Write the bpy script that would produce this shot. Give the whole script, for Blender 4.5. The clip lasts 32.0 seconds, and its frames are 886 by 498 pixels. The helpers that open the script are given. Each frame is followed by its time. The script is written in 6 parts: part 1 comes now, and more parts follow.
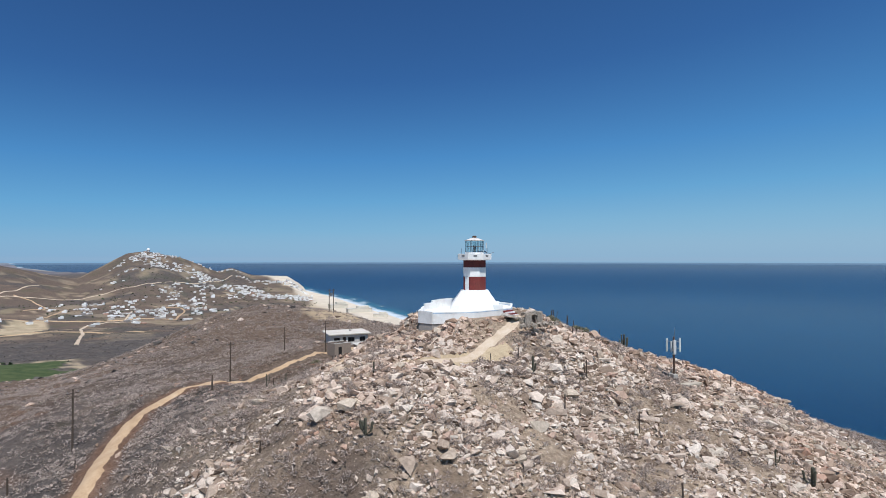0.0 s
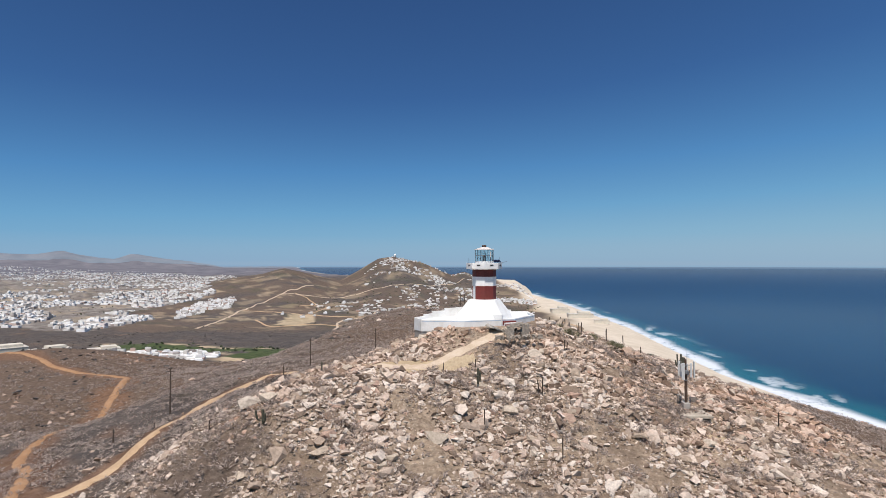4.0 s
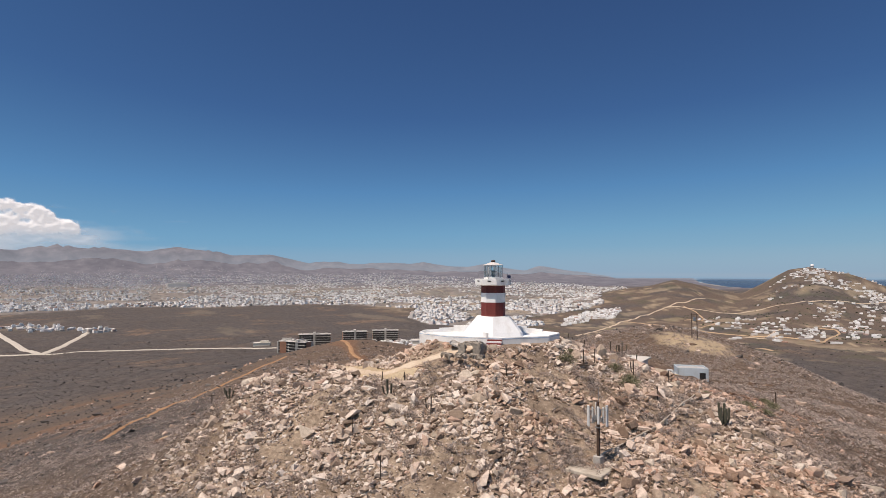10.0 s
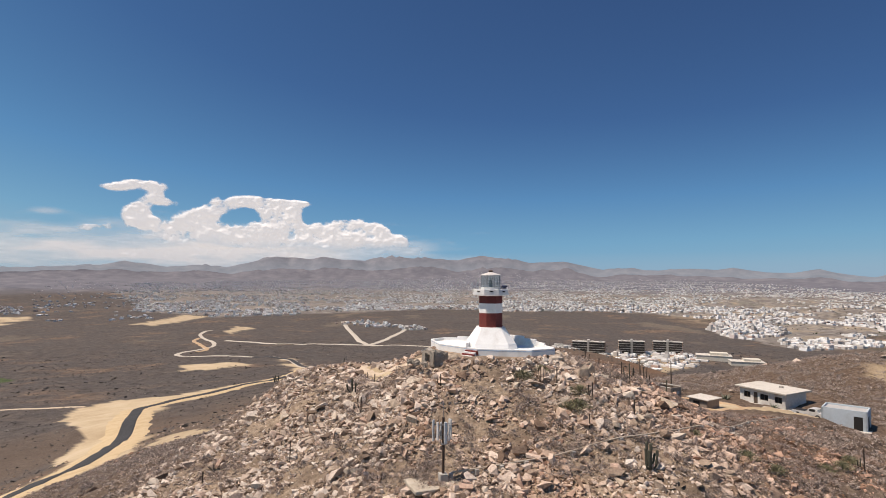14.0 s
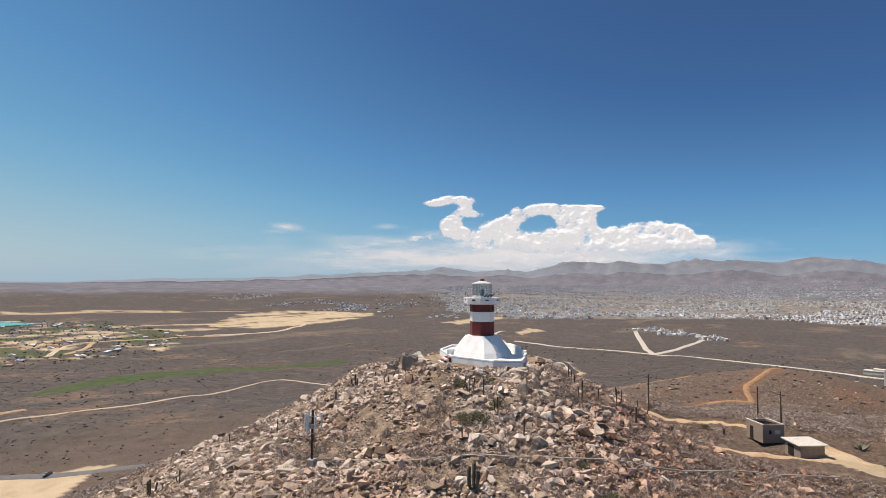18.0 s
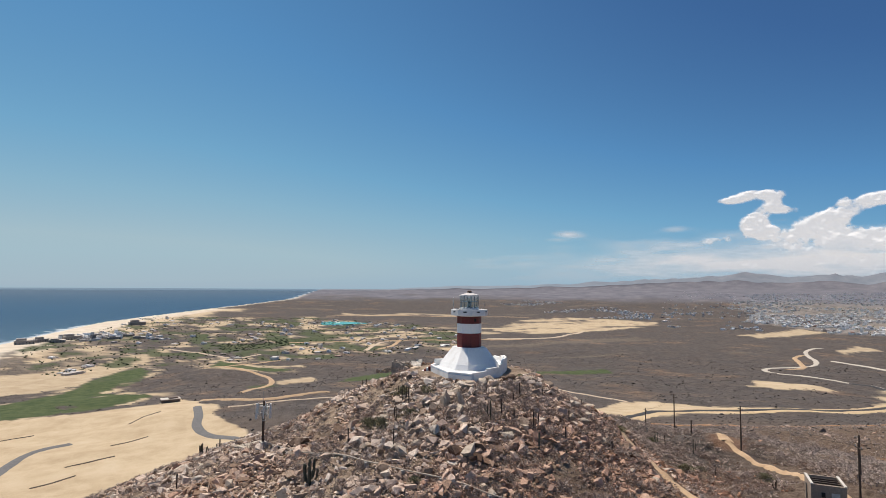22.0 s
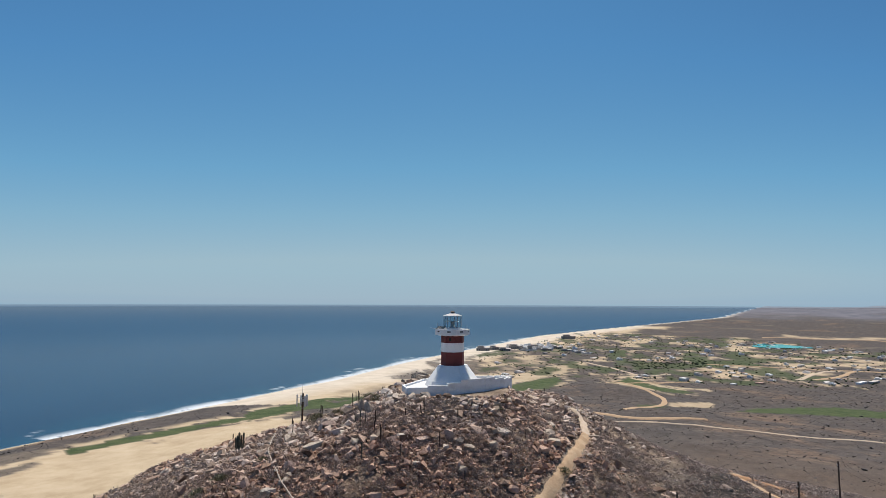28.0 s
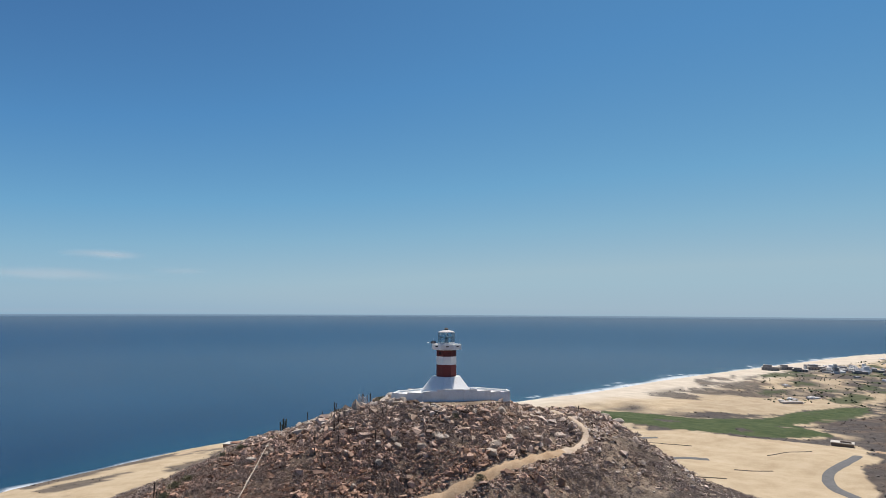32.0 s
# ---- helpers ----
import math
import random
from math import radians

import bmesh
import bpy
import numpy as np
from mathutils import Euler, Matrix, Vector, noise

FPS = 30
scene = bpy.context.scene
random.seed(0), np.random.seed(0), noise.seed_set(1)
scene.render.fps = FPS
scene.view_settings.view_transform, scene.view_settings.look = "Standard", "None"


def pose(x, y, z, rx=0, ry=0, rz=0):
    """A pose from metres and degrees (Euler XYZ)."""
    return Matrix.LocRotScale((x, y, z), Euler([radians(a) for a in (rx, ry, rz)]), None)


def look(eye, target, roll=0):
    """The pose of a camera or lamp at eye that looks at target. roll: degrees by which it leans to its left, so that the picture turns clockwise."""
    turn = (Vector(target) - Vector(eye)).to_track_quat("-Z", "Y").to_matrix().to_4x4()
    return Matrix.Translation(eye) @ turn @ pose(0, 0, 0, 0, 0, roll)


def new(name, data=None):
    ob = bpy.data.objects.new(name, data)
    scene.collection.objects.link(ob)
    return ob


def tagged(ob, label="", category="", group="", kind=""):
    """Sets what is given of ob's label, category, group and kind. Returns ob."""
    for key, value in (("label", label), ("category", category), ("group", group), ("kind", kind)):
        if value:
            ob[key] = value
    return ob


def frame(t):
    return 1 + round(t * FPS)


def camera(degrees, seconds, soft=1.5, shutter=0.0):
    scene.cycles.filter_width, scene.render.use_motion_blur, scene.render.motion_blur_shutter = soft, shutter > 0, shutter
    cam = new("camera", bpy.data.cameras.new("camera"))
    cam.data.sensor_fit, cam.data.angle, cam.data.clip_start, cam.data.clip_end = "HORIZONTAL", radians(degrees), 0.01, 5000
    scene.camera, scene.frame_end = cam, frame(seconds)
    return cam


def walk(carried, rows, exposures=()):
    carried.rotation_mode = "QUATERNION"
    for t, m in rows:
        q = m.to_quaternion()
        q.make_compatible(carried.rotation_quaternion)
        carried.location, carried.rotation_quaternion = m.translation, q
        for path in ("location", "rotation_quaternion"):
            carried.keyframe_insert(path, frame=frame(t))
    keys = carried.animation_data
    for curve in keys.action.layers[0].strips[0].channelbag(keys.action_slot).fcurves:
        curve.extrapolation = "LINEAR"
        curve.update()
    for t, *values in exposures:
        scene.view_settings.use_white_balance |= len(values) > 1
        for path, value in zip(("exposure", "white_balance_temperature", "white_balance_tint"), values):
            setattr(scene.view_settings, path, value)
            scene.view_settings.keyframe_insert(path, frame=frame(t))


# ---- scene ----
PATH = [
    (0.0, (-4.502, -80.429, 4.392), (-4.502, -20.438, 5.459), 0.012),
    (0.5, (-0.765, -80.397, 4.467), (-3.690, -20.479, 5.568), -0.025),
    (1.0, (3.012, -80.302, 4.543), (-2.823, -20.598, 5.689), -0.049),
    (1.5, (6.831, -80.085, 4.628), (-1.920, -20.739, 5.852), -0.059),
    (2.0, (10.691, -79.722, 4.711), (-1.064, -20.899, 6.005), -0.046),
    (2.5, (14.606, -79.164, 4.796), (-0.159, -21.024, 6.149), -0.022),
    (3.0, (18.546, -78.373, 4.900), (0.767, -21.086, 6.319), 0.001),
    (3.5, (22.506, -77.330, 4.993), (1.683, -21.078, 6.465), 0.012),
    (5.5, (38.304, -70.466, 5.402), (5.652, -20.159, 7.162), -0.103),
    (6.0, (41.984, -68.124, 5.453), (6.530, -19.756, 7.337), -0.103),
    (6.5, (45.543, -65.574, 5.468), (7.398, -19.304, 7.484), -0.053),
    (7.0, (48.973, -62.826, 5.468), (8.288, -18.778, 7.595), -0.012),
    (7.5, (52.261, -59.891, 5.476), (9.182, -18.188, 7.715), -0.005),
    (8.0, (55.388, -56.787, 5.502), (10.042, -17.567, 7.850), -0.011),
    (8.5, (58.365, -53.483, 5.539), (10.821, -16.964, 7.971), -0.003),
    (9.0, (61.192, -49.956, 5.588), (11.656, -16.195, 8.095), 0.037),
    (9.5, (63.870, -46.153, 5.674), (12.375, -15.469, 8.262), 0.081),
    (10.0, (66.378, -42.090, 5.781), (13.098, -14.628, 8.448), 0.142),
    (10.5, (68.688, -37.787, 5.889), (13.827, -13.646, 8.628), 0.194),
    (11.0, (70.777, -33.256, 5.978), (14.497, -12.647, 8.778), 0.227),
    (11.5, (72.629, -28.535, 6.053), (15.144, -11.587, 8.911), 0.249),
    (12.0, (74.227, -23.665, 6.122), (15.761, -10.508, 9.047), 0.270),
    (12.5, (75.541, -18.669, 6.189), (16.343, -9.361, 9.183), 0.287),
    (13.0, (76.532, -13.569, 6.261), (16.852, -8.194, 9.336), 0.297),
    (13.5, (77.183, -8.390, 6.326), (17.281, -7.031, 9.489), 0.304),
    (14.0, (77.507, -3.157, 6.408), (17.653, -5.807, 9.654), 0.325),
    (14.5, (77.512, 2.097, 6.511), (17.971, -4.529, 9.818), 0.353),
    (16.5, (74.301, 22.949, 7.058), (18.601, 0.908, 10.463), 0.503),
    (17.0, (72.653, 27.835, 7.094), (18.497, 2.233, 10.507), 0.541),
    (17.5, (70.676, 32.576, 7.160), (18.264, 3.573, 10.602), 0.562),
    (18.0, (68.395, 37.191, 7.279), (17.911, 4.952, 10.745), 0.574),
    (18.5, (65.820, 41.637, 7.451), (17.502, 6.237, 10.943), 0.579),
    (19.0, (62.960, 45.906, 7.650), (16.980, 7.524, 11.204), 0.595),
    (19.5, (59.830, 49.988, 7.817), (16.339, 8.812, 11.439), 0.628),
    (20.0, (56.447, 53.829, 7.961), (15.611, 10.026, 11.659), 0.656),
    (20.5, (52.829, 57.441, 8.084), (14.831, 11.160, 11.852), 0.669),
    (21.0, (48.999, 60.826, 8.181), (14.003, 12.239, 11.997), 0.640),
    (21.5, (44.981, 63.982, 8.261), (13.081, 13.312, 12.130), 0.558),
    (22.0, (40.793, 66.912, 8.312), (12.087, 14.373, 12.263), 0.450),
    (22.5, (36.449, 69.606, 8.340), (11.041, 15.405, 12.419), 0.335),
    (23.0, (31.965, 72.023, 8.377), (9.964, 16.364, 12.620), 0.244),
    (23.5, (27.360, 74.147, 8.403), (8.781, 17.264, 12.776), 0.166),
    (24.0, (22.632, 75.972, 8.436), (7.552, 18.071, 12.922), 0.109),
    (24.5, (17.773, 77.498, 8.489), (6.286, 18.788, 13.081), 0.071),
    (25.0, (12.802, 78.718, 8.595), (5.058, 19.410, 13.347), 0.047),
    (25.5, (7.743, 79.655, 8.729), (3.592, 20.000, 13.633), 0.021),
    (26.0, (2.625, 80.326, 8.865), (2.152, 20.541, 13.917), 0.008),
    (26.5, (-2.527, 80.748, 8.978), (0.667, 21.058, 14.157), 0.011),
    (28.5, (-23.388, 79.987, 9.287), (-5.700, 22.934, 14.946), 0.273),
    (29.0, (-28.593, 79.220, 9.427), (-7.530, 23.338, 15.220), 0.293),
    (29.5, (-33.789, 78.231, 9.575), (-9.451, 23.709, 15.496), 0.279),
    (30.0, (-39.019, 77.021, 9.738), (-11.503, 24.045, 15.778), 0.276),
    (30.5, (-44.312, 75.593, 9.922), (-13.737, 24.336, 16.071), 0.290),
    (31.0, (-49.654, 73.995, 10.121), (-16.081, 24.665, 16.403), 0.298),
    (31.5, (-55.045, 72.275, 10.314), (-18.636, 25.020, 16.740), 0.287),
    (32.0, (-60.465, 70.495, 10.495), (-21.335, 25.489, 17.074), 0.276),
]
cam = camera(76.56, 32.0, 0.75)
# the clip's camera warms its picture over the land and cools it over the sea
TINTS = ((0, 0, 6150, 10), (3, 0, 6450, 12), (6, -0.08, 7150, 17), (11, -0.03, 7350, 18), (14, 0.02, 7500, 17), (18, 0.13, 7350, 15), (22, 0.03, 7100, 13), (26, -0.03, 6750, 11), (32, 0, 6750, 12))
walk(cam, [(t, look(eye, target, roll)) for t, eye, target, roll in PATH], TINTS)
# ---- path end ----

# ================= world, sun =================
SUN_DIR = Vector((0.10, -0.42, 0.90)).normalized()      # towards the sun
world = bpy.data.worlds.new("sky")
scene.world = world
world.use_nodes = True
wn = world.node_tree
sky = wn.nodes.new("ShaderNodeTexSky")
sky.sky_type = 'NISHITA'
sky.sun_disc = False
sky.sun_elevation = math.asin(SUN_DIR.z)
sky.sun_rotation = math.atan2(SUN_DIR.x, SUN_DIR.y)
sky.altitude = 200
sky.air_density = 1.0
sky.dust_density = 0.35
sky.ozone_density = 1.0
brightness = wn.nodes.new("ShaderNodeRGBToBW")
wn.links.new(sky.outputs[0], brightness.inputs[0])
scaled = wn.nodes.new("ShaderNodeMath")
scaled.operation = 'MULTIPLY'
scaled.inputs[1].default_value = 0.125
wn.links.new(brightness.outputs[0], scaled.inputs[0])
hazy_blue = wn.nodes.new("ShaderNodeValToRGB")      # deep blue overhead, pale marine haze at the horizon
stops = hazy_blue.color_ramp.elements
while len(stops) < 6:
    stops.new(0.5)
for stop, (place, shade) in zip(stops, ((0.16, (0.022, 0.064, 0.190)), (0.30, (0.040, 0.130, 0.335)), (0.46, (0.080, 0.258, 0.530)), (0.63, (0.145, 0.375, 0.615)), (0.78, (0.225, 0.445, 0.625)), (1.0, (0.335, 0.505, 0.615)))):
    stop.position, stop.color = place, (*shade, 1)
bearing = wn.nodes.new("ShaderNodeVectorMath")          # the clearest, darkest sky stands across from the sun, over the inland mountains
bearing.operation = 'DOT_PRODUCT'
bearing.inputs[1].default_value = (-0.88, 0.47, 0.0)
wn.links.new(wn.nodes.new("ShaderNodeTexCoord").outputs["Generated"], bearing.inputs[0])
clear = wn.nodes.new("ShaderNodeMapRange")
clear.interpolation_type = 'SMOOTHSTEP'
for socket, value in zip(("From Min", "From Max", "To Min", "To Max"), (-0.5, 1.0, 1.10, 0.84)):
    clear.inputs[socket].default_value = value
wn.links.new(bearing.outputs["Value"], clear.inputs["Value"])
shaded = wn.nodes.new("ShaderNodeMath")
shaded.operation = 'MULTIPLY'
wn.links.new(scaled.outputs[0], shaded.inputs[0])
wn.links.new(clear.outputs["Result"], shaded.inputs[1])
wn.links.new(shaded.outputs[0], hazy_blue.inputs[0])
gain = wn.nodes.new("ShaderNodeMix")
gain.data_type, gain.blend_type = 'RGBA', 'MULTIPLY'
gain.inputs[0].default_value = 1.0
gain.inputs[7].default_value = (10, 10, 10, 1)
wn.links.new(hazy_blue.outputs[0], gain.inputs[6])
wn.links.new(gain.outputs[2], wn.nodes["Background"].inputs[0])
wn.nodes["Background"].inputs[1].default_value = 0.10
sun = new("sun", bpy.data.lights.new("sun", 'SUN'))
sun.data.energy = 4.8
sun.data.angle = radians(0.55)
sun.data.color = (1.0, 0.955, 0.89)
sun.matrix_world = look(SUN_DIR * 300, (0, 0, 0))

# ================= materials =================


def nodes_of(name):
    m = bpy.data.materials.new(name)
    m.use_nodes = True
    t = m.node_tree
    return m, t, t.nodes["Principled BSDF"]


def link(t, a, b):
    t.links.new(a, b)


def coords(t, kind="Object"):
    return t.nodes.new("ShaderNodeTexCoord").outputs[kind]


def noise_node(t, vec, scale, detail=4.0, rough=0.55):
    n = t.nodes.new("ShaderNodeTexNoise")
    n.inputs["Scale"].default_value, n.inputs["Detail"].default_value, n.inputs["Roughness"].default_value = scale, detail, rough
    link(t, vec, n.inputs["Vector"])
    return n.outputs["Fac"]


def ramp(t, fac, stops):
    r = t.nodes.new("ShaderNodeValToRGB")
    e = r.color_ramp.elements
    while len(e) < len(stops):
        e.new(0.5)
    for k, (p, c) in zip(e, stops):
        k.position, k.color = p, (*c, 1)
    link(t, fac, r.inputs["Fac"])
    return r.outputs["Color"]


def mix(t, fac, a, b, mode='MIX'):
    n = t.nodes.new("ShaderNodeMix")
    n.data_type, n.blend_type = 'RGBA', mode
    for value, socket in ((fac, n.inputs[0]), (a, n.inputs[6]), (b, n.inputs[7])):
        if isinstance(value, bpy.types.NodeSocket):
            link(t, value, socket)
        elif isinstance(value, (int, float)):
            socket.default_value = value
        else:
            socket.default_value = (*value, 1)
    return n.outputs[2]


def bump(t, height, strength, distance, target):
    b = t.nodes.new("ShaderNodeBump")
    b.inputs["Strength"].default_value, b.inputs["Distance"].default_value = strength, distance
    link(t, height, b.inputs["Height"])
    link(t, b.outputs[0], target.inputs["Normal"])


def attribute(t, name):
    a = t.nodes.new("ShaderNodeAttribute")
    a.attribute_name = name
    return a.outputs["Fac"]


def plain_mat(name, color, rough=0.7, metal=0.0, grain=12.0, amount=0.18, dirt=None, relief=0.0, spec=0.4):
    """A painted, plastered, stone or metal surface: base colour, fine grain, larger stains, relief."""
    m, t, p = nodes_of(name)
    v = coords(t)
    lo = tuple(c * (1 - amount) for c in color)
    hi = tuple(min(1, c * (1 + amount)) for c in color)
    c = ramp(t, noise_node(t, v, grain, 5), ((0.3, lo), (0.7, hi)))
    if dirt:
        c = mix(t, ramp(t, noise_node(t, v, grain * 0.09, 6, 0.65), ((0.5, (0, 0, 0)), (0.72, (0.7, 0.7, 0.7)))), c, dirt)
    link(t, c, p.inputs["Base Color"])
    p.inputs["Roughness"].default_value, p.inputs["Metallic"].default_value = rough, metal
    p.inputs["Specular IOR Level"].default_value = spec
    if relief:
        bump(t, noise_node(t, v, grain * 1.5, 6), 0.6, relief, p)
    return m


# ================= the land =================
SEA = -150.0
EYE = 7.0
R_MAX = 4780.0


def stretched(d):
    """True distance of what stands at model distance d: beyond 1.8 km the land is drawn in, so that the horizon stays in reach."""
    u = np.clip((d - 1800.0) / 2900.0, 0, None)
    return d + 17300.0 * u ** 3


D_TABLE = np.linspace(0, 5200, 2601)
S_TABLE = stretched(D_TABLE)


def drawn_in(d):
    return np.interp(d, S_TABLE, D_TABLE)


def smooth(a, b, x):
    u = np.clip((x - a) / (b - a), 0, 1)
    return u * u * (3 - 2 * u)


COAST_Y = (-30000, -6000, -3100, -2400, -1900, -1365, -1165, -900, -787, -607, -462, -324, -221, -60, 120, 350, 600, 800, 917, 1346, 1436, 2072, 2643, 3300, 4200, 6000, 9000, 30000)
COAST_X = (-9000, -1400, -100, 189, 290, 402, 434, 462, 489, 524, 555, 580, 590, 560, 480, 330, 165, 68, 31, -106, -148, -403, -690, -980, -1500, -4200, -7000, -24000)


def coast(y):
    return np.interp(y, COAST_Y, COAST_X)


LAT = np.random.RandomState(7).rand(256, 256)


def value_noise(x, y):
    xi, yi = np.floor(x).astype(int), np.floor(y).astype(int)
    fx, fy = x - xi, y - yi
    fx, fy = fx * fx * (3 - 2 * fx), fy * fy * (3 - 2 * fy)
    a, b = LAT[xi % 256, yi % 256], LAT[(xi + 1) % 256, yi % 256]
    c, d = LAT[xi % 256, (yi + 1) % 256], LAT[(xi + 1) % 256, (yi + 1) % 256]
    return (a * (1 - fx) + b * fx) * (1 - fy) + (c * (1 - fx) + d * fx) * fy - 0.5


def fbm(x, y, octaves=4):
    s, k = 0.0, 1.0
    for i in range(octaves):
        s = s + value_noise(x * k + 17.3 * i, y * k + 5.1 * i) / k
        k *= 2.03
    return s


HILL = ((-2.252,), (-3.369, -0.375, 0.665, -0.044, -0.114), (-0.496, 0.544, -0.115, -0.245, -0.064), (-0.463, 0.616, -1.146, -0.423, 1.162))
KNOLLS = ((-14.5, -31, 7, 2.6), (12, -25, 7, -1.8), (33, -5, 7, 1.6), (-36, 15, 8, -2.0), (-23, 34, 6, -1.5), (3, 19, 4, 1.2), (-60, 118, 34, 14.0), (-75, 92, 30, 5.5), (-25, 45, 8, -1.4), (40, 9, 8, 2.0), (64, 36, 14, -2.5), (16, -9, 4, 1.0), (-36, -28, 8, -2.0), (-50, -12, 9, -1.3), (-72, -30, 13, -2.6), (-86, 2, 10, -5.0), (-162, 34, 30, 8.0), (-39, 8, 4, 0.5))


def hill(x, y):
    r = np.hypot(x, y)
    c, s = x / (r + 1e-6), y / (r + 1e-6)
    rr = np.minimum(r, 55.0)
    g = rr * rr / (rr * rr + 100)
    lobes = (1.0, c, s, c * c - s * s, 2 * c * s)
    z = HILL[0][0] + 0 * x
    for ks, rad in zip(HILL[1:], (g * rr / 10, g * np.exp(-(rr / 30) ** 2) * 3, g * np.exp(-((rr - 28) / 12) ** 2) * 2)):
        for k, lobe in zip(ks, lobes):
            z = z + k * lobe * rad
    for kx, ky, ks, kh in KNOLLS:
        z = z + kh * np.exp(-((x - kx) ** 2 + (y - ky) ** 2) / (2 * ks * ks))
    z = z - (0.2425 + 0.095 * c - 0.06 * s + 0.1 * np.minimum(s, 0) ** 2) * np.maximum(r - 55, 0) - 0.15 * np.maximum(s, 0) * np.maximum(r - 95, 0)
    z = z - 6 * np.exp(-((x + 105) ** 2 + (y - 64) ** 2) / (2 * 28.0 ** 2))
    z = z + 5 * np.exp(-((x + 165) ** 2 + (y - 45) ** 2) / (2 * 40.0 ** 2))
    flat = smooth(11.5, 7.0, r)
    return z * (1 - flat) - 3.3 * flat


def land(x, y):
    """Height of the true land at the true place."""
    r = np.hypot(x, y)
    inland = coast(y) - x
    flat = np.interp(r, (0, 200, 480, 700, 1200, 2500), (-50, -63, -83, -103, -130, -137)) + 15 * np.minimum(y / (r + 1), 0) + 4 * smooth(150, 500, r) * fbm(x / 260, y / 260, 3)
    flat = np.maximum(flat, SEA + 13 + 2 * fbm(x / 200, y / 200, 3))
    shore = SEA + 22 * (1 - np.exp(-np.maximum(inland, 0) / 60)) + 0.06 * np.maximum(inland, 0)
    low = np.minimum(flat, shore)
    low = np.where(inland < 0, SEA - 0.06 * np.minimum(-inland, 300), low)
    low = low + 9 * np.exp(-((x + 85) ** 2 + (y + 480) ** 2) / (2 * 42.0 ** 2)) + 13 * np.exp(-((x + 70) ** 2 + (y + 800) ** 2) / (2 * 60.0 ** 2)) + smooth(700, 1000, y) * smooth(150, 400, inland) * 14 * np.abs(fbm(x / 130, y / 130, 4))
    low = low + 5 * np.exp(-((x + 245) ** 2 + (y + 195) ** 2) / (2 * 60.0 ** 2))
    high = hill(x, y)
    k = 5.0
    m = np.maximum(low, high)
    z = m + k * np.log1p(np.exp(-np.abs(low - high) / k)) * smooth(60, 160, r)
    z = z + smooth(40, 300, r) * np.minimum(1, np.maximum(inland, 0) / 200) * 3.5 * fbm(x / 70, y / 70, 4)
    z = z + smooth(9, 16, r) * smooth(200, 60, r) * (1.1 * fbm(x / 9, y / 9, 4) + 0.5 * fbm(x / 2.1, y / 2.1, 3))
    return z


# skylines: heading to the left of +y in degrees, elevation in degrees
MOUNTAINS = ((0, -3), (44, -0.8), (46.6, -0.1), (48.3, 0.1), (50.6, 0.35), (53, 0.8), (54.4, 0.34), (56.4, 0.48), (58.2, 1.05), (60.3, 0.72), (62.2, 0.74), (64.9, 1.2), (66.3, 0.98), (68.3, 1.18), (71.5, 0.95), (74.2, 1.2), (76.4, 1.05), (78.6, 1.5), (80.2, 1.86), (83.8, 1.8), (85.9, 2.15), (87.1, 2.2), (88.7, 2.48), (91, 1.95), (94, 2.12), (97.8, 2.2), (101, 1.9), (103, 1.95), (104.9, 2.3), (106.2, 1.98), (109.6, 2.2), (112, 1.55), (114.3, 1.06), (116.8, 1.2), (119.3, 1.06), (121.9, 1.42), (122.7, 1.6), (124.5, 1.15), (127, 0.98), (132, 0.68), (138.4, 0.27), (144.3, 0.18), (151.6, -0.02), (158.5, -0.48), (163.4, -0.78), (168, -0.95), (172, -3), (360, -3))
HEADLAND = ((0, -9), (12.5, -9), (14.3, -3.1), (16, -1.8), (19.6, -1.6), (21.4, -0.88), (22.6, -1.25), (24, -0.75), (26, 0.05), (27.5, 0.42), (28.9, 0.62), (30.4, 0.42), (32.4, -0.8), (34.2, -1.8), (36.8, -1.3), (39.9, -0.5), (42, -1.1), (45, -1.6), (50, -2.6), (60, -9), (360, -9))


def far_hills(x, y, z):
    """Raises the coastal hills and the mountains of the skyline out of the plain."""
    d, yaw = np.hypot(x, y), np.degrees(np.arctan2(-x, y)) % 360
    rough = fbm(x / 330, y / 330, 5)
    ridged = 0.2 - np.abs(fbm(x / 170 + 40, y / 170, 5))
    fan = smooth(2900, 4400, d) * smooth(48, 66, yaw) * smooth(150, 128, yaw)        # the plain climbs gently to the mountains' foot
    z = np.where(fan > 0, z + np.maximum(EYE + np.tan(np.radians(-0.12)) * d - z, 0) * fan, z)
    for line, d0, near, far, rug, jag in ((HEADLAND, 2650.0, 750.0, 330.0, 0.16, 0.1), (MOUNTAINS, 4600.0, 330.0, 130.0, 0.3, 0.12)):
        a, e = zip(*line)
        crest = EYE + np.tan(np.radians(np.interp(yaw, a, e) + jag * fbm(yaw / 1.7, 3 + 0 * yaw, 4))) * d0
        w = np.where(d < d0, np.exp(-((d0 - d) / near) ** 2 * 1.6), np.exp(-((d - d0) / far) ** 2))
        rise = np.maximum(crest - z, 0) * w
        z = z + rise * (1 + rug * (rough * 2.2 + 1.6 * ridged) * (1 - smooth(0.86, 1.0, w)))
    return z


N_ANG, N_RAD = 960, 470
R_GRID = 5.0 * (R_MAX / 5.0) ** (np.linspace(0, 1, N_RAD))


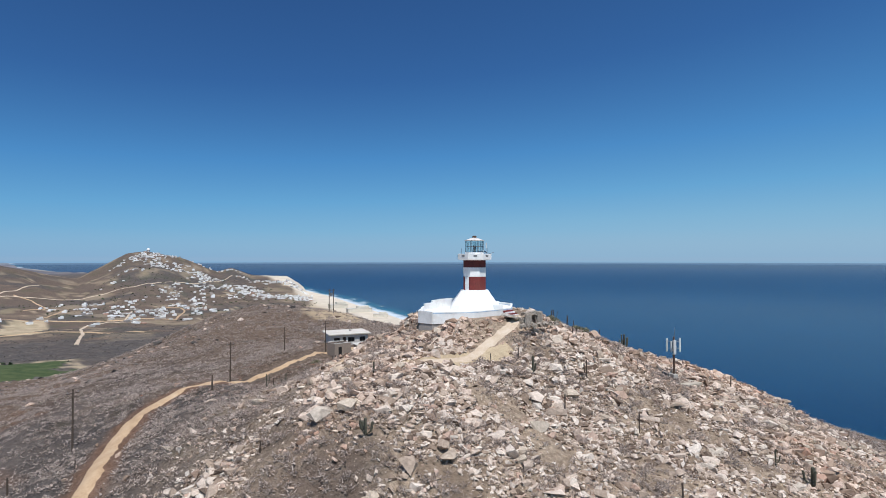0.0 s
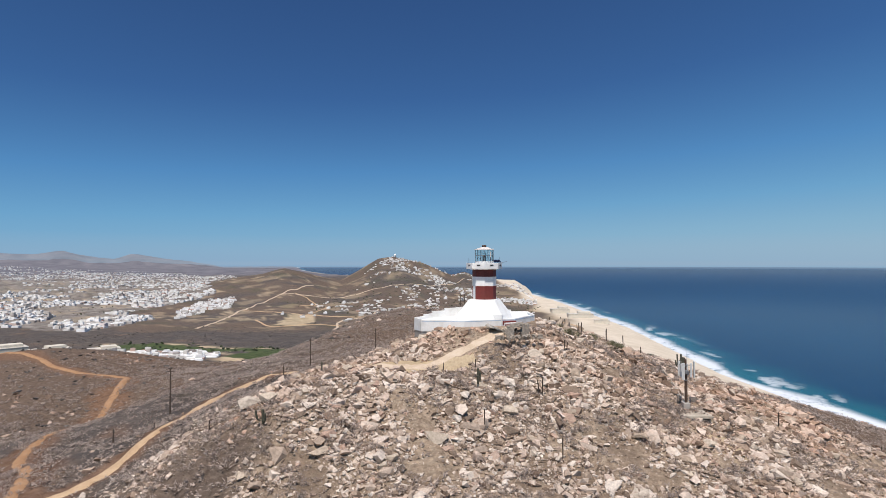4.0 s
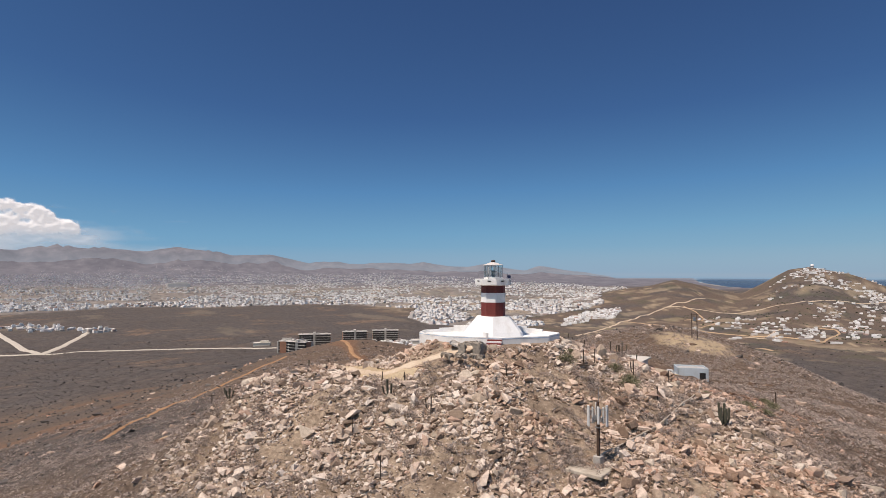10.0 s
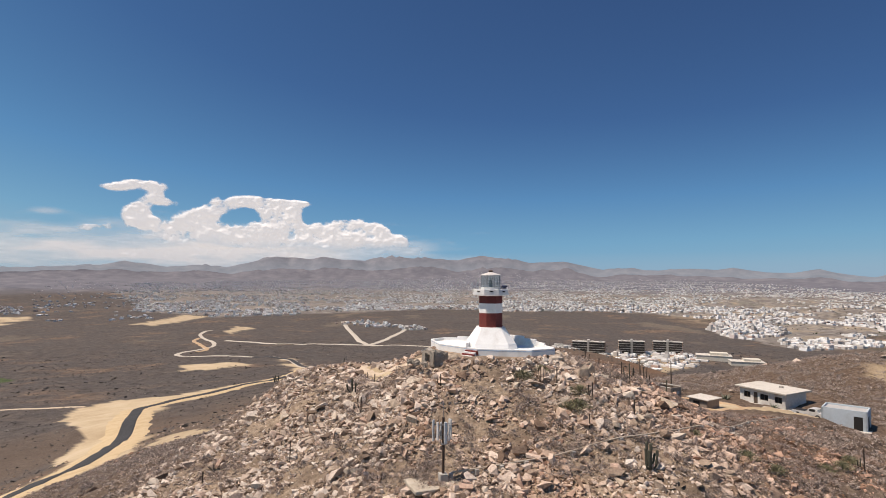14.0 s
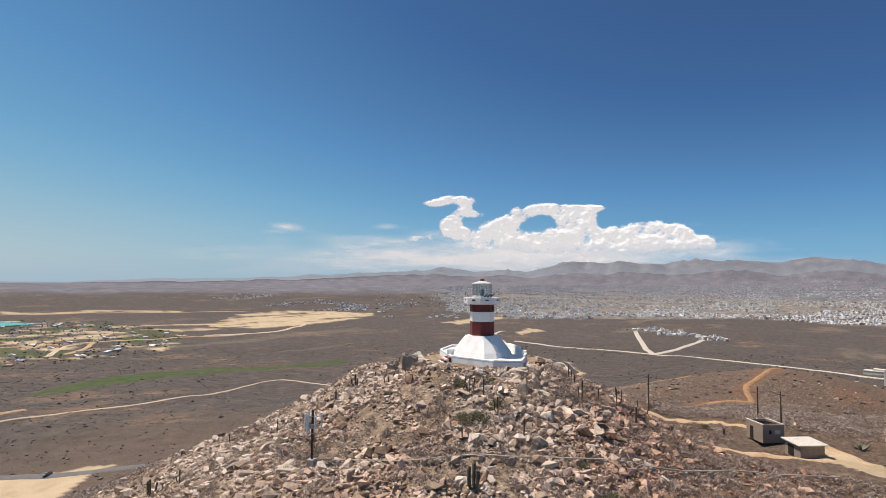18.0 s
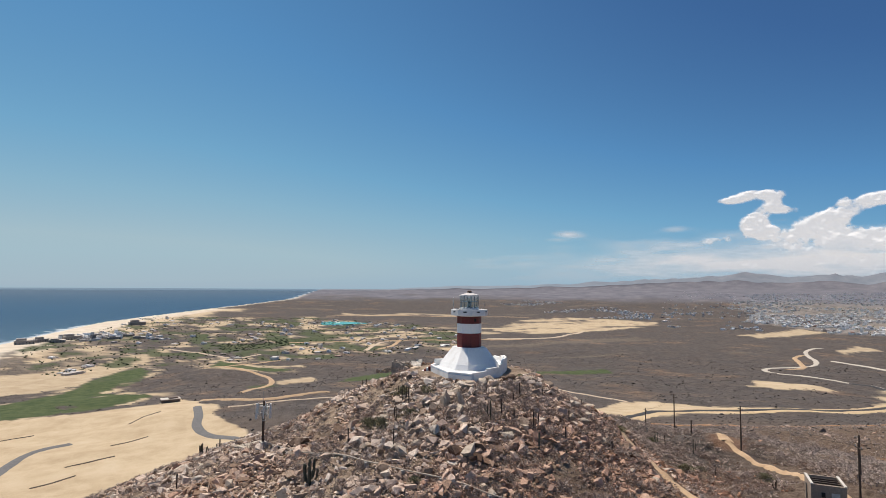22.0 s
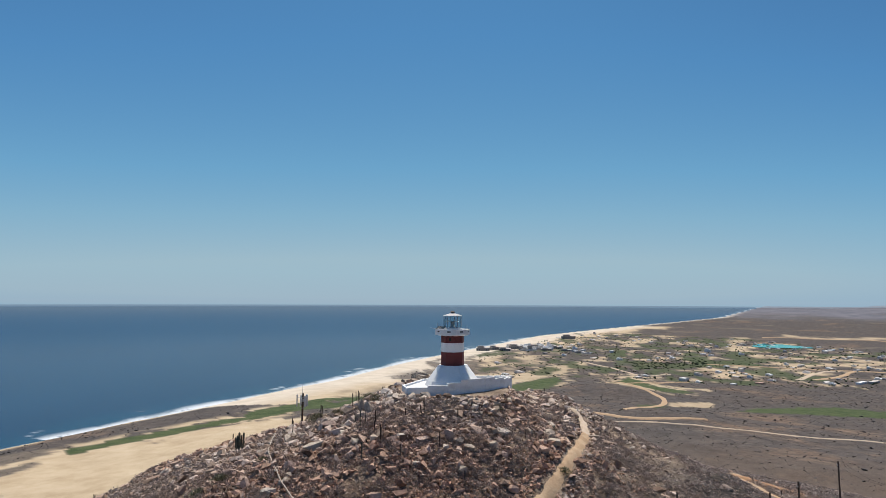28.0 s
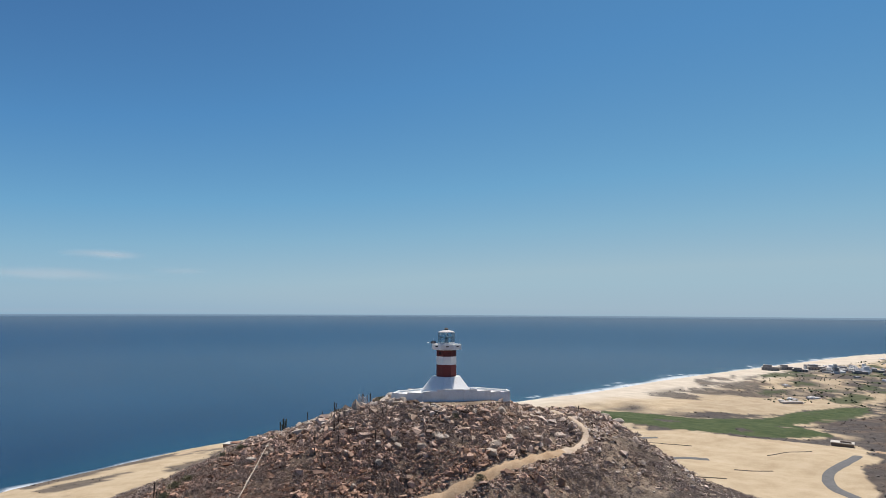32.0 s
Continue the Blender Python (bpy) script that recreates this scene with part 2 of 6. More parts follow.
def build_height():
    th = np.linspace(0, 2 * np.pi, N_ANG, endpoint=False)
    rr, tt = np.meshgrid(R_GRID, th, indexing='ij')
    true = stretched(rr)
    tx, ty = true * np.cos(tt), true * np.sin(tt)
    z = land(tx, ty)
    z = EYE + (z - EYE) * rr / true
    x, y = rr * np.cos(tt), rr * np.sin(tt)
    z = far_hills(x, y, z)
    return x, y, z, tx, ty


GX, GY, GZ, TX, TY = build_height()


def ground(x, y):
    """Height of the ground sheet at the model place (x, y)."""
    r = max(math.hypot(x, y), 5.001)
    u = math.log(r / 5.0) / math.log(R_MAX / 5.0) * (N_RAD - 1)
    w = (math.atan2(y, x) % (2 * math.pi)) / (2 * math.pi) * N_ANG
    i, j = min(int(u), N_RAD - 2), int(w)
    fu, fw = u - i, w - j
    a, b = j % N_ANG, (j + 1) % N_ANG
    return (GZ[i, a] * (1 - fu) + GZ[i + 1, a] * fu) * (1 - fw) + (GZ[i, b] * (1 - fu) + GZ[i + 1, b] * fu) * fw


def ground_of(x, y):
    """The same for arrays."""
    u = np.log(np.maximum(np.hypot(x, y), 5.001) / 5.0) / math.log(R_MAX / 5.0) * (N_RAD - 1)
    w = (np.arctan2(y, x) % (2 * np.pi)) / (2 * np.pi) * N_ANG
    i, j = np.minimum(u.astype(int), N_RAD - 2), w.astype(int)
    fu, fw = u - i, w - j
    a, b = j % N_ANG, (j + 1) % N_ANG
    return (GZ[i, a] * (1 - fu) + GZ[i + 1, a] * fu) * (1 - fw) + (GZ[i, b] * (1 - fu) + GZ[i + 1, b] * fu) * fw


def cell_of(x, y):
    u = np.log(np.maximum(np.hypot(x, y), 5.001) / 5.0) / math.log(R_MAX / 5.0) * (N_RAD - 1)
    w = (np.arctan2(y, x) % (2 * np.pi)) / (2 * np.pi) * N_ANG
    return np.clip(u.astype(int), 0, N_RAD - 1), w.astype(int) % N_ANG


def mesh_object(name, verts, faces, material, parent=None, smooth_faces=False):
    me = bpy.data.meshes.new(name)
    me.from_pydata([tuple(v) for v in verts], [], [tuple(f) for f in faces])
    me.update()
    if smooth_faces:
        me.shade_smooth()
    me.materials.append(material)
    ob = new(name, me)
    if parent:
        ob.parent = parent
    return ob


def grid_object(name, x, y, z, material, wrap, drop=None):
    n, m = x.shape
    co = np.stack([x, y, z], -1).reshape(-1, 3)
    i, j = np.meshgrid(np.arange(n - 1), np.arange(m if wrap else m - 1), indexing='ij')
    k = (j + 1) % m
    q = np.stack([i * m + j, (i + 1) * m + j, (i + 1) * m + k, i * m + k], -1).reshape(-1, 4)
    if drop is not None:
        q = q[~drop.reshape(-1)[q].all(axis=1)]
    me = bpy.data.meshes.new(name)
    me.vertices.add(len(co))
    me.vertices.foreach_set("co", co.astype(np.float32).ravel())
    me.loops.add(q.size)
    me.loops.foreach_set("vertex_index", q.astype(np.int32).ravel())
    me.polygons.add(len(q))
    me.polygons.foreach_set("loop_start", np.arange(0, q.size, 4, dtype=np.int32))
    me.polygons.foreach_set("loop_total", np.full(len(q), 4, dtype=np.int32))
    me.update(calc_edges=True)
    me.shade_smooth()
    me.materials.append(material)
    return new(name, me)


def vertex_mask(ob, name, values):
    a = ob.data.attributes.new(name, 'FLOAT', 'POINT')
    a.data.foreach_set("value", np.asarray(values, dtype=np.float32).ravel())


def inside(px, py, poly):
    """Which points lie in the polygon."""
    res = np.zeros(np.shape(px), bool)
    for (x0, y0), (x1, y1) in zip(poly, poly[1:] + poly[:1]):
        cross = ((y0 > py) != (y1 > py)) & (px < (x1 - x0) * (py - y0) / (y1 - y0 + 1e-9) + x0)
        res ^= cross
    return res


def near_line(px, py, line):
    """Distance of points from a polyline."""
    best = np.full(np.shape(px), 1e9)
    for (x0, y0), (x1, y1) in zip(line, line[1:]):
        ux, uy = x1 - x0, y1 - y0
        s = np.clip(((px - x0) * ux + (py - y0) * uy) / (ux * ux + uy * uy + 1e-9), 0, 1)
        best = np.minimum(best, np.hypot(px - x0 - s * ux, py - y0 - s * uy))
    return best


# ---- lines of the plan ----
DIRT_ROAD = [(-47, -40), (-44.2, -36.3), (-42, -31), (-41.3, -25.5), (-42, -20), (-45.4, -10), (-47, -1), (-45.6, 5), (-40.5, 10.4), (-38.5, 15.5), (-36.5, 20), (-32, 26.5), (-28, 34), (-24.5, 40), (-19, 45), (-12, 48)]
FOOT_TRAIL = [(-18, 44), (-13, 40), (-9.8, 34), (-10, 27.5), (-13, 19.8), (-15.6, 12.5), (-17.6, 4), (-18.6, -4.5), (-18, -12.5), (-14.5, -17.2), (-8, -19), (-3, -17), (1, -13), (4.5, -8.5), (5.5, -5)]
ORANGE_TRAIL = [(-45, -37.5), (-50, -32.5), (-58.5, -26.5), (-68.5, -21.4), (-79, -8), (-87, 4), (-93, 11.5), (-102, 21.5), (-107, 25), (-116, 23.5), (-128, 22.5), (-145, 26), (-163, 28.7), (-185, 34)]
SPUR_TRAIL = [(-78, -52), (-92, -45), (-105, -38), (-117, -28), (-135, -14), (-143, -7), (-150, 3)]
VALLEY_ROAD = [(15, -112), (-30, -108), (-62, -110), (-92, -118), (-178, -162), (-256, -203), (-305, -226), (-345, -226), (-385, -208), (-455, -190), (-540, -186), (-600, -196), (-680, -232), (-765, -275), (-830, -350), (-850, -430), (-900, -515), (-1100, -540), (-1310, -672), (-1430, -700)]
WHITE_ROAD = [(-1170, -545), (-1075, -300), (-1040, -200), (-940, -6), (-850, 92), (-800, 170)]
BRANCH_1 = [(-1040, -200), (-1300, -280), (-1770, -415)]
BRANCH_2 = [(-1040, -200), (-1514, -175)]
SCRUB_TRAIL = [(-30, -430), (-120, -420), (-223, -415), (-300, -432), (-344, -432), (-341, -361), (-338, -290)]
BENCH_ROAD = [(200, -310), (190, -345), (167, -418), (138, -456)]
BENCH_LOOP = [(110, -262), (108, -290), (107, -320), (97, -371), (75, -390)]
HUT_ROAD = [(-10, -465), (-6, -410), (-2, -378), (-8, -350), (-28, -320), (-48, -292), (-80, -246), (-120, -212)]
FOOT_ROAD = [(-46, -295), (-32, -280), (-5, -250), (40, -235)]
FAIRWAYS = ([(356, -510), (318, -587), (255, -655), (190, -630), (150, -660), (110, -740), (80, -890), (25, -1050), (15, -930), (45, -800), (72, -700), (20, -600), (78, -532), (127, -508), (212, -531), (293, -500), (312, -440)], [(-62, -923), (-106, -1084), (-137, -906), (-75, -864)], [(-58, -830), (-74, -955), (-120, -900), (-178, -814), (-130, -770)],
            [(420, -330), (340, -470), (310, -470), (395, -310)],
            [(-143, 685), (-113, 765), (-84, 812), (-48, 757), (-14, 690), (-5, 640), (-47, 590), (-73, 556), (-105, 560), (-122, 600)],
            [(-400, 420), (-330, 395), (-292, 440), (-310, 330), (-385, 340)],
            [(-735, 476), (-613, 498), (-348, 441), (-340, 405), (-500, 420), (-664, 432)],
            [(-198, -629), (-236, -670), (-306, -712), (-389, -714), (-444, -677), (-518, -620), (-625, -606), (-590, -548), (-485, -583), (-409, -605), (-344, -627), (-268, -611), (-200, -585), (-178, -591)])
BUNKERS = ([(-112, 655), (-128, 672), (-112, 694), (-100, 672)], [(-92, 735), (-80, 765), (-66, 745), (-80, 725)], [(-50, 665), (-62, 676), (-50, 684)], [(-42, 640), (-56, 648), (-44, 656)], [(165, -560), (150, -575), (178, -590), (190, -572)], [(95, -560), (80, -572), (104, -590)], [(60, -820), (70, -860), (84, -830)], [(70, -640), (84, -655), (60, -670)], [(270, -560), (290, -575), (262, -590)])
DUNES = [(300, -1035), (345, -1260), (310, -1390), (170, -1270), (85, -1215), (100, -1130), (185, -955)]
LAWNS = ([(-305, -1665), (-368, -1788), (-371, -1580), (-428, -1395), (-381, -1272), (-295, -1289), (-223, -1277)], [(77, -766), (70, -943), (15, -971), (35, -755)], [(83, -1410), (25, -1491), (31, -1372)], [(-10, -1549), (-87, -1798), (-149, -1670), (-134, -1542), (-54, -1478)], [(-326, -1830), (-398, -1881), (-360, -1678), (-311, -1697)], [(-127, -1200), (-287, -1289), (-314, -1400), (-135, -1388)], [(-76, -639), (-118, -672), (-115, -626), (-78, -585)],
         [(-680, 434), (-723, 508), (-652, 505), (-586, 448), (-599, 418), (-647, 413)], [(-556, 512), (-450, 521), (-338, 426), (-335, 396), (-366, 371), (-482, 442)])
SCRAPES = ([(-351, -1181), (-540, -1423), (-721, -1491), (-953, -1418)], [(-799, -2408), (-896, -2300), (-1084, -2306), (-1286, -2108)], [(-284, -1250), (-376, -1225), (-503, -1379), (-587, -1435), (-716, -1358)], [(-534, -2198), (-627, -2321), (-505, -2004), (-481, -1765), (-541, -1773)], [(-620, -1650), (-800, -1700), (-1000, -1600), (-1150, -1500)], [(-450, -1560), (-640, -1560), (-860, -1480)])
RESORT = [(150, -950), (40, -1050), (-250, -1000), (-600, -1050), (-850, -1350), (-900, -1900), (-600, -2300), (0, -2500), (150, -1900), (260, -1450)]
QUARRY = [(-998, -1498), (-1390, -1868), (-1679, -1814), (-1796, -1500), (-1674, -1398), (-1254, -1318), (-1027, -1304)]
SITE = [(-860, 170), (-822, 212), (-870, 360), (-840, 400), (-663, 289), (-500, 190), (-520, 160), (-676, 174)]
CLEARINGS = ([(-118, -672), (-179, -710), (-167, -641), (-116, -635)], [(-119, -992), (-207, -862), (-204, -843), (-119, -906)], [(-148, -2153), (-299, -2274), (-272, -2037), (-155, -1994)], [(265, -1024), (130, -1074), (-19, -1349), (-30, -1274), (26, -1100), (102, -801), (208, -725)], [(-108, -89), (-68, -64), (-80, -95), (-103, -102)], [(-796, 904), (-928, 1132), (-824, 1094), (-666, 831)], [(-382, 349), (-341, 374), (-329, 355), (-330, 300), (-365, 310)], [(-1602, -1028), (-1992, -1060), (-1942, -953), (-1574, -942)], [(-1378, -651), (-1570, -678), (-1495, -610), (-1367, -621)])
BENCH = [(150, -200), (60, -195), (-20, -215), (-85, -250), (-80, -262), (-45, -290), (-30, -320), (-22, -383), (-23, -467), (0, -540), (40, -520), (70, -478), (134, -502), (205, -500), (330, -420), (470, -300), (530, -260), (565, -230), (575, -120), (540, -40), (440, -40), (330, -90), (230, -170)]
CITY = [(-1000, 667), (-1300, 690), (-1537, 700), (-2000, 860), (-2250, 683), (-2330, 243), (-2500, -227), (-2300, -500), (-2000, -843), (-1872, -965), (-2171, -1400), (-3100, -1950), (-3750, -1500), (-4330, -77), (-3950, 1600), (-2460, 2450), (-1600, 1500), (-1350, 1050)]


def paint_masks():
    jx = GX + 14 * fbm(TX / 40, TY / 40, 3)
    jy = GY + 14 * fbm(TX / 40 + 50, TY / 40, 3)
    inland = coast(TY) - TX
    streaks = fbm(TX / 55, TY / 140, 4)
    sand = smooth(195, 140, inland - 60 * streaks) * smooth(250, 500, TY) + smooth(330, 210, inland - 150 * streaks) * ((TY < -560) & (TY > -3500))
    sand = np.maximum(sand, smooth(95, 60, inland) * (TY <= 250))
    sand = np.where(inside(jx, jy, BENCH), 1.0, sand)
    cliff = smooth(0.02, 0.12, fbm(TX / 30 + 5, TY / 80, 4)) * (TX > 330) * (TY < -60) * (TY > -480)
    sand = sand * (1 - 0.85 * cliff)
    dune = smooth(90, 150, inland) * smooth(330, 250, inland) * ((TY < -900) & (TY > -1900)) * smooth(-0.05, 0.12, fbm(TX / 30, TY / 60, 4))
    dune = np.maximum(dune, inside(jx, jy, DUNES) * smooth(-0.22, -0.02, fbm(TX / 28, TY / 45, 5)))
    sand = np.clip(sand, 0, 1) * (1 - 0.85 * dune)
    gx, gy = GX + 5 * fbm(TX / 15, TY / 15, 2), GY + 5 * fbm(TX / 15 + 9, TY / 15, 2)
    green = np.zeros_like(GX)
    fringe = np.zeros_like(GX)
    for k, f in enumerate(FAIRWAYS):
        green = np.maximum(green, inside(gx, gy, f))
        if k < 7:
            fringe = np.maximum(fringe, smooth(26, 6, near_line(jx, jy, f + f[:1])))
    for f in BUNKERS:
        green = green * (1 - inside(gx, gy, f))
    res = inside(jx, jy, RESORT)
    n1 = fbm(TX / 60, TY / 95, 4)
    lanes = np.abs(fbm(TX / 110 + 21, TY / 70, 4))
    green = np.where(res, np.maximum(green, 0.75 * smooth(0.16, 0.24, n1)), green)
    mown = 0.85 * smooth(-0.2, 0.0, fbm(TX / 60, TY / 60, 3))
    for f in LAWNS:
        green = np.maximum(green, inside(jx, jy, f) * mown)
    sand = np.where(res, np.maximum(sand, np.maximum(0.8 * smooth(0.045, 0.02, lanes), smooth(0.12, 0.2, -n1) * smooth(-0.05, 0.15, fbm(TX / 90, TY / 45, 4)))), sand)
    sand = np.maximum(sand, np.where(inside(jx, jy, QUARRY), 0.95 * smooth(-0.42, -0.1, fbm(TX / 150, TY / 50, 4)), 0))
    ragged = 30 * fbm(TX / 40, TY / 40, 3)
    for ln in SCRAPES:
        sand = np.maximum(sand, 0.9 * smooth(30, 10, near_line(jx, jy, ln) + ragged))
    sand = np.maximum(sand, 0.7 * inside(jx, jy, SITE) * smooth(-0.2, 0.05, fbm(TX / 25, TY / 25, 3)))
    cx, cy = jx + 5 * fbm(TX / 8, TY / 8, 3), jy + 5 * fbm(TX / 8 + 4, TY / 8, 3)
    for f in CLEARINGS:
        sand = np.maximum(sand, 0.85 * inside(cx, cy, f))
    # bare ground in bands on the far plain
    bands = smooth(0.34, 0.46, fbm(TX / 420 + 3, TY / 120, 4)) * smooth(700, 1300, np.hypot(GX, GY)) * (inland > 300) * smooth(3900, 3300, np.hypot(GX, GY))
    sand = np.maximum(sand, 0.12 * bands)
    sand = np.maximum(sand * (1 - green), fringe * (1 - green) * smooth(-0.12, 0.1, fbm(TX / 22, TY / 22, 3)))
    # bare plots, tracks and green gullies of the country towards the headland
    land_side = smooth(650, 900, TY) * smooth(120, 260, inland) * smooth(3300, 2900, np.hypot(GX, GY))
    sand = np.maximum(sand, 0.32 * land_side * smooth(0.24, 0.34, fbm(TX / 70 + 12, TY / 70, 5)))
    sand = np.maximum(sand, 0.6 * land_side * smooth(0.022, 0.006, np.abs(fbm(TX / 210 + 31, TY / 210, 4))))
    green = np.maximum(green, 0.22 * land_side * smooth(0.26, 0.36, fbm(TX / 55 + 71, TY / 55, 4)))
    # bare strips beside the valley road
    strip = smooth(15, 8, near_line(jx, jy, VALLEY_ROAD[:14]) - 9 * fbm(TX / 50, TY / 50, 2)) * smooth(-0.2, 0.1, fbm(TX / 60 + 4, TY / 60, 3))
    strip = np.maximum(strip, inside(jx, jy, [(-610, -365), (-632, -318), (-690, -298), (-725, -330), (-690, -390)]))
    strip = np.maximum(strip, inside(jx, jy, [(-395, -212), (-362, -275), (-325, -292), (-275, -265), (-215, -210), (-150, -170), (-100, -134), (-92, -118), (-178, -162), (-256, -203), (-345, -226)]))
    sand = np.maximum(sand, strip * (1 - green))
    r = np.hypot(GX, GY)
    rocky = smooth(46, 34, r + 14 * fbm(GX / 12, GY / 12, 3) + np.where(GX < -8, 9.0, 0) * smooth(-5, -20, GX) * smooth(-28, -14, GY) - 16 * smooth(8, 24, GX) * smooth(22, 0, GY))
    orange = smooth(5, 1.5, near_line(GX, GY, ORANGE_TRAIL) - 4 * fbm(GX / 9, GY / 9, 3)) * 0.35
    orange = np.maximum(orange, 0.3 * smooth(0.26, 0.4, fbm(GX / 26 + 8, GY / 26, 4)) * smooth(320, 200, r) * smooth(40, 70, r) * (GX < -30))
    orange = np.maximum(orange, 0.35 * smooth(3.4, 1.5, near_line(GX, GY, DIRT_ROAD[:9])))
    orange = np.maximum(orange, 0.06 * smooth(480, 200, r) * smooth(38, 60, r) * smooth(-60, 30, GY) * (0.7 + fbm(GX / 45, GY / 45, 4)))
    patch = inside(GX + 1.5 * fbm(GX / 3, GY / 3, 2), GY + 1.5 * fbm(GX / 3 + 7, GY / 3, 2), [(-8, -20.5), (-3, -18.5), (2, -16.5), (4.5, -14.5), (3, -12.5), (-1, -14), (-6, -16.5), (-10, -18)]) * 1.0
    patch = np.maximum(patch, 0.8 * smooth(10, 5, np.hypot((GX + 35) / 1.3, GY - 88) + 6 * fbm(GX / 5, GY / 5, 3)))
    patch = np.maximum(patch, 0.8 * smooth(3.4, 1.6, np.hypot(GX - 29.5, GY + 11) + 1.5 * fbm(GX / 2, GY / 2, 3)))
    patch = np.maximum(patch, inside(GX, GY, [(-21, 35), (-8, 42), (-6, 49), (-12, 50), (-20, 44), (-25, 40)]) * 1.0)
    sand = np.maximum(sand, patch)
    town = inside(jx + 160 * fbm(TX / 500, TY / 500, 3), jy + 160 * fbm(TX / 500 + 9, TY / 500, 3), CITY) * 1.0
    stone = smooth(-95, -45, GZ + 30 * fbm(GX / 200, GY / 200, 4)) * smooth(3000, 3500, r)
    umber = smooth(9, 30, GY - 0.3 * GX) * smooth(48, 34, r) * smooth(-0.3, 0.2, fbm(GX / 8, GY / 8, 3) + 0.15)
    brown = smooth(430, 180, r) * smooth(-0.45, 0.1, fbm(GX / 60, GY / 60, 4))
    brown = np.maximum(brown, 0.8 * smooth(800, 1100, r) * smooth(3000, 2800, r) * (TY > 700) * smooth(-0.35, 0.15, fbm(TX / 120, TY / 120, 5)))
    beach = smooth(210, 130, inland) * ((TY > 250) | (TY < -520))
    return sand, green, rocky, orange, town, stone, umber, brown, beach


SAND, GREEN, ROCKY, ORANGE, TOWN, STONE, UMBER, BROWN, BEACH = paint_masks()

ground_mat, t, p = nodes_of("dry_land")
v = coords(t)
fine = noise_node(t, v, 1.6, 6, 0.65)
wide = noise_node(t, v, 0.021, 5, 0.6)
scrub = ramp(t, fine, ((0.28, (0.042, 0.037, 0.035)), (0.5, (0.090, 0.079, 0.073)), (0.72, (0.145, 0.128, 0.117))))
scrub = mix(t, ramp(t, wide, ((0.4, (0, 0, 0)), (0.65, (0.55, 0.55, 0.55)))), scrub, (0.105, 0.083, 0.069))
bare = ramp(t, noise_node(t, v, 0.0065, 8, 0.72), ((0.55, (0, 0, 0)), (0.64, (0.6, 0.6, 0.6))))
scrub = mix(t, bare, scrub, ramp(t, noise_node(t, v, 0.05, 6, 0.7), ((0.3, (0.14, 0.085, 0.055)), (0.7, (0.27, 0.19, 0.135)))))
vo = t.nodes.new("ShaderNodeTexVoronoi")
vo.inputs["Scale"].default_value = 0.16
vo.inputs["Randomness"].default_value = 1.0
warp = mix(t, 0.02, v, t.nodes.new("ShaderNodeTexNoise").outputs["Color"], 'ADD')
link(t, warp, vo.inputs["Vector"])
dots = ramp(t, vo.outputs["Distance"], ((0.12, (0.75, 0.75, 0.75)), (0.34, (0, 0, 0))))
scrub = mix(t, dots, scrub, (0.062, 0.054, 0.042))
hillside = ramp(t, fine, ((0.25, (0.14, 0.100, 0.072)), (0.48, (0.305, 0.232, 0.168)), (0.75, (0.47, 0.378, 0.282))))
hillside = mix(t, ramp(t, noise_node(t, v, 0.16, 4), ((0.46, (0, 0, 0)), (0.62, (0.75, 0.75, 0.75)))), hillside, (0.165, 0.120, 0.088))
rubble = t.nodes.new("ShaderNodeTexVoronoi")
rubble.inputs["Scale"].default_value = 2.6
link(t, v, rubble.inputs["Vector"])
hillside = mix(t, 0.2, hillside, mix(t, 1.0, hillside, ramp(t, rubble.outputs["Color"], ((0.2, (0.45, 0.43, 0.41)), (0.5, (0.95, 0.92, 0.9)), (0.8, (1.75, 1.7, 1.62)))), 'MULTIPLY'))
scrub = mix(t, 1.0, scrub, ramp(t, noise_node(t, v, 0.085, 8, 0.75), ((0.33, (0.62, 0.61, 0.62)), (0.5, (1, 1, 1)), (0.66, (1.45, 1.4, 1.34)))), 'MULTIPLY')
scrub = mix(t, attribute(t, "brown"), scrub, ramp(t, fine, ((0.28, (0.064, 0.045, 0.034)), (0.5, (0.134, 0.098, 0.074)), (0.72, (0.22, 0.168, 0.129)))))
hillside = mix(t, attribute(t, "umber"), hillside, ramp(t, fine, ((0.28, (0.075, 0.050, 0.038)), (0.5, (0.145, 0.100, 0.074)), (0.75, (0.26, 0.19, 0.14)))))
col = mix(t, attribute(t, "rocky"), scrub, hillside)
earth = ramp(t, fine, ((0.3, (0.20, 0.085, 0.038)), (0.7, (0.36, 0.175, 0.085))))
col = mix(t, attribute(t, "orange"), col, earth)
town = ramp(t, noise_node(t, v, 0.03, 6, 0.7), ((0.35, (0.10, 0.085, 0.075)), (0.65, (0.30, 0.27, 0.24))))
col = mix(t, attribute(t, "town"), col, town)
sandy = ramp(t, noise_node(t, v, 0.05, 7, 0.65), ((0.3, (0.40, 0.30, 0.19)), (0.55, (0.54, 0.43, 0.29)), (0.75, (0.61, 0.505, 0.365))))
sandy = mix(t, 0.25, sandy, ramp(t, fine, ((0.3, (0.34, 0.25, 0.15)), (0.7, (0.60, 0.47, 0.31)))))
sandy = mix(t, attribute(t, "beach"), sandy, ramp(t, noise_node(t, v, 0.03, 6, 0.6), ((0.3, (0.53, 0.45, 0.345)), (0.7, (0.68, 0.60, 0.49)))))
col = mix(t, attribute(t, "sand"), col, sandy)
lawn = ramp(t, noise_node(t, v, 0.09, 5), ((0.3, (0.042, 0.066, 0.025)), (0.7, (0.092, 0.112, 0.048))))
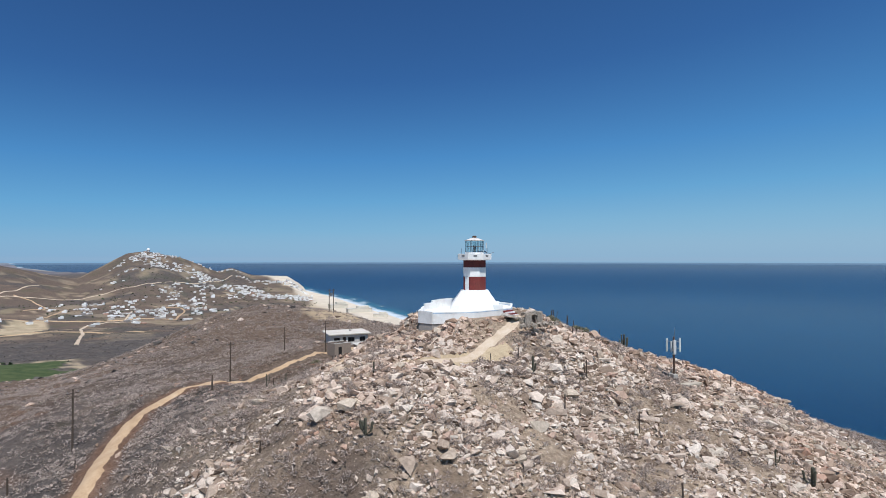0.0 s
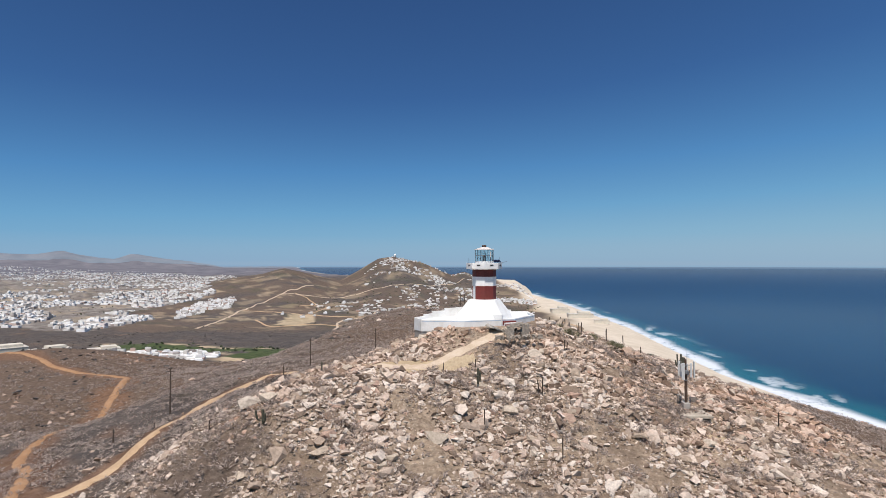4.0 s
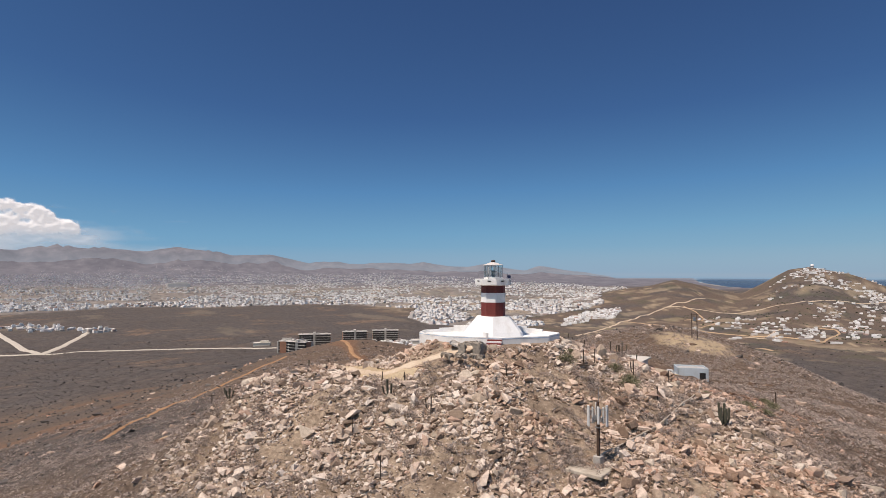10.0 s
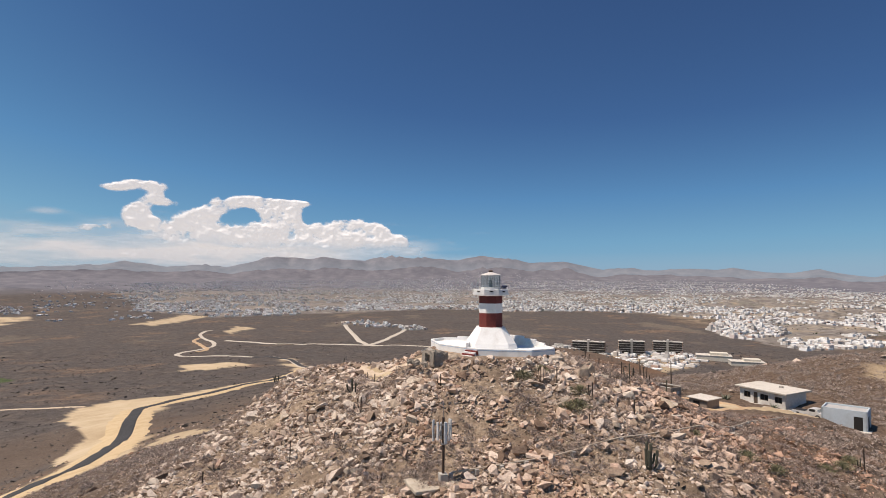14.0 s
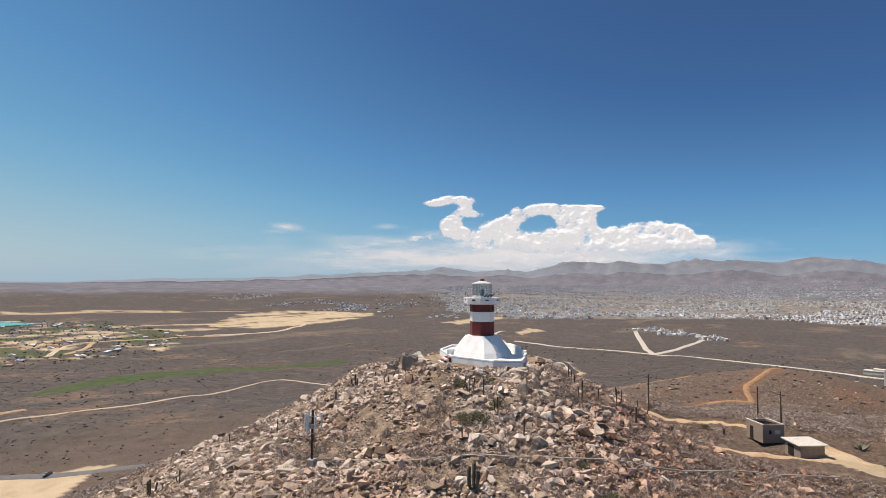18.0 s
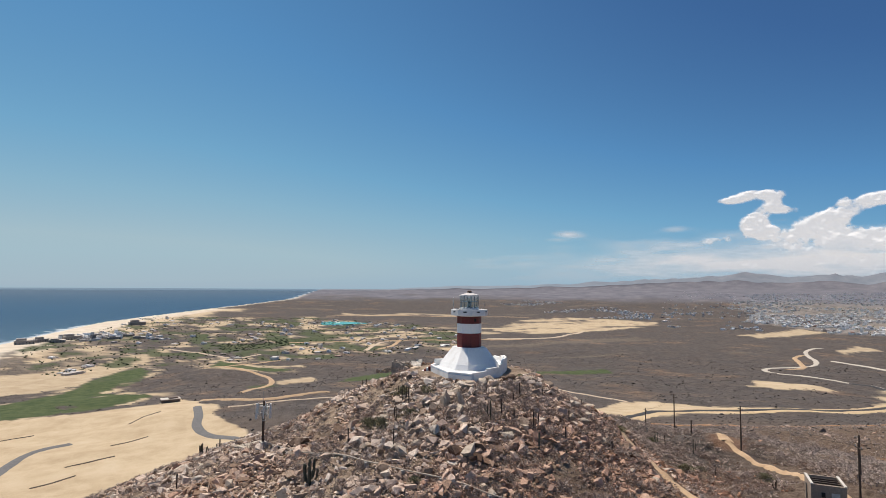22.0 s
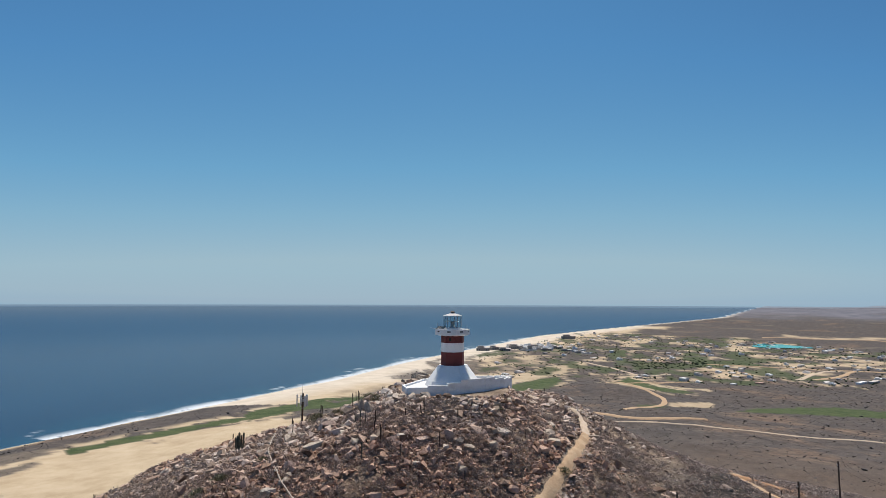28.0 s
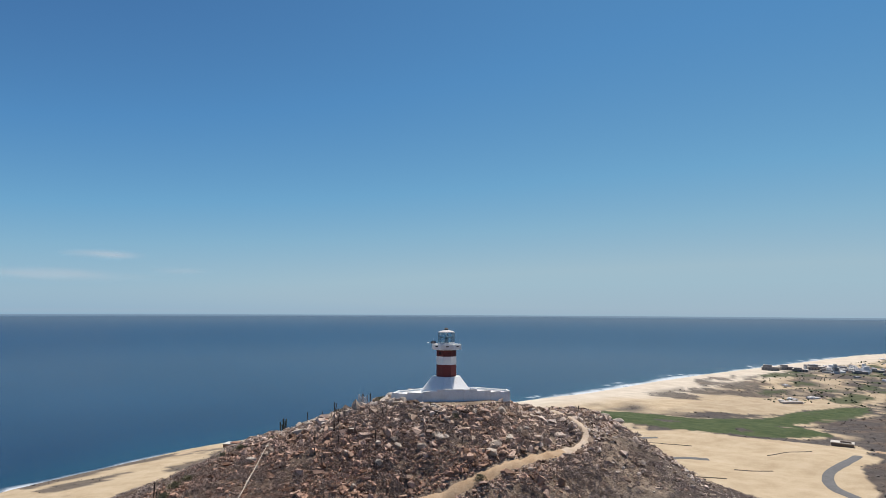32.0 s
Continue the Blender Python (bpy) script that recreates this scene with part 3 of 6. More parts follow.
col = mix(t, attribute(t, "green"), col, lawn)
# mountain rock tinted blue-grey: distance haze put into the base colour
hazed_crag = ramp(t, noise_node(t, v, 0.012, 7, 0.65), ((0.3, (0.105, 0.108, 0.128)), (0.55, (0.165, 0.162, 0.182)), (0.75, (0.235, 0.225, 0.235))))
col = mix(t, attribute(t, "stone"), col, hazed_crag)
link(t, col, p.inputs["Base Color"])
p.inputs["Roughness"].default_value = 0.95
p.inputs["Specular IOR Level"].default_value = 0.15
bump(t, fine, 0.9, 0.5, p)

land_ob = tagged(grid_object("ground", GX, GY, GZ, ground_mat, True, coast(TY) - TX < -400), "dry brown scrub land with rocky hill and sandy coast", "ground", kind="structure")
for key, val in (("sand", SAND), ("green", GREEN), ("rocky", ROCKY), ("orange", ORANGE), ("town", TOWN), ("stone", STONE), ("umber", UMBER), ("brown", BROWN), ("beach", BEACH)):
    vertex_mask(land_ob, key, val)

# ---- sea ----
sea_mat, t, p = nodes_of("sea_water")
v = coords(t)
deep = ramp(t, noise_node(t, v, 0.004, 5), ((0.35, (0.002, 0.016, 0.048)), (0.7, (0.003, 0.025, 0.066))))
shallow = mix(t, attribute(t, "shallow"), deep, (0.008, 0.115, 0.135))
surf_noise = noise_node(t, v, 0.05, 6, 0.7)
surf = t.nodes.new("ShaderNodeMath")
surf.operation = 'MULTIPLY'
link(t, attribute(t, "foam"), surf.inputs[0])
link(t, ramp(t, surf_noise, ((0.34, (0.2, 0.2, 0.2)), (0.47, (1, 1, 1)))), surf.inputs[1])
link(t, mix(t, surf.outputs[0], shallow, (0.82, 0.84, 0.85)), p.inputs["Base Color"])
p.inputs["Roughness"].default_value = 0.24
p.inputs["Specular IOR Level"].default_value = 0.23
wave = t.nodes.new("ShaderNodeMapping")
wave.inputs["Scale"].default_value = (0.12, 0.035, 0.1)
link(t, v, wave.inputs["Vector"])
bump(t, noise_node(t, wave.outputs[0], 1.0, 7, 0.65), 0.3, 1.2, p)
rs = np.concatenate([np.linspace(250, 1700, 300), np.linspace(1706, R_MAX, 130)])
th = np.linspace(0, 2 * np.pi, 760, endpoint=False)
rr, tt = np.meshgrid(rs, th, indexing='ij')
true = stretched(rr)
sx, sy = true * np.cos(tt), true * np.sin(tt)
off = sx - coast(sy)
water = grid_object("water", rr * np.cos(tt), rr * np.sin(tt), EYE + (SEA - EYE) * rr / true, sea_mat, True, off < -150)
tagged(water, "deep blue open sea with white surf along the beach", "sea", kind="structure")
breakers = 9 * fbm(sx / 60, sy / 60, 3)
width = np.where(sy > 200, 40, np.where(sy > -450, 16, 42)) + 30 * fbm(sx / 130 + 3, sy / 130, 3)
width = np.maximum(width, 8.0)
foam = smooth(width, width * 0.4, off + breakers) * smooth(-30, -2, off)
foam = np.maximum(foam, 0.6 * smooth(0.22, 0.32, fbm(sx / 26, sy / 70, 4)) * smooth(95, 40, off) * ((sy > 200) | (sy < -450)))
vertex_mask(water, "foam", foam)
vertex_mask(water, "shallow", smooth(130, 10, off + 40 * fbm(sx / 90, sy / 90, 3)) * np.where(sy > 200, 0.9, 0.2))


# ---- roads and trails, laid on the ground ----
def strip(name, line, width, material, lift, step, label, category="road", kind="structure", ragged=0.0):
    pts = [Vector((x, y, 0)) for x, y in line]
    fine_pts = []
    for i in range(len(pts) - 1):
        a, b, c, d = pts[max(i - 1, 0)], pts[i], pts[i + 1], pts[min(i + 2, len(pts) - 1)]
        n = max(2, int((c - b).length / step))
        for k in range(n):
            u = k / n
            fine_pts.append(0.5 * ((2 * b) + (c - a) * u + (2 * a - 5 * b + 4 * c - d) * u * u + (3 * b - a - 3 * c + d) * u ** 3))
    fine_pts.append(pts[-1])
    rng = random.Random(len(line) * 7 + int(width * 10))
    verts, faces = [], []
    lanes = 5 if width < 8 else 9
    for i, q in enumerate(fine_pts):
        d = (fine_pts[min(i + 1, len(fine_pts) - 1)] - fine_pts[max(i - 1, 0)]).normalized()
        s = Vector((-d.y, d.x, 0))
        for k in range(lanes):
            w = (k / (lanes - 1) - 0.5) * width
            if ragged and k in (0, lanes - 1):
                w *= 1 + rng.uniform(-ragged, ragged)
            e = q + s * w
            verts.append((e.x, e.y, ground(e.x, e.y) + lift - (lift + 0.05 if k in (0, lanes - 1) else 0)))
    for i in range(len(fine_pts) - 1):
        for k in range(lanes - 1):
            a = i * lanes + k
            faces.append((a, a + 1, a + lanes + 1, a + lanes))
    return tagged(mesh_object(name, verts, faces, material, smooth_faces=True), label, category, kind=kind)


def road_mat(name, lo, mid, hi, scale):
    m, t, p = nodes_of(name)
    v = coords(t)
    c = ramp(t, noise_node(t, v, scale, 7, 0.65), ((0.3, lo), (0.5, mid), (0.72, hi)))
    c = mix(t, 0.35, c, ramp(t, noise_node(t, v, scale * 9, 4), ((0.3, lo), (0.7, hi))))
    link(t, c, p.inputs["Base Color"])
    p.inputs["Roughness"].default_value = 0.95
    p.inputs["Specular IOR Level"].default_value = 0.2
    bump(t, noise_node(t, v, scale * 6, 5), 0.6, 0.08, p)
    return m


dirt = road_mat("dirt_track", (0.34, 0.22, 0.125), (0.47, 0.325, 0.20), (0.56, 0.42, 0.28), 0.5)
path_mat = road_mat("trodden_path", (0.42, 0.315, 0.215), (0.54, 0.425, 0.315), (0.63, 0.53, 0.42), 0.8)
pale = road_mat("pale_gravel", (0.38, 0.33, 0.27), (0.50, 0.45, 0.38), (0.60, 0.55, 0.47), 0.4)
ochre = road_mat("orange_earth", (0.25, 0.13, 0.065), (0.35, 0.20, 0.105), (0.42, 0.27, 0.165), 0.5)
asphalt = road_mat("asphalt", (0.038, 0.038, 0.040), (0.052, 0.052, 0.054), (0.07, 0.07, 0.07), 0.6)
kerb_sand = road_mat("graded_sand", (0.42, 0.30, 0.165), (0.53, 0.40, 0.24), (0.60, 0.47, 0.31), 0.2)
grey_road = road_mat("paved_grey", (0.11, 0.11, 0.11), (0.15, 0.148, 0.145), (0.19, 0.185, 0.18), 0.4)

strip("dirt_road", DIRT_ROAD[:9], 2.2, dirt, 0.18, 0.7, "tan dirt road winding round the hill to the house", ragged=0.05)
strip("dirt_road", DIRT_ROAD[8:], 1.2, dirt, 0.16, 0.7, "narrow pale end of the dirt road by the huts", ragged=0.08)
strip("foot_trail", FOOT_TRAIL[:8], 1.4, dirt, 0.13, 0.5, "narrow tan foot trail climbing round the hill", "trail", ragged=0.2)
strip("foot_trail", FOOT_TRAIL[7:], 1.3, path_mat, 0.13, 0.5, "narrow sandy foot trail climbing to the lighthouse", "trail", ragged=0.2)
strip("orange_trail", ORANGE_TRAIL, 1.8, ochre, 0.25, 1.5, "orange earth track over the scrubby spur", "trail", ragged=0.2)
strip("spur_trail", SPUR_TRAIL, 1.6, ochre, 0.22, 1.5, "faint orange track through grey scrub", "trail", ragged=0.2)
strip("road_verge", VALLEY_ROAD[:12], 22, kerb_sand, 0.5, 5, "broad graded sand verge of the valley road", "road verge", ragged=0.18)
strip("gravel_road", VALLEY_ROAD[11:], 9, pale, 0.5, 6, "pale end of the valley road on the plain", ragged=0.2)
strip("road", VALLEY_ROAD[:15], 8.0, asphalt, 0.8, 4, "dark new asphalt road curving through the valley", "road")
strip("gravel_road", WHITE_ROAD, 10, pale, 0.9, 8, "straight pale gravel road across the scrub plain")
strip("gravel_branch", BRANCH_1, 12, pale, 1.0, 12, "pale gravel side road to a small settlement")
strip("gravel_branch", BRANCH_2, 12, pale, 1.0, 12, "pale gravel side road to a small settlement")
strip("scrub_trail", SCRUB_TRAIL, 2.8, path_mat, 0.5, 6, "thin pale trail through grey scrub", "trail", ragged=0.25)
strip("bench_road", BENCH_ROAD, 7, grey_road, 0.55, 5, "grey paved road end on the graded sand bench")
strip("bench_road", BENCH_LOOP, 7, grey_road, 0.55, 5, "grey paved road curving over the graded sand bench")
strip("hut_road", HUT_ROAD, 7, grey_road, 0.55, 5, "grey paved road bending towards a dark hut on the sand")
strip("foot_road", FOOT_ROAD, 5, kerb_sand, 0.55, 5, "pale sand track along the foot of the hill", ragged=0.2)

# ---- helpers for things ----


def bm_box(bm, size, m=None, bevel=0.0):
    r = bmesh.ops.create_cube(bm, size=1.0, matrix=(m or Matrix()) @ Matrix.Diagonal((*size, 1)))
    if bevel:
        es = list({e for v_ in r["verts"] for e in v_.link_edges})
        bmesh.ops.bevel(bm, geom=es, offset=bevel, segments=1, affect='EDGES')
    return bm


def box(size, at=(0, 0, 0), rz=0.0, bevel=0.0, rx=0.0, ry=0.0):
    return bm_box(bmesh.new(), size, pose(*at, rx, ry, rz), bevel)


def prism(n, r0, r1, z0, z1, turn=0.0, at=(0, 0)):
    bm = bmesh.new()
    m = Matrix.Translation((at[0], at[1], (z0 + z1) / 2)) @ Matrix.Rotation(turn, 4, 'Z')
    bmesh.ops.create_cone(bm, cap_ends=True, segments=n, radius1=r0, radius2=r1, depth=z1 - z0, matrix=m)
    return bm


def rod(a, b, r, n=6, r2=None):
    a, b = Vector(a), Vector(b)
    bm = bmesh.new()
    q = (b - a).to_track_quat('Z', 'Y').to_matrix().to_4x4()
    bmesh.ops.create_cone(bm, cap_ends=True, segments=n, radius1=r, radius2=r if r2 is None else r2, depth=(b - a).length, matrix=Matrix.Translation((a + b) / 2) @ q)
    return bm


def loft(rings, close=True):
    """A skin over rings of points with equal counts."""
    bm = bmesh.new()
    rows = [[bm.verts.new(q) for q in ring] for ring in rings]
    n = len(rings[0])
    for a, b in zip(rows, rows[1:]):
        for i in range(n):
            bm.faces.new((a[i], a[(i + 1) % n], b[(i + 1) % n], b[i]))
    if close:
        bm.faces.new(rows[0][::-1])
        bm.faces.new(rows[-1])
    return bm


def part(name, bm, material, parent=None, label=""):
    me = bpy.data.meshes.new(name)
    bmesh.ops.recalc_face_normals(bm, faces=bm.faces)
    bm.to_mesh(me)
    bm.free()
    me.materials.append(material)
    ob = new(name, me)
    if parent:
        ob.parent = parent
    if label:
        ob["label"] = label
    return ob


def thing(name, at, label, category, group="", rz=0.0):
    ob = new(name)
    ob.empty_display_size = 0.3
    ob.matrix_world = pose(*at, 0, 0, rz)
    return tagged(ob, label, category, group)


white = plain_mat("white_paint", (0.80, 0.80, 0.78), 0.75, grain=6, amount=0.05, dirt=(0.60, 0.57, 0.52), relief=0.01)
red = plain_mat("red_paint", (0.175, 0.032, 0.027), 0.7, grain=5, amount=0.22, dirt=(0.15, 0.04, 0.03), relief=0.01)
# the red again, darkened for the shade under the gallery overhang
shaded_red = plain_mat("shaded_red_paint", (0.115, 0.024, 0.022), 0.7, grain=5, amount=0.25, dirt=(0.07, 0.025, 0.022), relief=0.01)
blue_line = plain_mat("blue_trim_paint", (0.30, 0.42, 0.58), 0.7)
bare_plaster = plain_mat("bare_plaster", (0.33, 0.30, 0.27), 0.9, grain=8, amount=0.2, dirt=(0.22, 0.19, 0.16), relief=0.02)
concrete = plain_mat("concrete", (0.40, 0.37, 0.33), 0.9, grain=7, amount=0.18, dirt=(0.26, 0.23, 0.20), relief=0.02)
pale_concrete = plain_mat("pale_concrete", (0.56, 0.52, 0.46), 0.9, grain=4, amount=0.15, dirt=(0.42, 0.36, 0.29), relief=0.02)
rust = plain_mat("rusty_steel", (0.10, 0.062, 0.045), 0.7, 0.3, grain=9, amount=0.4)
steel = plain_mat("grey_steel", (0.32, 0.33, 0.34), 0.45, 0.8, grain=20, amount=0.15)
dark = plain_mat("dark_opening", (0.018, 0.016, 0.015), 0.8)
panel_grey = plain_mat("antenna_shell", (0.62, 0.62, 0.60), 0.5, grain=3, amount=0.06)
wood_post = plain_mat("weathered_wood", (0.085, 0.062, 0.047), 0.9, grain=10, amount=0.35)
tin = plain_mat("roof_tin", (0.52, 0.50, 0.47), 0.55, 0.2, grain=3, amount=0.12, dirt=(0.36, 0.30, 0.25))
solar = plain_mat("solar_cells", (0.012, 0.016, 0.035), 0.2, grain=4)
worn_roof = plain_mat("chalky_roof", (0.62, 0.59, 0.56), 0.8, grain=5, amount=0.12, dirt=(0.36, 0.24, 0.18))
glass, t, p = nodes_of("lantern_glass")
p.inputs["Base Color"].default_value = (0.85, 0.92, 0.93, 1)
p.inputs["Roughness"].default_value = 0.04
p.inputs["Transmission Weight"].default_value = 1.0
p.inputs["IOR"].default_value = 1.1

# ================= lighthouse =================
D_AX, E_AX = Vector((0.66, 0.75, 0)), Vector((-0.75, 0.66, 0))


def de(d, e, z):
    q = D_AX * d + E_AX * e
    return (q.x, q.y, z)


OUTLINE = ((8.8, 2.0), (4.2, 4.7), (-2.0, 4.9), (-6.5, 3.7), (-10.2, 1.2), (-10.2, -1.2), (-5.5, -4.3), (1.8, -4.9), (7.6, -1.2))
light = thing("lighthouse", (0, 0, 0), "white lighthouse with two dark red bands on a terrace", "lighthouse")
part("terrace", loft([[de(d * 1.01, e * 1.01, -5.6) for d, e in OUTLINE], [de(d, e, -2.9) for d, e in OUTLINE]]), bare_plaster, light, "bare plaster footing of the terrace")
part("terrace_floor", loft([[de(d * 0.985, e * 0.985, -2.91) for d, e in OUTLINE], [de(d * 0.985, e * 0.985, -2.72) for d, e in OUTLINE]]), white, light)


def wall_piece(a, b, z0, z1, thick=0.26):
    a, b = Vector(a), Vector(b)
    c, w = (a + b) / 2, b - a
    return box((w.length + 0.02, thick, z1 - z0), (c.x, c.y, (z0 + z1) / 2), math.degrees(math.atan2(w.y, w.x)), 0.02)


# parapet, low towards the sun side, stepped up to the middle on the other
n_out = len(OUTLINE)
STEPS = {0: (-2.25, -2.0), 1: (-1.75, -1.45, -1.45), 2: (-1.5, -1.8), 3: (-2.1, -2.3), 4: (-2.35,), 5: (-2.42,), 6: (-2.42,), 7: (-2.42,), 8: (-2.35,)}
for i in range(n_out):
    a, b = OUTLINE[i], OUTLINE[(i + 1) % n_out]
    tops = STEPS[i]
    for k, top in enumerate(tops):
        u0, u1 = k / len(tops), (k + 1) / len(tops)
        pa = de(a[0] + (b[0] - a[0]) * u0, a[1] + (b[1] - a[1]) * u0, 0)
        pb = de(a[0] + (b[0] - a[0]) * u1, a[1] + (b[1] - a[1]) * u1, 0)
        part("parapet", wall_piece(pa, pb, -3.95 if i in (3, 4, 5, 6) else -3.6, top), white, light)
        if i in (5, 6, 7, 8):
            part("trim", wall_piece(pa, pb, -2.62, -2.56, 0.30), blue_line, light, "faded blue painted line")


def chamfered(half, cut, z):
    h, c = half, half - cut
    return [(h, -c, z), (h, c, z), (c, h, z), (-c, h, z), (-h, c, z), (-h, -c, z), (-c, -h, z), (c, -h, z)]


part("plinth", loft([chamfered(3.55, 1.25, -2.75), chamfered(3.25, 1.1, -2.05), chamfered(1.95, 0.62, -0.12), chamfered(1.9, 0.6, 0.0)]), white, light, "sloping white pyramid base")
OCT = math.pi / 8
R8 = 1 / math.cos(OCT)
for name, z0, z1, r, mat in (("red_band", 0.0, 1.9, 1.56, red), ("white_band", 1.9, 3.2, 1.565, white), ("red_band", 3.2, 4.2, 1.56, shaded_red)):
    part(name, prism(8, r * R8, r * R8, z0, z1, OCT), mat, light, "" if mat is white else "dark red painted band")
part("corbel", prism(8, 1.6 * R8, 2.25 * R8, 4.2, 4.32, OCT), white, light)
part("gallery_floor", prism(8, 2.35 * R8, 2.35 * R8, 4.32, 4.5, OCT), white, light)
for k in range(8):
    a0, a1 = OCT + k * math.pi / 4 - math.pi / 4, OCT + k * math.pi / 4
    pa = (2.28 * R8 * math.cos(a0), 2.28 * R8 * math.sin(a0), 0)
    pb = (2.28 * R8 * math.cos(a1), 2.28 * R8 * math.sin(a1), 0)
    g = part("gallery_wall", wall_piece(pa, pb, 4.4, 5.12, 0.16), white, light)
    mid = ((pa[0] + pb[0]) / 2 * 1.03, (pa[1] + pb[1]) / 2 * 1.03, 4.82)
    part("slot", box((0.1, 0.5, 0.16), mid, math.degrees(math.atan2(mid[1], mid[0]))), dark, g, "dark drain slot")
# lantern
part("lantern_base", prism(16, 1.33, 1.33, 4.5, 5.36), white, light)
for k in range(16):
    a = k * math.pi / 8
    b = (k + 1) * math.pi / 8
    m = part("pane", box((0.012, 0.48, 1.62), (1.27 * math.cos((a + b) / 2), 1.27 * math.sin((a + b) / 2), 6.19), math.degrees((a + b) / 2)), glass, light)
    m.visible_shadow = False
    part("mullion", rod((1.3 * math.cos(a), 1.3 * math.sin(a), 5.36), (1.3 * math.cos(a), 1.3 * math.sin(a), 7.02), 0.028), steel, light)
part("glazing_bar", prism(16, 1.32, 1.32, 6.18, 6.22), steel, light)
part("roof", loft([[(1.42 * math.cos(i * math.pi / 8), 1.42 * math.sin(i * math.pi / 8), 7.0) for i in range(16)], [(1.4 * math.cos(i * math.pi / 8), 1.4 * math.sin(i * math.pi / 8), 7.08) for i in range(16)], [(0.34 * math.cos(i * math.pi / 8), 0.34 * math.sin(i * math.pi / 8), 7.42) for i in range(16)]]), worn_roof, light, "shallow chalky conical roof with rusty stains")
part("vent", prism(12, 0.3, 0.3, 7.42, 7.62), rust, light, "dark rusty roof vent")
part("vent_cap", prism(12, 0.36, 0.2, 7.62, 7.72), rust, light)
part("lamp", prism(10, 0.28, 0.22, 5.36, 6.3), steel, light, "lamp pedestal inside the lantern")
part("lens", prism(12, 0.26, 0.26, 6.3, 6.75), glass, light)
# doorway in the lower band
dn = math.radians(225)
part("door", box((0.06, 0.66, 1.85), (1.575 * math.cos(dn), 1.575 * math.sin(dn), 0.95), 225), white, light, "narrow white tower door")
part("window", box((0.05, 0.3, 0.42), (1.57 * math.cos(math.radians(90)), 1.57 * math.sin(math.radians(90)), 3.7), 90), dark, light)
# gallery clutter
for ax, ay, h in ((-1.9, -1.2, 0.8), (1.55, -1.75, 1.6), (2.0, 1.0, 0.9), (-1.2, 1.95, 0.9)):
    part("whip_antenna", rod((ax, ay, 4.5), (ax, ay, 5.1 + h), 0.03), steel, light)
    if h > 1:
        part("antenna_shell", box((0.12, 0.12, 0.8), (ax, ay, 6.3), 0, 0.02), panel_grey, light)
for k, (x, y) in enumerate(((0.85, 1.95), (1.3, 1.75), (1.72, 1.5))):
    part("solar_panel", box((0.42, 0.66, 0.03), (x, y, 5.42), 58, 0, 35), solar, light, "dark tilted solar panel")
part("bracket", rod((2.1, 1.0, 5.15), (2.9, 1.5, 5.35), 0.03), steel, light)
# entrance: return wall and striped steps
part("return_wall", wall_piece(de(0.0, -4.9, 0), de(-0.9, -3.3, 0), -3.6, -1.85), white, light)
flight = thing("steps", de(1.0, -5.4, -3.5), "concrete entrance steps with red and white stripes", "steps", rz=math.degrees(math.atan2(E_AX.y, E_AX.x)))
for k in range(6):
    part("tread", box((0.36, 1.9, 0.22 + 0.3), (-0.3 * k + 0.25, 0, 0.55 - 0.19 * k)), red if k % 2 == 0 else white, flight)

# collapsed concrete tank beside the steps
ruin_mat = plain_mat("weathered_concrete", (0.33, 0.285, 0.235), 0.95, grain=5, amount=0.22, dirt=(0.19, 0.155, 0.125), relief=0.03)
pad_concrete = plain_mat("pale_broken_concrete", (0.50, 0.46, 0.40), 0.95, grain=4, amount=0.2, dirt=(0.32, 0.27, 0.22), relief=0.03)
ruin = thing("ruin", (6.6, -7.2, ground(6.6, -7.2)), "broken grey concrete hut with a fallen roof slab", "ruin", rz=35)
def broken(size, at, rz, seed, rx=0.0, ry=0.0):
    """A slab of broken masonry: cut into cells, its rim bitten and its faces uneven."""
    rg4 = random.Random(seed)
    bm = bm_box(bmesh.new(), size)
    bmesh.ops.subdivide_edges(bm, edges=bm.edges, cuts=3, use_grid_fill=True)
    for v_ in bm.verts:
        rim = v_.co.z > size[2] * 0.3 or abs(v_.co.x) > size[0] * 0.4
        v_.co += Vector((rg4.uniform(-0.07, 0.07), rg4.uniform(-0.05, 0.05), rg4.uniform(-0.34, 0.02) if rim else 0))
    bmesh.ops.transform(bm, matrix=pose(*at, rx, ry, rz), verts=bm.verts)
    return bm


part("wall", broken((0.9, 0.3, 1.7), (-0.95, -1.0, 0.55), 0, 1), ruin_mat, ruin)
part("wall", broken((0.9, 0.3, 1.9), (1.0, -1.0, 0.6), 4, 2), ruin_mat, ruin)
part("lintel", broken((1.3, 0.32, 0.5), (0.05, -1.0, 1.3), 2, 3, 0, 6), ruin_mat, ruin)
part("wall", broken((0.3, 1.9, 1.6), (1.3, 0, 0.5), 3, 4), ruin_mat, ruin)
part("wall", broken((0.3, 1.5, 1.1), (-1.3, 0.1, 0.3), -4, 5), ruin_mat, ruin)
part("roof_slab", broken((2.9, 1.7, 0.24), (-1.9, 0.9, 0.6), 20, 6, 8, 24), pad_concrete, ruin, "tilted fallen roof slab")
part("roof_slab", broken((1.6, 1.3, 0.2), (0.3, 0.2, 1.35), -12, 7, -9, -7), ruin_mat, ruin, "sagging rest of the roof")
for k in range(9):
    part("rubble", broken((0.75 - 0.05 * k, 0.5, 0.42), (-2.8 + 0.62 * k, -2.0 - 0.35 * (k % 3), 0.0), 31 * k, 20 + k, 12 * k), ruin_mat, ruin)

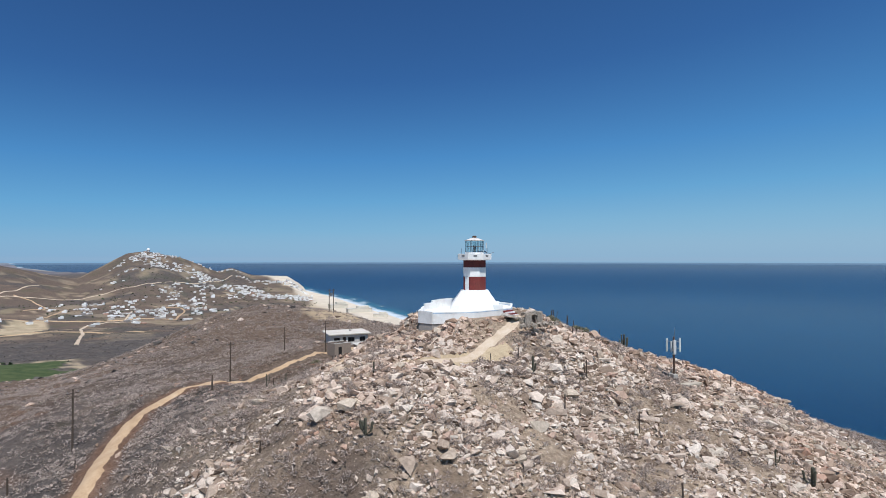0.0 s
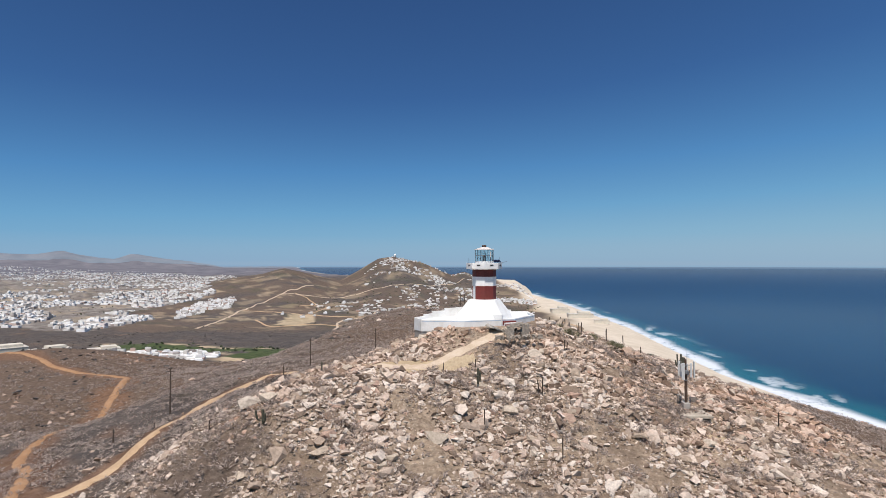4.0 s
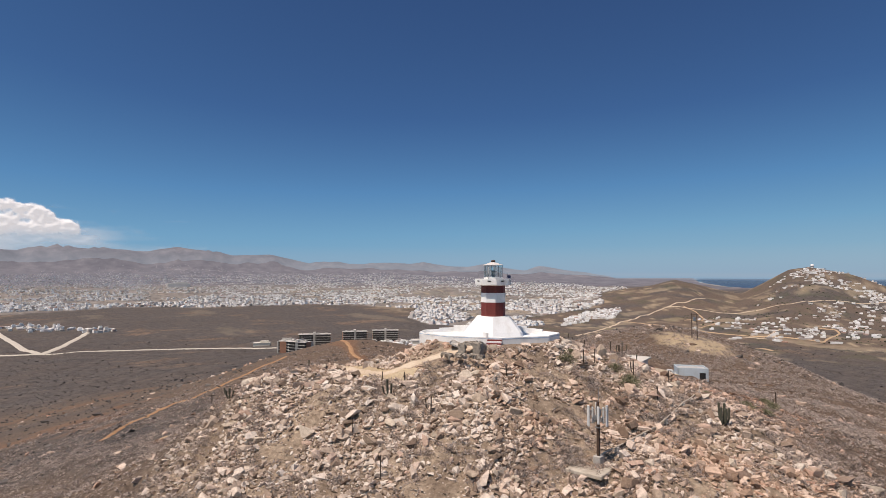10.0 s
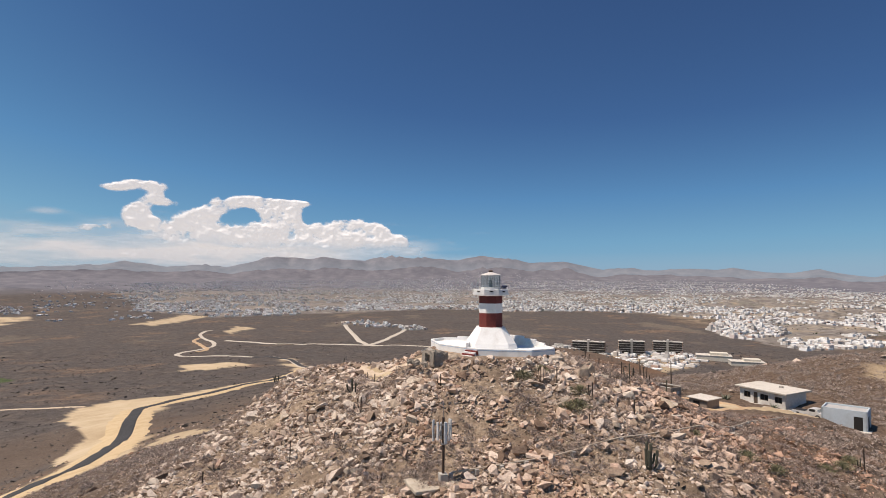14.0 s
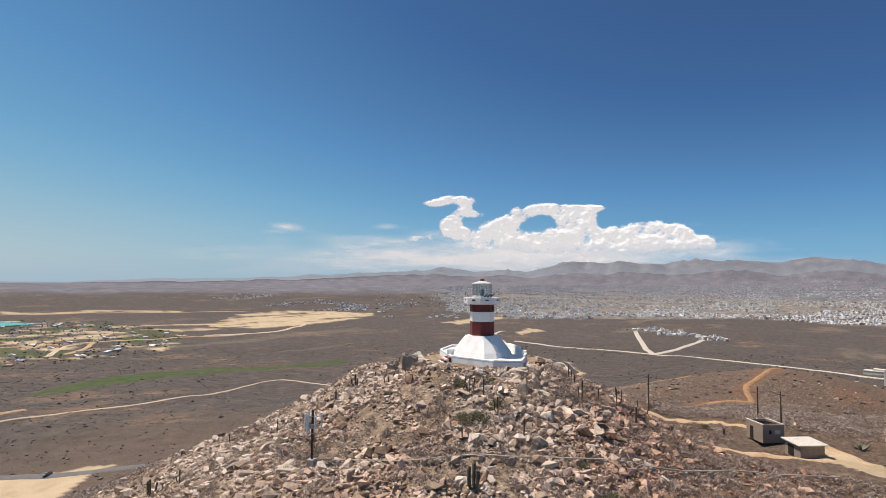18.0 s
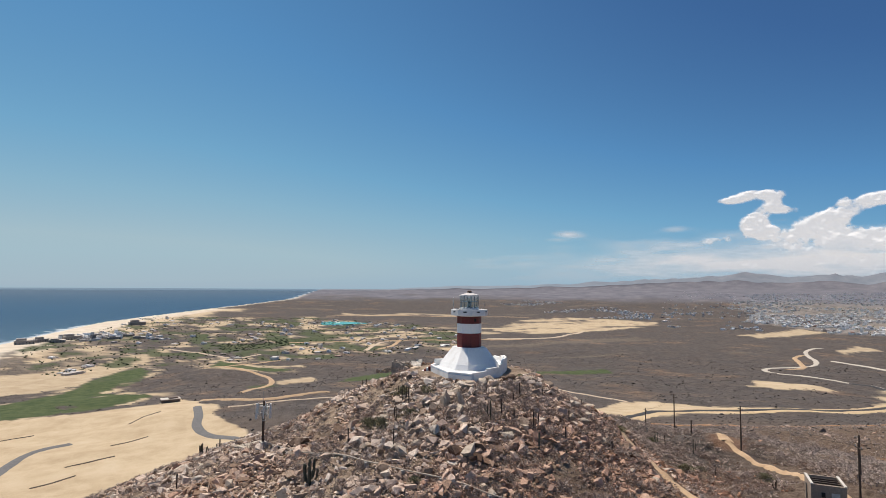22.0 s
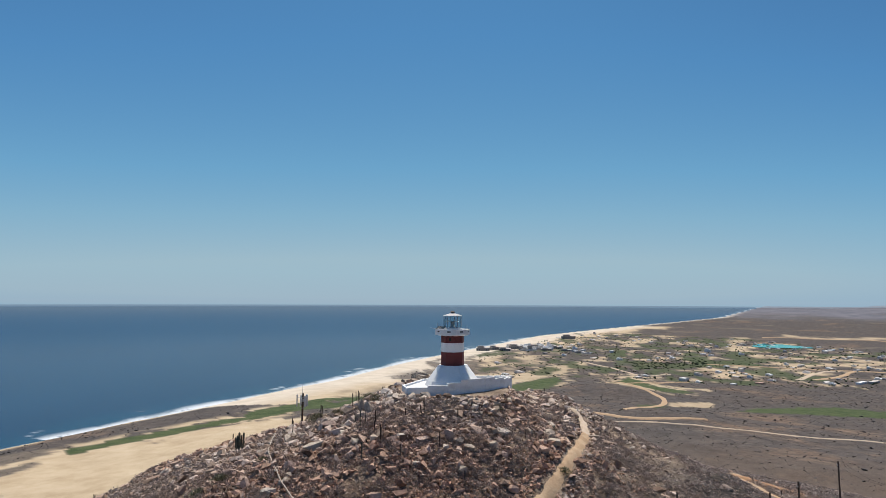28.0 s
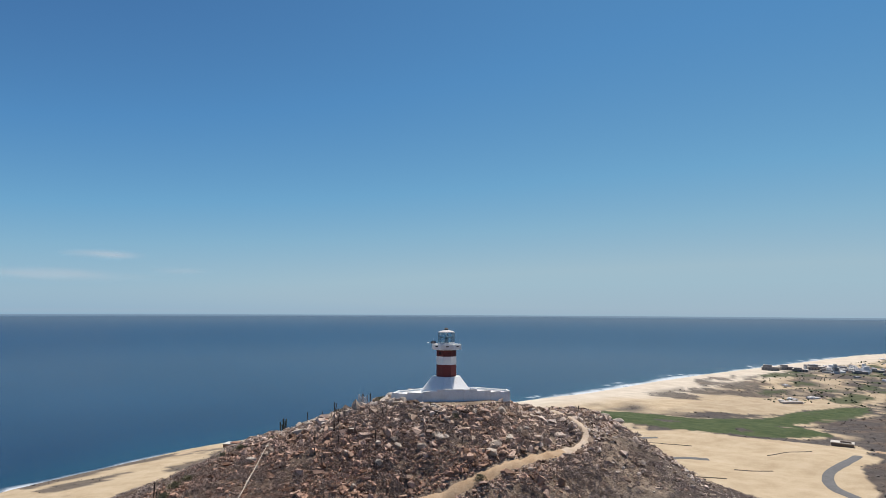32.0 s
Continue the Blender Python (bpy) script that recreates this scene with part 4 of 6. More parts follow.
# ================= antenna mast =================
mx, my = 26.3, -5.3
mz = ground(mx, my)
mast = thing("antenna_mast", (mx, my, mz), "rusty steel phone mast with upright antenna panels", "antenna mast")
part("footing", box((0.75, 0.75, 0.75), (0, 0, 0.3), 20, 0.05), concrete, mast)
part("pole", rod((0, 0, 0.3), (0, 0, 5.6), 0.13, 10), rust, mast)
part("collar", prism(10, 0.22, 0.22, 3.2, 3.3), steel, mast)
part("collar", prism(10, 0.22, 0.22, 4.9, 5.0), steel, mast)
for k, (a, r, zc, h, w) in enumerate(((15, 0.95, 4.45, 1.9, 0.3), (75, 0.55, 4.3, 1.5, 0.2), (140, 0.9, 4.4, 1.8, 0.34), (205, 0.5, 4.3, 1.5, 0.2), (255, 0.95, 4.35, 1.9, 0.34), (320, 0.75, 4.5, 1.6, 0.22))):
    x, y = r * math.cos(math.radians(a)), r * math.sin(math.radians(a))
    pn = part("antenna_panel", box((0.14, w, h), (x, y, zc), a, 0.03), panel_grey, mast, "pale grey antenna panel")
    part("arm", rod((0, 0, zc + 0.5), (x, y, zc + 0.5), 0.035), steel, pn)
    part("arm", rod((0, 0, zc - 0.4), (x, y, zc - 0.4), 0.035), steel, pn)
for k, (a, zc) in enumerate(((40, 4.0), (110, 4.5), (180, 3.9), (290, 4.2))):
    x, y = 0.3 * math.cos(math.radians(a)), 0.3 * math.sin(math.radians(a))
    part("radio_unit", box((0.18, 0.3, 0.45), (x, y, zc), a, 0.02), steel, mast)
part("whip_antenna", rod((0.1, 0, 5.5), (0.1, 0, 6.9), 0.02), steel, mast)
part("cable", rod((0.15, 0.05, 0.6), (0.16, 0.05, 4.2), 0.03), dark, mast)
pad_mat = plain_mat("cracked_pad", (0.47, 0.41, 0.33), 0.95, grain=3, amount=0.2, dirt=(0.3, 0.25, 0.19), relief=0.03)
slab = thing("slab", (26.6, -6.2, mz - 0.25), "cracked pale concrete pad under the mast", "slab", rz=24)
part("pad", box((3.4, 4.4, 0.35), (0, 0, 0.05), 0, 0.06), pad_mat, slab)

# pipe from the mast along the slope
PIPE = [(26.0, -4.6), (25.2, 0), (24.2, 4.5), (22.8, 9.0), (20.4, 14.4), (18.4, 18.4), (16.0, 21.6), (13.0, 24.9), (10.2, 27.5), (4, 33), (-3, 40)]
pipe_mat = plain_mat("weathered_conduit", (0.44, 0.37, 0.295), 0.85, grain=5, amount=0.2, dirt=(0.25, 0.2, 0.16))


def level(x, y):
    """Height of the conduit, which spans the small dips."""
    return sum(ground(x + dx, y + dy) for dx in (-1.5, 0, 1.5) for dy in (-1.5, 0, 1.5)) / 9 + 0.42


pipe = thing("conduit", (26, -4.6, mz), "grey cable conduit laid along the slope on stone blocks", "conduit")
for (x0, y0), (x1, y1) in zip(PIPE, PIPE[1:]):
    n = max(1, int(math.hypot(x1 - x0, y1 - y0) / 2.2))
    for k in range(n):
        a = (x0 + (x1 - x0) * k / n, y0 + (y1 - y0) * k / n)
        b = (x0 + (x1 - x0) * (k + 1) / n, y0 + (y1 - y0) * (k + 1) / n)
        za, zb = level(*a), level(*b)
        part("pipe", rod((a[0] - 26, a[1] + 4.6, za - mz), (b[0] - 26, b[1] + 4.6, zb - mz), 0.075, 8), pipe_mat, pipe)
        part("block", box((0.4, 0.4, 0.55), (a[0] - 26, a[1] + 4.6, za - mz - 0.3), 30 * k, 0.05), concrete, pipe)

# ================= huts by the dirt road =================
blue_wall = plain_mat("pale_blue_wall", (0.46, 0.52, 0.56), 0.8, grain=4, amount=0.06, dirt=(0.36, 0.37, 0.36))
tan_wall = plain_mat("tan_block_wall", (0.30, 0.235, 0.185), 0.9, grain=5, amount=0.18, dirt=(0.2, 0.16, 0.13), relief=0.02)
dusk_wall = plain_mat("brown_wall", (0.17, 0.135, 0.112), 0.9, grain=5, amount=0.2)
dirty_white = plain_mat("dirty_whitewash", (0.62, 0.60, 0.56), 0.85, grain=3, amount=0.12, dirt=(0.40, 0.35, 0.30), relief=0.01)

hx, hy = -27.2, 51.6
hz = -15.95
house = thing("house", (hx, hy, hz), "long whitewashed flat-roofed house with dark windows", "house", rz=26)
house.matrix_world = house.matrix_world @ Matrix.Diagonal((0.86, 1.0, 1.0, 1.0))
part("floor_slab", box((11.4, 7.0, 0.7), (0, -0.3, 0.1), 0, 0.04), pale_concrete, house)
part("wall", box((10.2, 0.22, 2.75), (0, 2.6, 1.7)), dirty_white, house)
part("wall", box((0.22, 5.2, 2.75), (-5.0, 0, 1.7)), dirty_white, house)
part("wall", box((0.22, 5.2, 2.75), (5.0, 0, 1.7)), dirty_white, house)
xs = (-5.1, -4.2, -2.6, -1.9, -0.95, -0.4, 1.4, 2.8, 4.4, 5.1)
for k in range(len(xs) - 1):
    x0, x1 = xs[k], xs[k + 1]
    c = (x0 + x1) / 2
    if k in (1, 5, 7):
        part("wall", box((x1 - x0, 0.22, 0.95), (c, -2.6, 0.8)), dirty_white, house)
        part("wall", box((x1 - x0, 0.22, 0.75), (c, -2.6, 2.7)), dirty_white, house)
        w = part("window", box((x1 - x0, 0.05, 1.06), (c, -2.52, 1.8)), dark, house, "dark empty window opening")
        part("frame", box((x1 - x0, 0.08, 0.08), (c, -2.6, 1.3)), wood_post, w)
        part("frame", box((0.07, 0.08, 1.0), (c, -2.6, 1.8)), wood_post, w)
    elif k == 3:
        part("wall", box((x1 - x0, 0.22, 0.65), (c, -2.6, 2.75)), dirty_white, house)
        part("door", box((x1 - x0, 0.07, 2.1), (c, -2.55, 1.38)), wood_post, house, "dark wooden door")
    else:
        part("wall", box((x1 - x0, 0.22, 2.75), (c, -2.6, 1.7)), dirty_white, house)
part("roof", box((11.6, 6.6, 0.26), (0, 0, 3.2), 0, 0.03, 2.0), pale_concrete, house, "thin overhanging pale concrete roof slab")
part("vent", box((0.6, 0.5, 0.4), (1.4, 0.8, 3.5)), concrete, house)
part("side_wall", box((3.4, 0.2, 0.9), (6.9, -1.8, 0.4)), dirty_white, house)

sx_, sy_ = -12.2, 54.7
shed = thing("shed", (sx_, sy_, ground(sx_, sy_) - 0.15), "pale blue block shed with a dark doorway and open roof", "shed", rz=50)
part("wall", box((5.6, 0.2, 3.0), (0, -2.1, 1.5)), blue_wall, shed)
part("wall", box((5.6, 0.2, 3.0), (0, 2.1, 1.5)), blue_wall, shed)
part("wall", box((0.2, 4.4, 3.0), (-2.75, 0, 1.5)), blue_wall, shed)
part("wall", box((0.2, 4.4, 3.0), (2.75, 0, 1.5)), blue_wall, shed)
part("roof", box((5.3, 3.9, 0.12), (0, 0, 2.7)), tin, shed)
part("doorway", box((1.1, 0.06, 2.1), (1.75, -2.2, 1.1)), dark, shed, "dark doorway")
part("doorway", box((0.06, 1.0, 2.0), (2.85, -0.7, 1.1)), dark, shed, "dark doorway")
part("plinth", box((6.6, 5.4, 0.5), (0, 0, -0.1), 0, 0.05), pale_concrete, shed)

fx, fy = -20.9, 37.0
store = thing("storehouse", (fx, fy, ground(fx, fy) - 0.1), "low tan storehouse with a flat pale roof", "storehouse", rz=31)
part("wall", box((3.5, 3.1, 2.0), (0, 0, 1.0), 0, 0.03), tan_wall, store)
part("roof", box((4.2, 3.8, 0.14), (0, 0, 2.1), 0, 0.02, 2), pale_concrete, store, "flat pale concrete roof")
part("opening", box((1.2, 0.05, 1.4), (-0.3, -1.57, 0.9)), dark, store)

tx_, ty_ = -25.3, 32.3
tank = thing("cistern_hut", (tx_, ty_, ground(tx_, ty_) - 0.1), "tan roofless block hut with beams across the top", "hut", rz=38)
for sz, at in (((3.6, 0.2, 2.5), (0, -1.5, 1.25)), ((3.6, 0.2, 2.5), (0, 1.5, 1.25)), ((0.2, 2.8, 2.5), (-1.7, 0, 1.25)), ((0.2, 2.8, 2.5), (1.7, 0, 1.25))):
    part("wall", box(sz, at), tan_wall, tank)
part("coping", box((3.7, 0.26, 0.1), (0, -1.5, 2.55)), pale_concrete, tank)
part("coping", box((3.7, 0.26, 0.1), (0, 1.5, 2.55)), pale_concrete, tank)
part("floor", box((3.2, 2.8, 0.1), (0, 0, 1.5)), rust, tank, "rusty brown sunken roof")
for k in range(4):
    part("beam", box((0.12, 2.8, 0.14), (-1.1 + 0.72 * k, 0, 2.3)), wood_post, tank)
part("window", box((0.05, 0.75, 0.5), (1.82, 0.6, 1.5)), pale_concrete, tank, "boarded pale window")
part("window", box((0.05, 0.35, 0.5), (1.82, -0.5, 1.5)), dark, tank)
part("doorway", box((0.7, 0.05, 1.8), (-0.6, -1.62, 0.95)), dark, tank)


def build_truck(name, at, rz, label, paint):
    """A small pickup: lower body with wheel arches, cab, bed, wheels."""
    v_ = thing(name, at, label, "truck", rz=rz)
    prof = [(-2.3, 0.45), (-2.3, 0.95), (-0.35, 0.98), (-0.2, 1.0), (0.25, 1.55), (1.15, 1.58), (1.6, 1.05), (2.35, 0.92), (2.4, 0.45)]
    part("body", loft([[(x, -0.85, z) for x, z in prof], [(x, 0.85, z) for x, z in prof]]), paint, v_)
    part("bed", box((1.8, 1.5, 0.06), (-1.3, 0, 0.99)), dark, v_)
    part("windscreen", box((0.05, 1.4, 0.55), (1.4, 0, 1.32), 0, 0, 0, 42), glass, v_)
    for s in (-1, 1):
        part("side_window", box((0.85, 0.03, 0.36), (0.7, s * 0.86, 1.32)), dark, v_)
    for x in (-1.45, 1.5):
        for s in (-0.82, 0.82):
            bm = prism(14, 0.36, 0.36, -0.11, 0.11)
            bmesh.ops.transform(bm, matrix=pose(x, s, 0.36, 90, 0, 0), verts=bm.verts)
            w = part("wheel", bm, dark, v_)
            bm = prism(10, 0.2, 0.2, -0.12, 0.12)
            bmesh.ops.transform(bm, matrix=pose(x, s, 0.36, 90, 0, 0), verts=bm.verts)
            part("rim", bm, steel, w)
    for s in (-0.6, 0.6):
        part("headlight", box((0.05, 0.3, 0.14), (2.39, s, 0.78)), glass, v_)
    part("bumper", box((0.12, 1.7, 0.16), (2.42, 0, 0.5), 0, 0.02), steel, v_)
    return v_


car_paint = plain_mat("dusty_white_paint", (0.55, 0.54, 0.52), 0.35, grain=2, amount=0.08, dirt=(0.36, 0.30, 0.24))
grey_paint = plain_mat("dusty_grey_paint", (0.22, 0.22, 0.22), 0.35, grain=2, amount=0.1)
build_truck("pickup_truck", (-15.4, 51.2, ground(-15.4, 51.2) + 0.1), 35, "dusty white pickup truck parked between house and shed", car_paint)
build_truck("pickup_truck", (-62, -270, ground(-62, -270) + 0.6), 20, "small grey pickup truck parked on the asphalt road", grey_paint)
wall_ = thing("boundary_wall", (-17.5, 47.5, ground(-17.5, 47.5)), "low crumbling pale stone wall beside the house", "wall", rz=31)
for k in range(7):
    part("stone", box((0.75, 0.5, 0.5 + 0.1 * (k % 3)), (-2.2 + 0.78 * k, 0.1 * (k % 2), 0.15), 5 * k, 0.1), pale_concrete, wall_)

# ================= poles and cables =================


def power_pole(x, y, h, rz=0.0, arms=1, label="dark weathered wooden power pole with crossarm"):
    pz = ground(x, y)
    o = thing("power_pole", (x, y, pz - 0.3), label, "power pole", "power poles along the dirt road", rz)
    part("pole", rod((0, 0, 0), (0, 0, h + 0.3), 0.13, 8, 0.09), wood_post, o)
    for k in range(arms):
        c_ = part("crossarm", box((1.5, 0.1, 0.1), (0, 0, h - 0.2 - 0.7 * k)), wood_post, o)
        for s in (-0.65, 0, 0.65):
            part("insulator", prism(6, 0.05, 0.04, h - 0.15 - 0.7 * k, h + 0.03 - 0.7 * k, 0, (s, 0)), steel, c_)
    return Vector((x, y, pz + h - 0.1))


tops = []
for x, y, h, a in ((-68, -30, 5.8, 70), (-51.7, -8.5, 7.8, 60), (-39.8, 13.1, 6.8, 60), (-28.4, 34.2, 6.4, 50)):
    tops.append(power_pole(x, y, h, a))
power_pole(-35.8, 30.8, 4.8, 40, 0, "dark leaning wooden post beside the hut")
power_pole(-53, -17.5, 2.2, 40, 0, "short dark wooden post beside the road")
power_pole(-39.4, 4.8, 2.4, 10, 0, "short dark wooden post beside the road")
for s in (-0.6, 0.6):
    for k, (a, b) in enumerate(zip(tops, tops[1:])):
        cu = bpy.data.curves.new("cable", 'CURVE')
        cu.dimensions, cu.bevel_depth, cu.bevel_resolution = '3D', 0.012, 0
        sp = cu.splines.new('POLY')
        sp.points.add(8)
        for i in range(9):
            u = i / 8
            q = a.lerp(b, u)
            sp.points[i].co = (q.x + s, q.y, q.z - 0.9 * 4 * u * (1 - u), 1)
        cu.materials.append(dark)
        tagged(new("cable", cu), "thin dark overhead cable between power poles", "cable", "overhead cables")
# twin pole on the ridge
tw = thing("twin_pole", (-38, 88.2, ground(-38, 88.2) - 0.2), "pair of dark wooden poles with equipment between them", "power pole", rz=30)
for s in (-0.65, 0.65):
    part("pole", rod((s, 0, 0), (s, 0, 7.2), 0.14, 8, 0.1), wood_post, tw)
part("crossarm", box((2.2, 0.14, 0.14), (0, 0, 6.8)), wood_post, tw)
part("crossarm", box((1.8, 0.14, 0.14), (0, 0, 5.0)), wood_post, tw)
part("transformer", prism(10, 0.36, 0.36, 5.1, 6.0), steel, tw)

# ================= plants =================
cactus_mat = plain_mat("cactus_skin", (0.082, 0.080, 0.056), 0.85, grain=6, amount=0.3, dirt=(0.11, 0.095, 0.07), relief=0.02)
dead_mat = plain_mat("dead_cactus", (0.075, 0.055, 0.042), 0.95, grain=8, amount=0.35)


def column(pts, r, n=10):
    """A ribbed column along points, rounded at the tip."""
    rings = []
    m = len(pts)
    for i, q in enumerate(pts):
        k = i / (m - 1)
        rad = r * (0.82 + 0.25 * k) * (0.35 if i == m - 1 else 1.0)
        rings.append([(q[0] + rad * (1.0 if j % 2 else 0.8) * math.cos(2 * math.pi * j / n), q[1] + rad * (1.0 if j % 2 else 0.8) * math.sin(2 * math.pi * j / n), q[2]) for j in range(n)])
    return loft(rings)


def cactus(x, y, h, arms, seed, label, mat=None, r=0.14):
    rng = random.Random(seed)
    o = thing("cactus", (x, y, ground(x, y) - 0.15), label, "cactus", "columnar cacti on the hill", rng.uniform(0, 360))
    mt = mat or cactus_mat
    lean = rng.uniform(-0.05, 0.05)
    part("trunk", column([(lean * z * h, 0, z * h) for z in (0, 0.2, 0.4, 0.6, 0.8, 0.96, 1.0)], r), mt, o)
    for k in range(arms):
        a = 2 * math.pi * k / max(arms, 1) + rng.uniform(-0.4, 0.4)
        z0, out, top = rng.uniform(0.05, 0.3) * h, rng.uniform(0.35, 0.75), rng.uniform(0.6, 0.98) * h
        ca, sa = math.cos(a), math.sin(a)
        part("arm", column([(0, 0, z0), (0.5 * out * ca, 0.5 * out * sa, z0 + 0.1), (0.9 * out * ca, 0.9 * out * sa, z0 + 0.35), (out * ca, out * sa, z0 + 0.7), (1.05 * out * ca, 1.05 * out * sa, (z0 + top) / 2 + 0.3), (1.1 * out * ca, 1.1 * out * sa, top), (1.1 * out * ca, 1.1 * out * sa, top + 0.08)], r * 0.85), mt, o)
    return o


for x, y, h, n, s in ((25.6, 13.2, 2.6, 7, 1), (5.5, -17.8, 2.4, 2, 4), (-11, -33, 1.6, 3, 5), (31, -26, 2.2, 3, 6)):
    cactus(x, y, h, n, s, "green candelabra cactus with many upright arms")
rng = random.Random(11)
made = 0
while made < 26:
    a, r = rng.uniform(0, 2 * math.pi), rng.uniform(12, 52)
    x, y = r * math.cos(a), r * math.sin(a)
    if float(near_line(np.array([x]), np.array([y]), DIRT_ROAD)[0]) < 3 or near_line(np.array([x]), np.array([y]), FOOT_TRAIL)[0] < 2 or (x < -5 and 28 < y < 62):
        continue
    cactus(x, y, rng.uniform(1.0, 2.5), rng.choice((0, 0, 0, 1, 2)), 100 + made, "thin dark columnar cactus among rocks and dry brush", dead_mat if made % 3 else cactus_mat, rng.uniform(0.055, 0.09))
    made += 1

for k, (x, y, h) in enumerate(((0.7, 12.6, 1.9), (2.6, 14.0, 1.4), (5.7, 16.1, 1.8), (5.2, 17.7, 1.4), (3.9, 19.4, 2.2), (1.0, 21.0, 1.6), (-2.5, 17.5, 1.7), (-6.0, 20.5, 1.4), (15.5, 10.4, 2.4), (17.5, 14.2, 2.2), (12.4, 7.0, 2.3), (20.4, 9.0, 1.8))):
    cactus(x, y, h, k % 4 == 0, 180 + k, "thin dry cactus stalk standing on the stony ridge", dead_mat, 0.07)

# ---- rocks ----
rock_mat, t, p = nodes_of("granite_rock")
v = coords(t)
isl = t.nodes.new("ShaderNodeNewGeometry").outputs["Random Per Island"]
tone = ramp(t, isl, ((0.0, (0.15, 0.107, 0.082)), (0.2, (0.35, 0.27, 0.208)), (0.55, (0.61, 0.505, 0.425)), (0.85, (0.73, 0.65, 0.575)), (1.0, (0.45, 0.31, 0.24))))
grainy = ramp(t, noise_node(t, v, 3.5, 7, 0.7), ((0.3, (0.62, 0.60, 0.58)), (0.65, (1.1, 1.08, 1.05))))
c = mix(t, 1.0, tone, grainy, 'MULTIPLY')
pinkish = ramp(t, noise_node(t, v, 0.05, 3), ((0.45, (1, 1, 1)), (0.62, (0.96, 0.84, 0.77))))
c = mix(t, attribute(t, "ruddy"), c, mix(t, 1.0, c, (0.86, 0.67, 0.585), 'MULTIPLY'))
c = mix(t, 1.0, c, pinkish, 'MULTIPLY')
link(t, c, p.inputs["Base Color"])
p.inputs["Roughness"].default_value = 0.92
p.inputs["Specular IOR Level"].default_value = 0.2
bump(t, noise_node(t, v, 5.0, 6, 0.7), 0.8, 0.08, p)
rock_single, t, p = nodes_of("granite_boulder")
v = coords(t)
oi_ = t.nodes.new("ShaderNodeObjectInfo").outputs["Random"]
tone = ramp(t, oi_, ((0.0, (0.27, 0.19, 0.145)), (0.3, (0.43, 0.345, 0.27)), (0.7, (0.56, 0.475, 0.385)), (1.0, (0.60, 0.53, 0.46))))
c = mix(t, 1.0, tone, ramp(t, noise_node(t, v, 3.0, 7, 0.7), ((0.3, (0.6, 0.58, 0.56)), (0.65, (1.1, 1.08, 1.05)))), 'MULTIPLY')
link(t, c, p.inputs["Base Color"])
p.inputs["Roughness"].default_value = 0.92
p.inputs["Specular IOR Level"].default_value = 0.2
bump(t, noise_node(t, v, 4.0, 6, 0.7), 0.8, 0.08, p)


def hull_mesh(name, n, seed, squash, material):
    """An angular stone: the hull of random points."""
    rg = random.Random(seed)
    bm = bmesh.new()
    for _ in range(n):
        q = Vector((rg.gauss(0, 1), rg.gauss(0, 1), rg.gauss(0, 1))).normalized() * rg.uniform(0.8, 1.1)
        bm.verts.new((q.x, q.y * rg.uniform(0.7, 0.9), q.z * squash))
    r = bmesh.ops.convex_hull(bm, input=bm.verts)
    bmesh.ops.delete(bm, geom=[g for g in r["geom_interior"] if isinstance(g, bmesh.types.BMVert)], context='VERTS')
    bmesh.ops.triangulate(bm, faces=bm.faces)
    me = bpy.data.meshes.new(name)
    bm.to_mesh(me)
    bm.free()
    me.materials.append(material)
    return me


def shape_arrays(me):
    co = np.empty(len(me.vertices) * 3)
    me.vertices.foreach_get("co", co)
    fa = np.array([list(pl.vertices) for pl in me.polygons])
    return co.reshape(-1, 3), fa


def scatter(name, shapes, places, material, label, category, ruddy=None):
    """Joins many copies of the shapes: rows of x, y, z, size x, size y, size z, turn, tilt."""
    vs, fs, base, rd = [], [], 0, []
    places = np.asarray(places, float)
    for k, (co, fa) in enumerate(shapes):
        own = places[k::len(shapes)]
        m = len(own)
        if not m:
            continue
        q = co[None] * own[:, None, 3:6]
        ct, st = np.cos(own[:, 7])[:, None], np.sin(own[:, 7])[:, None]
        q = np.stack([q[..., 0], q[..., 1] * ct - q[..., 2] * st, q[..., 1] * st + q[..., 2] * ct], -1)
        cz, sz = np.cos(own[:, 6])[:, None], np.sin(own[:, 6])[:, None]
        q = np.stack([q[..., 0] * cz - q[..., 1] * sz, q[..., 0] * sz + q[..., 1] * cz, q[..., 2]], -1) + own[:, None, 0:3]
        vs.append(q.reshape(-1, 3))
        fs.append((fa[None] + base + np.arange(m)[:, None, None] * len(co)).reshape(-1, 3))
        if ruddy is not None:
            rd.append(np.repeat(ruddy[k::len(shapes)], len(co)))
        base += m * len(co)
    v_all, f_all = np.concatenate(vs), np.concatenate(fs)
    me = bpy.data.meshes.new(name)
    me.vertices.add(len(v_all))
    me.vertices.foreach_set("co", v_all.astype(np.float32).ravel())
    me.loops.add(f_all.size)
    me.loops.foreach_set("vertex_index", f_all.astype(np.int32).ravel())
    me.polygons.add(len(f_all))
    me.polygons.foreach_set("loop_start", np.arange(0, f_all.size, 3, dtype=np.int32))
    me.polygons.foreach_set("loop_total", np.full(len(f_all), 3, dtype=np.int32))
    me.update(calc_edges=True)
    me.shade_flat()
    me.materials.append(material)
    ob = new(name, me)
    if ruddy is not None:
        vertex_mask(ob, "ruddy", np.concatenate(rd))
    return tagged(ob, label, category, kind="stuff")


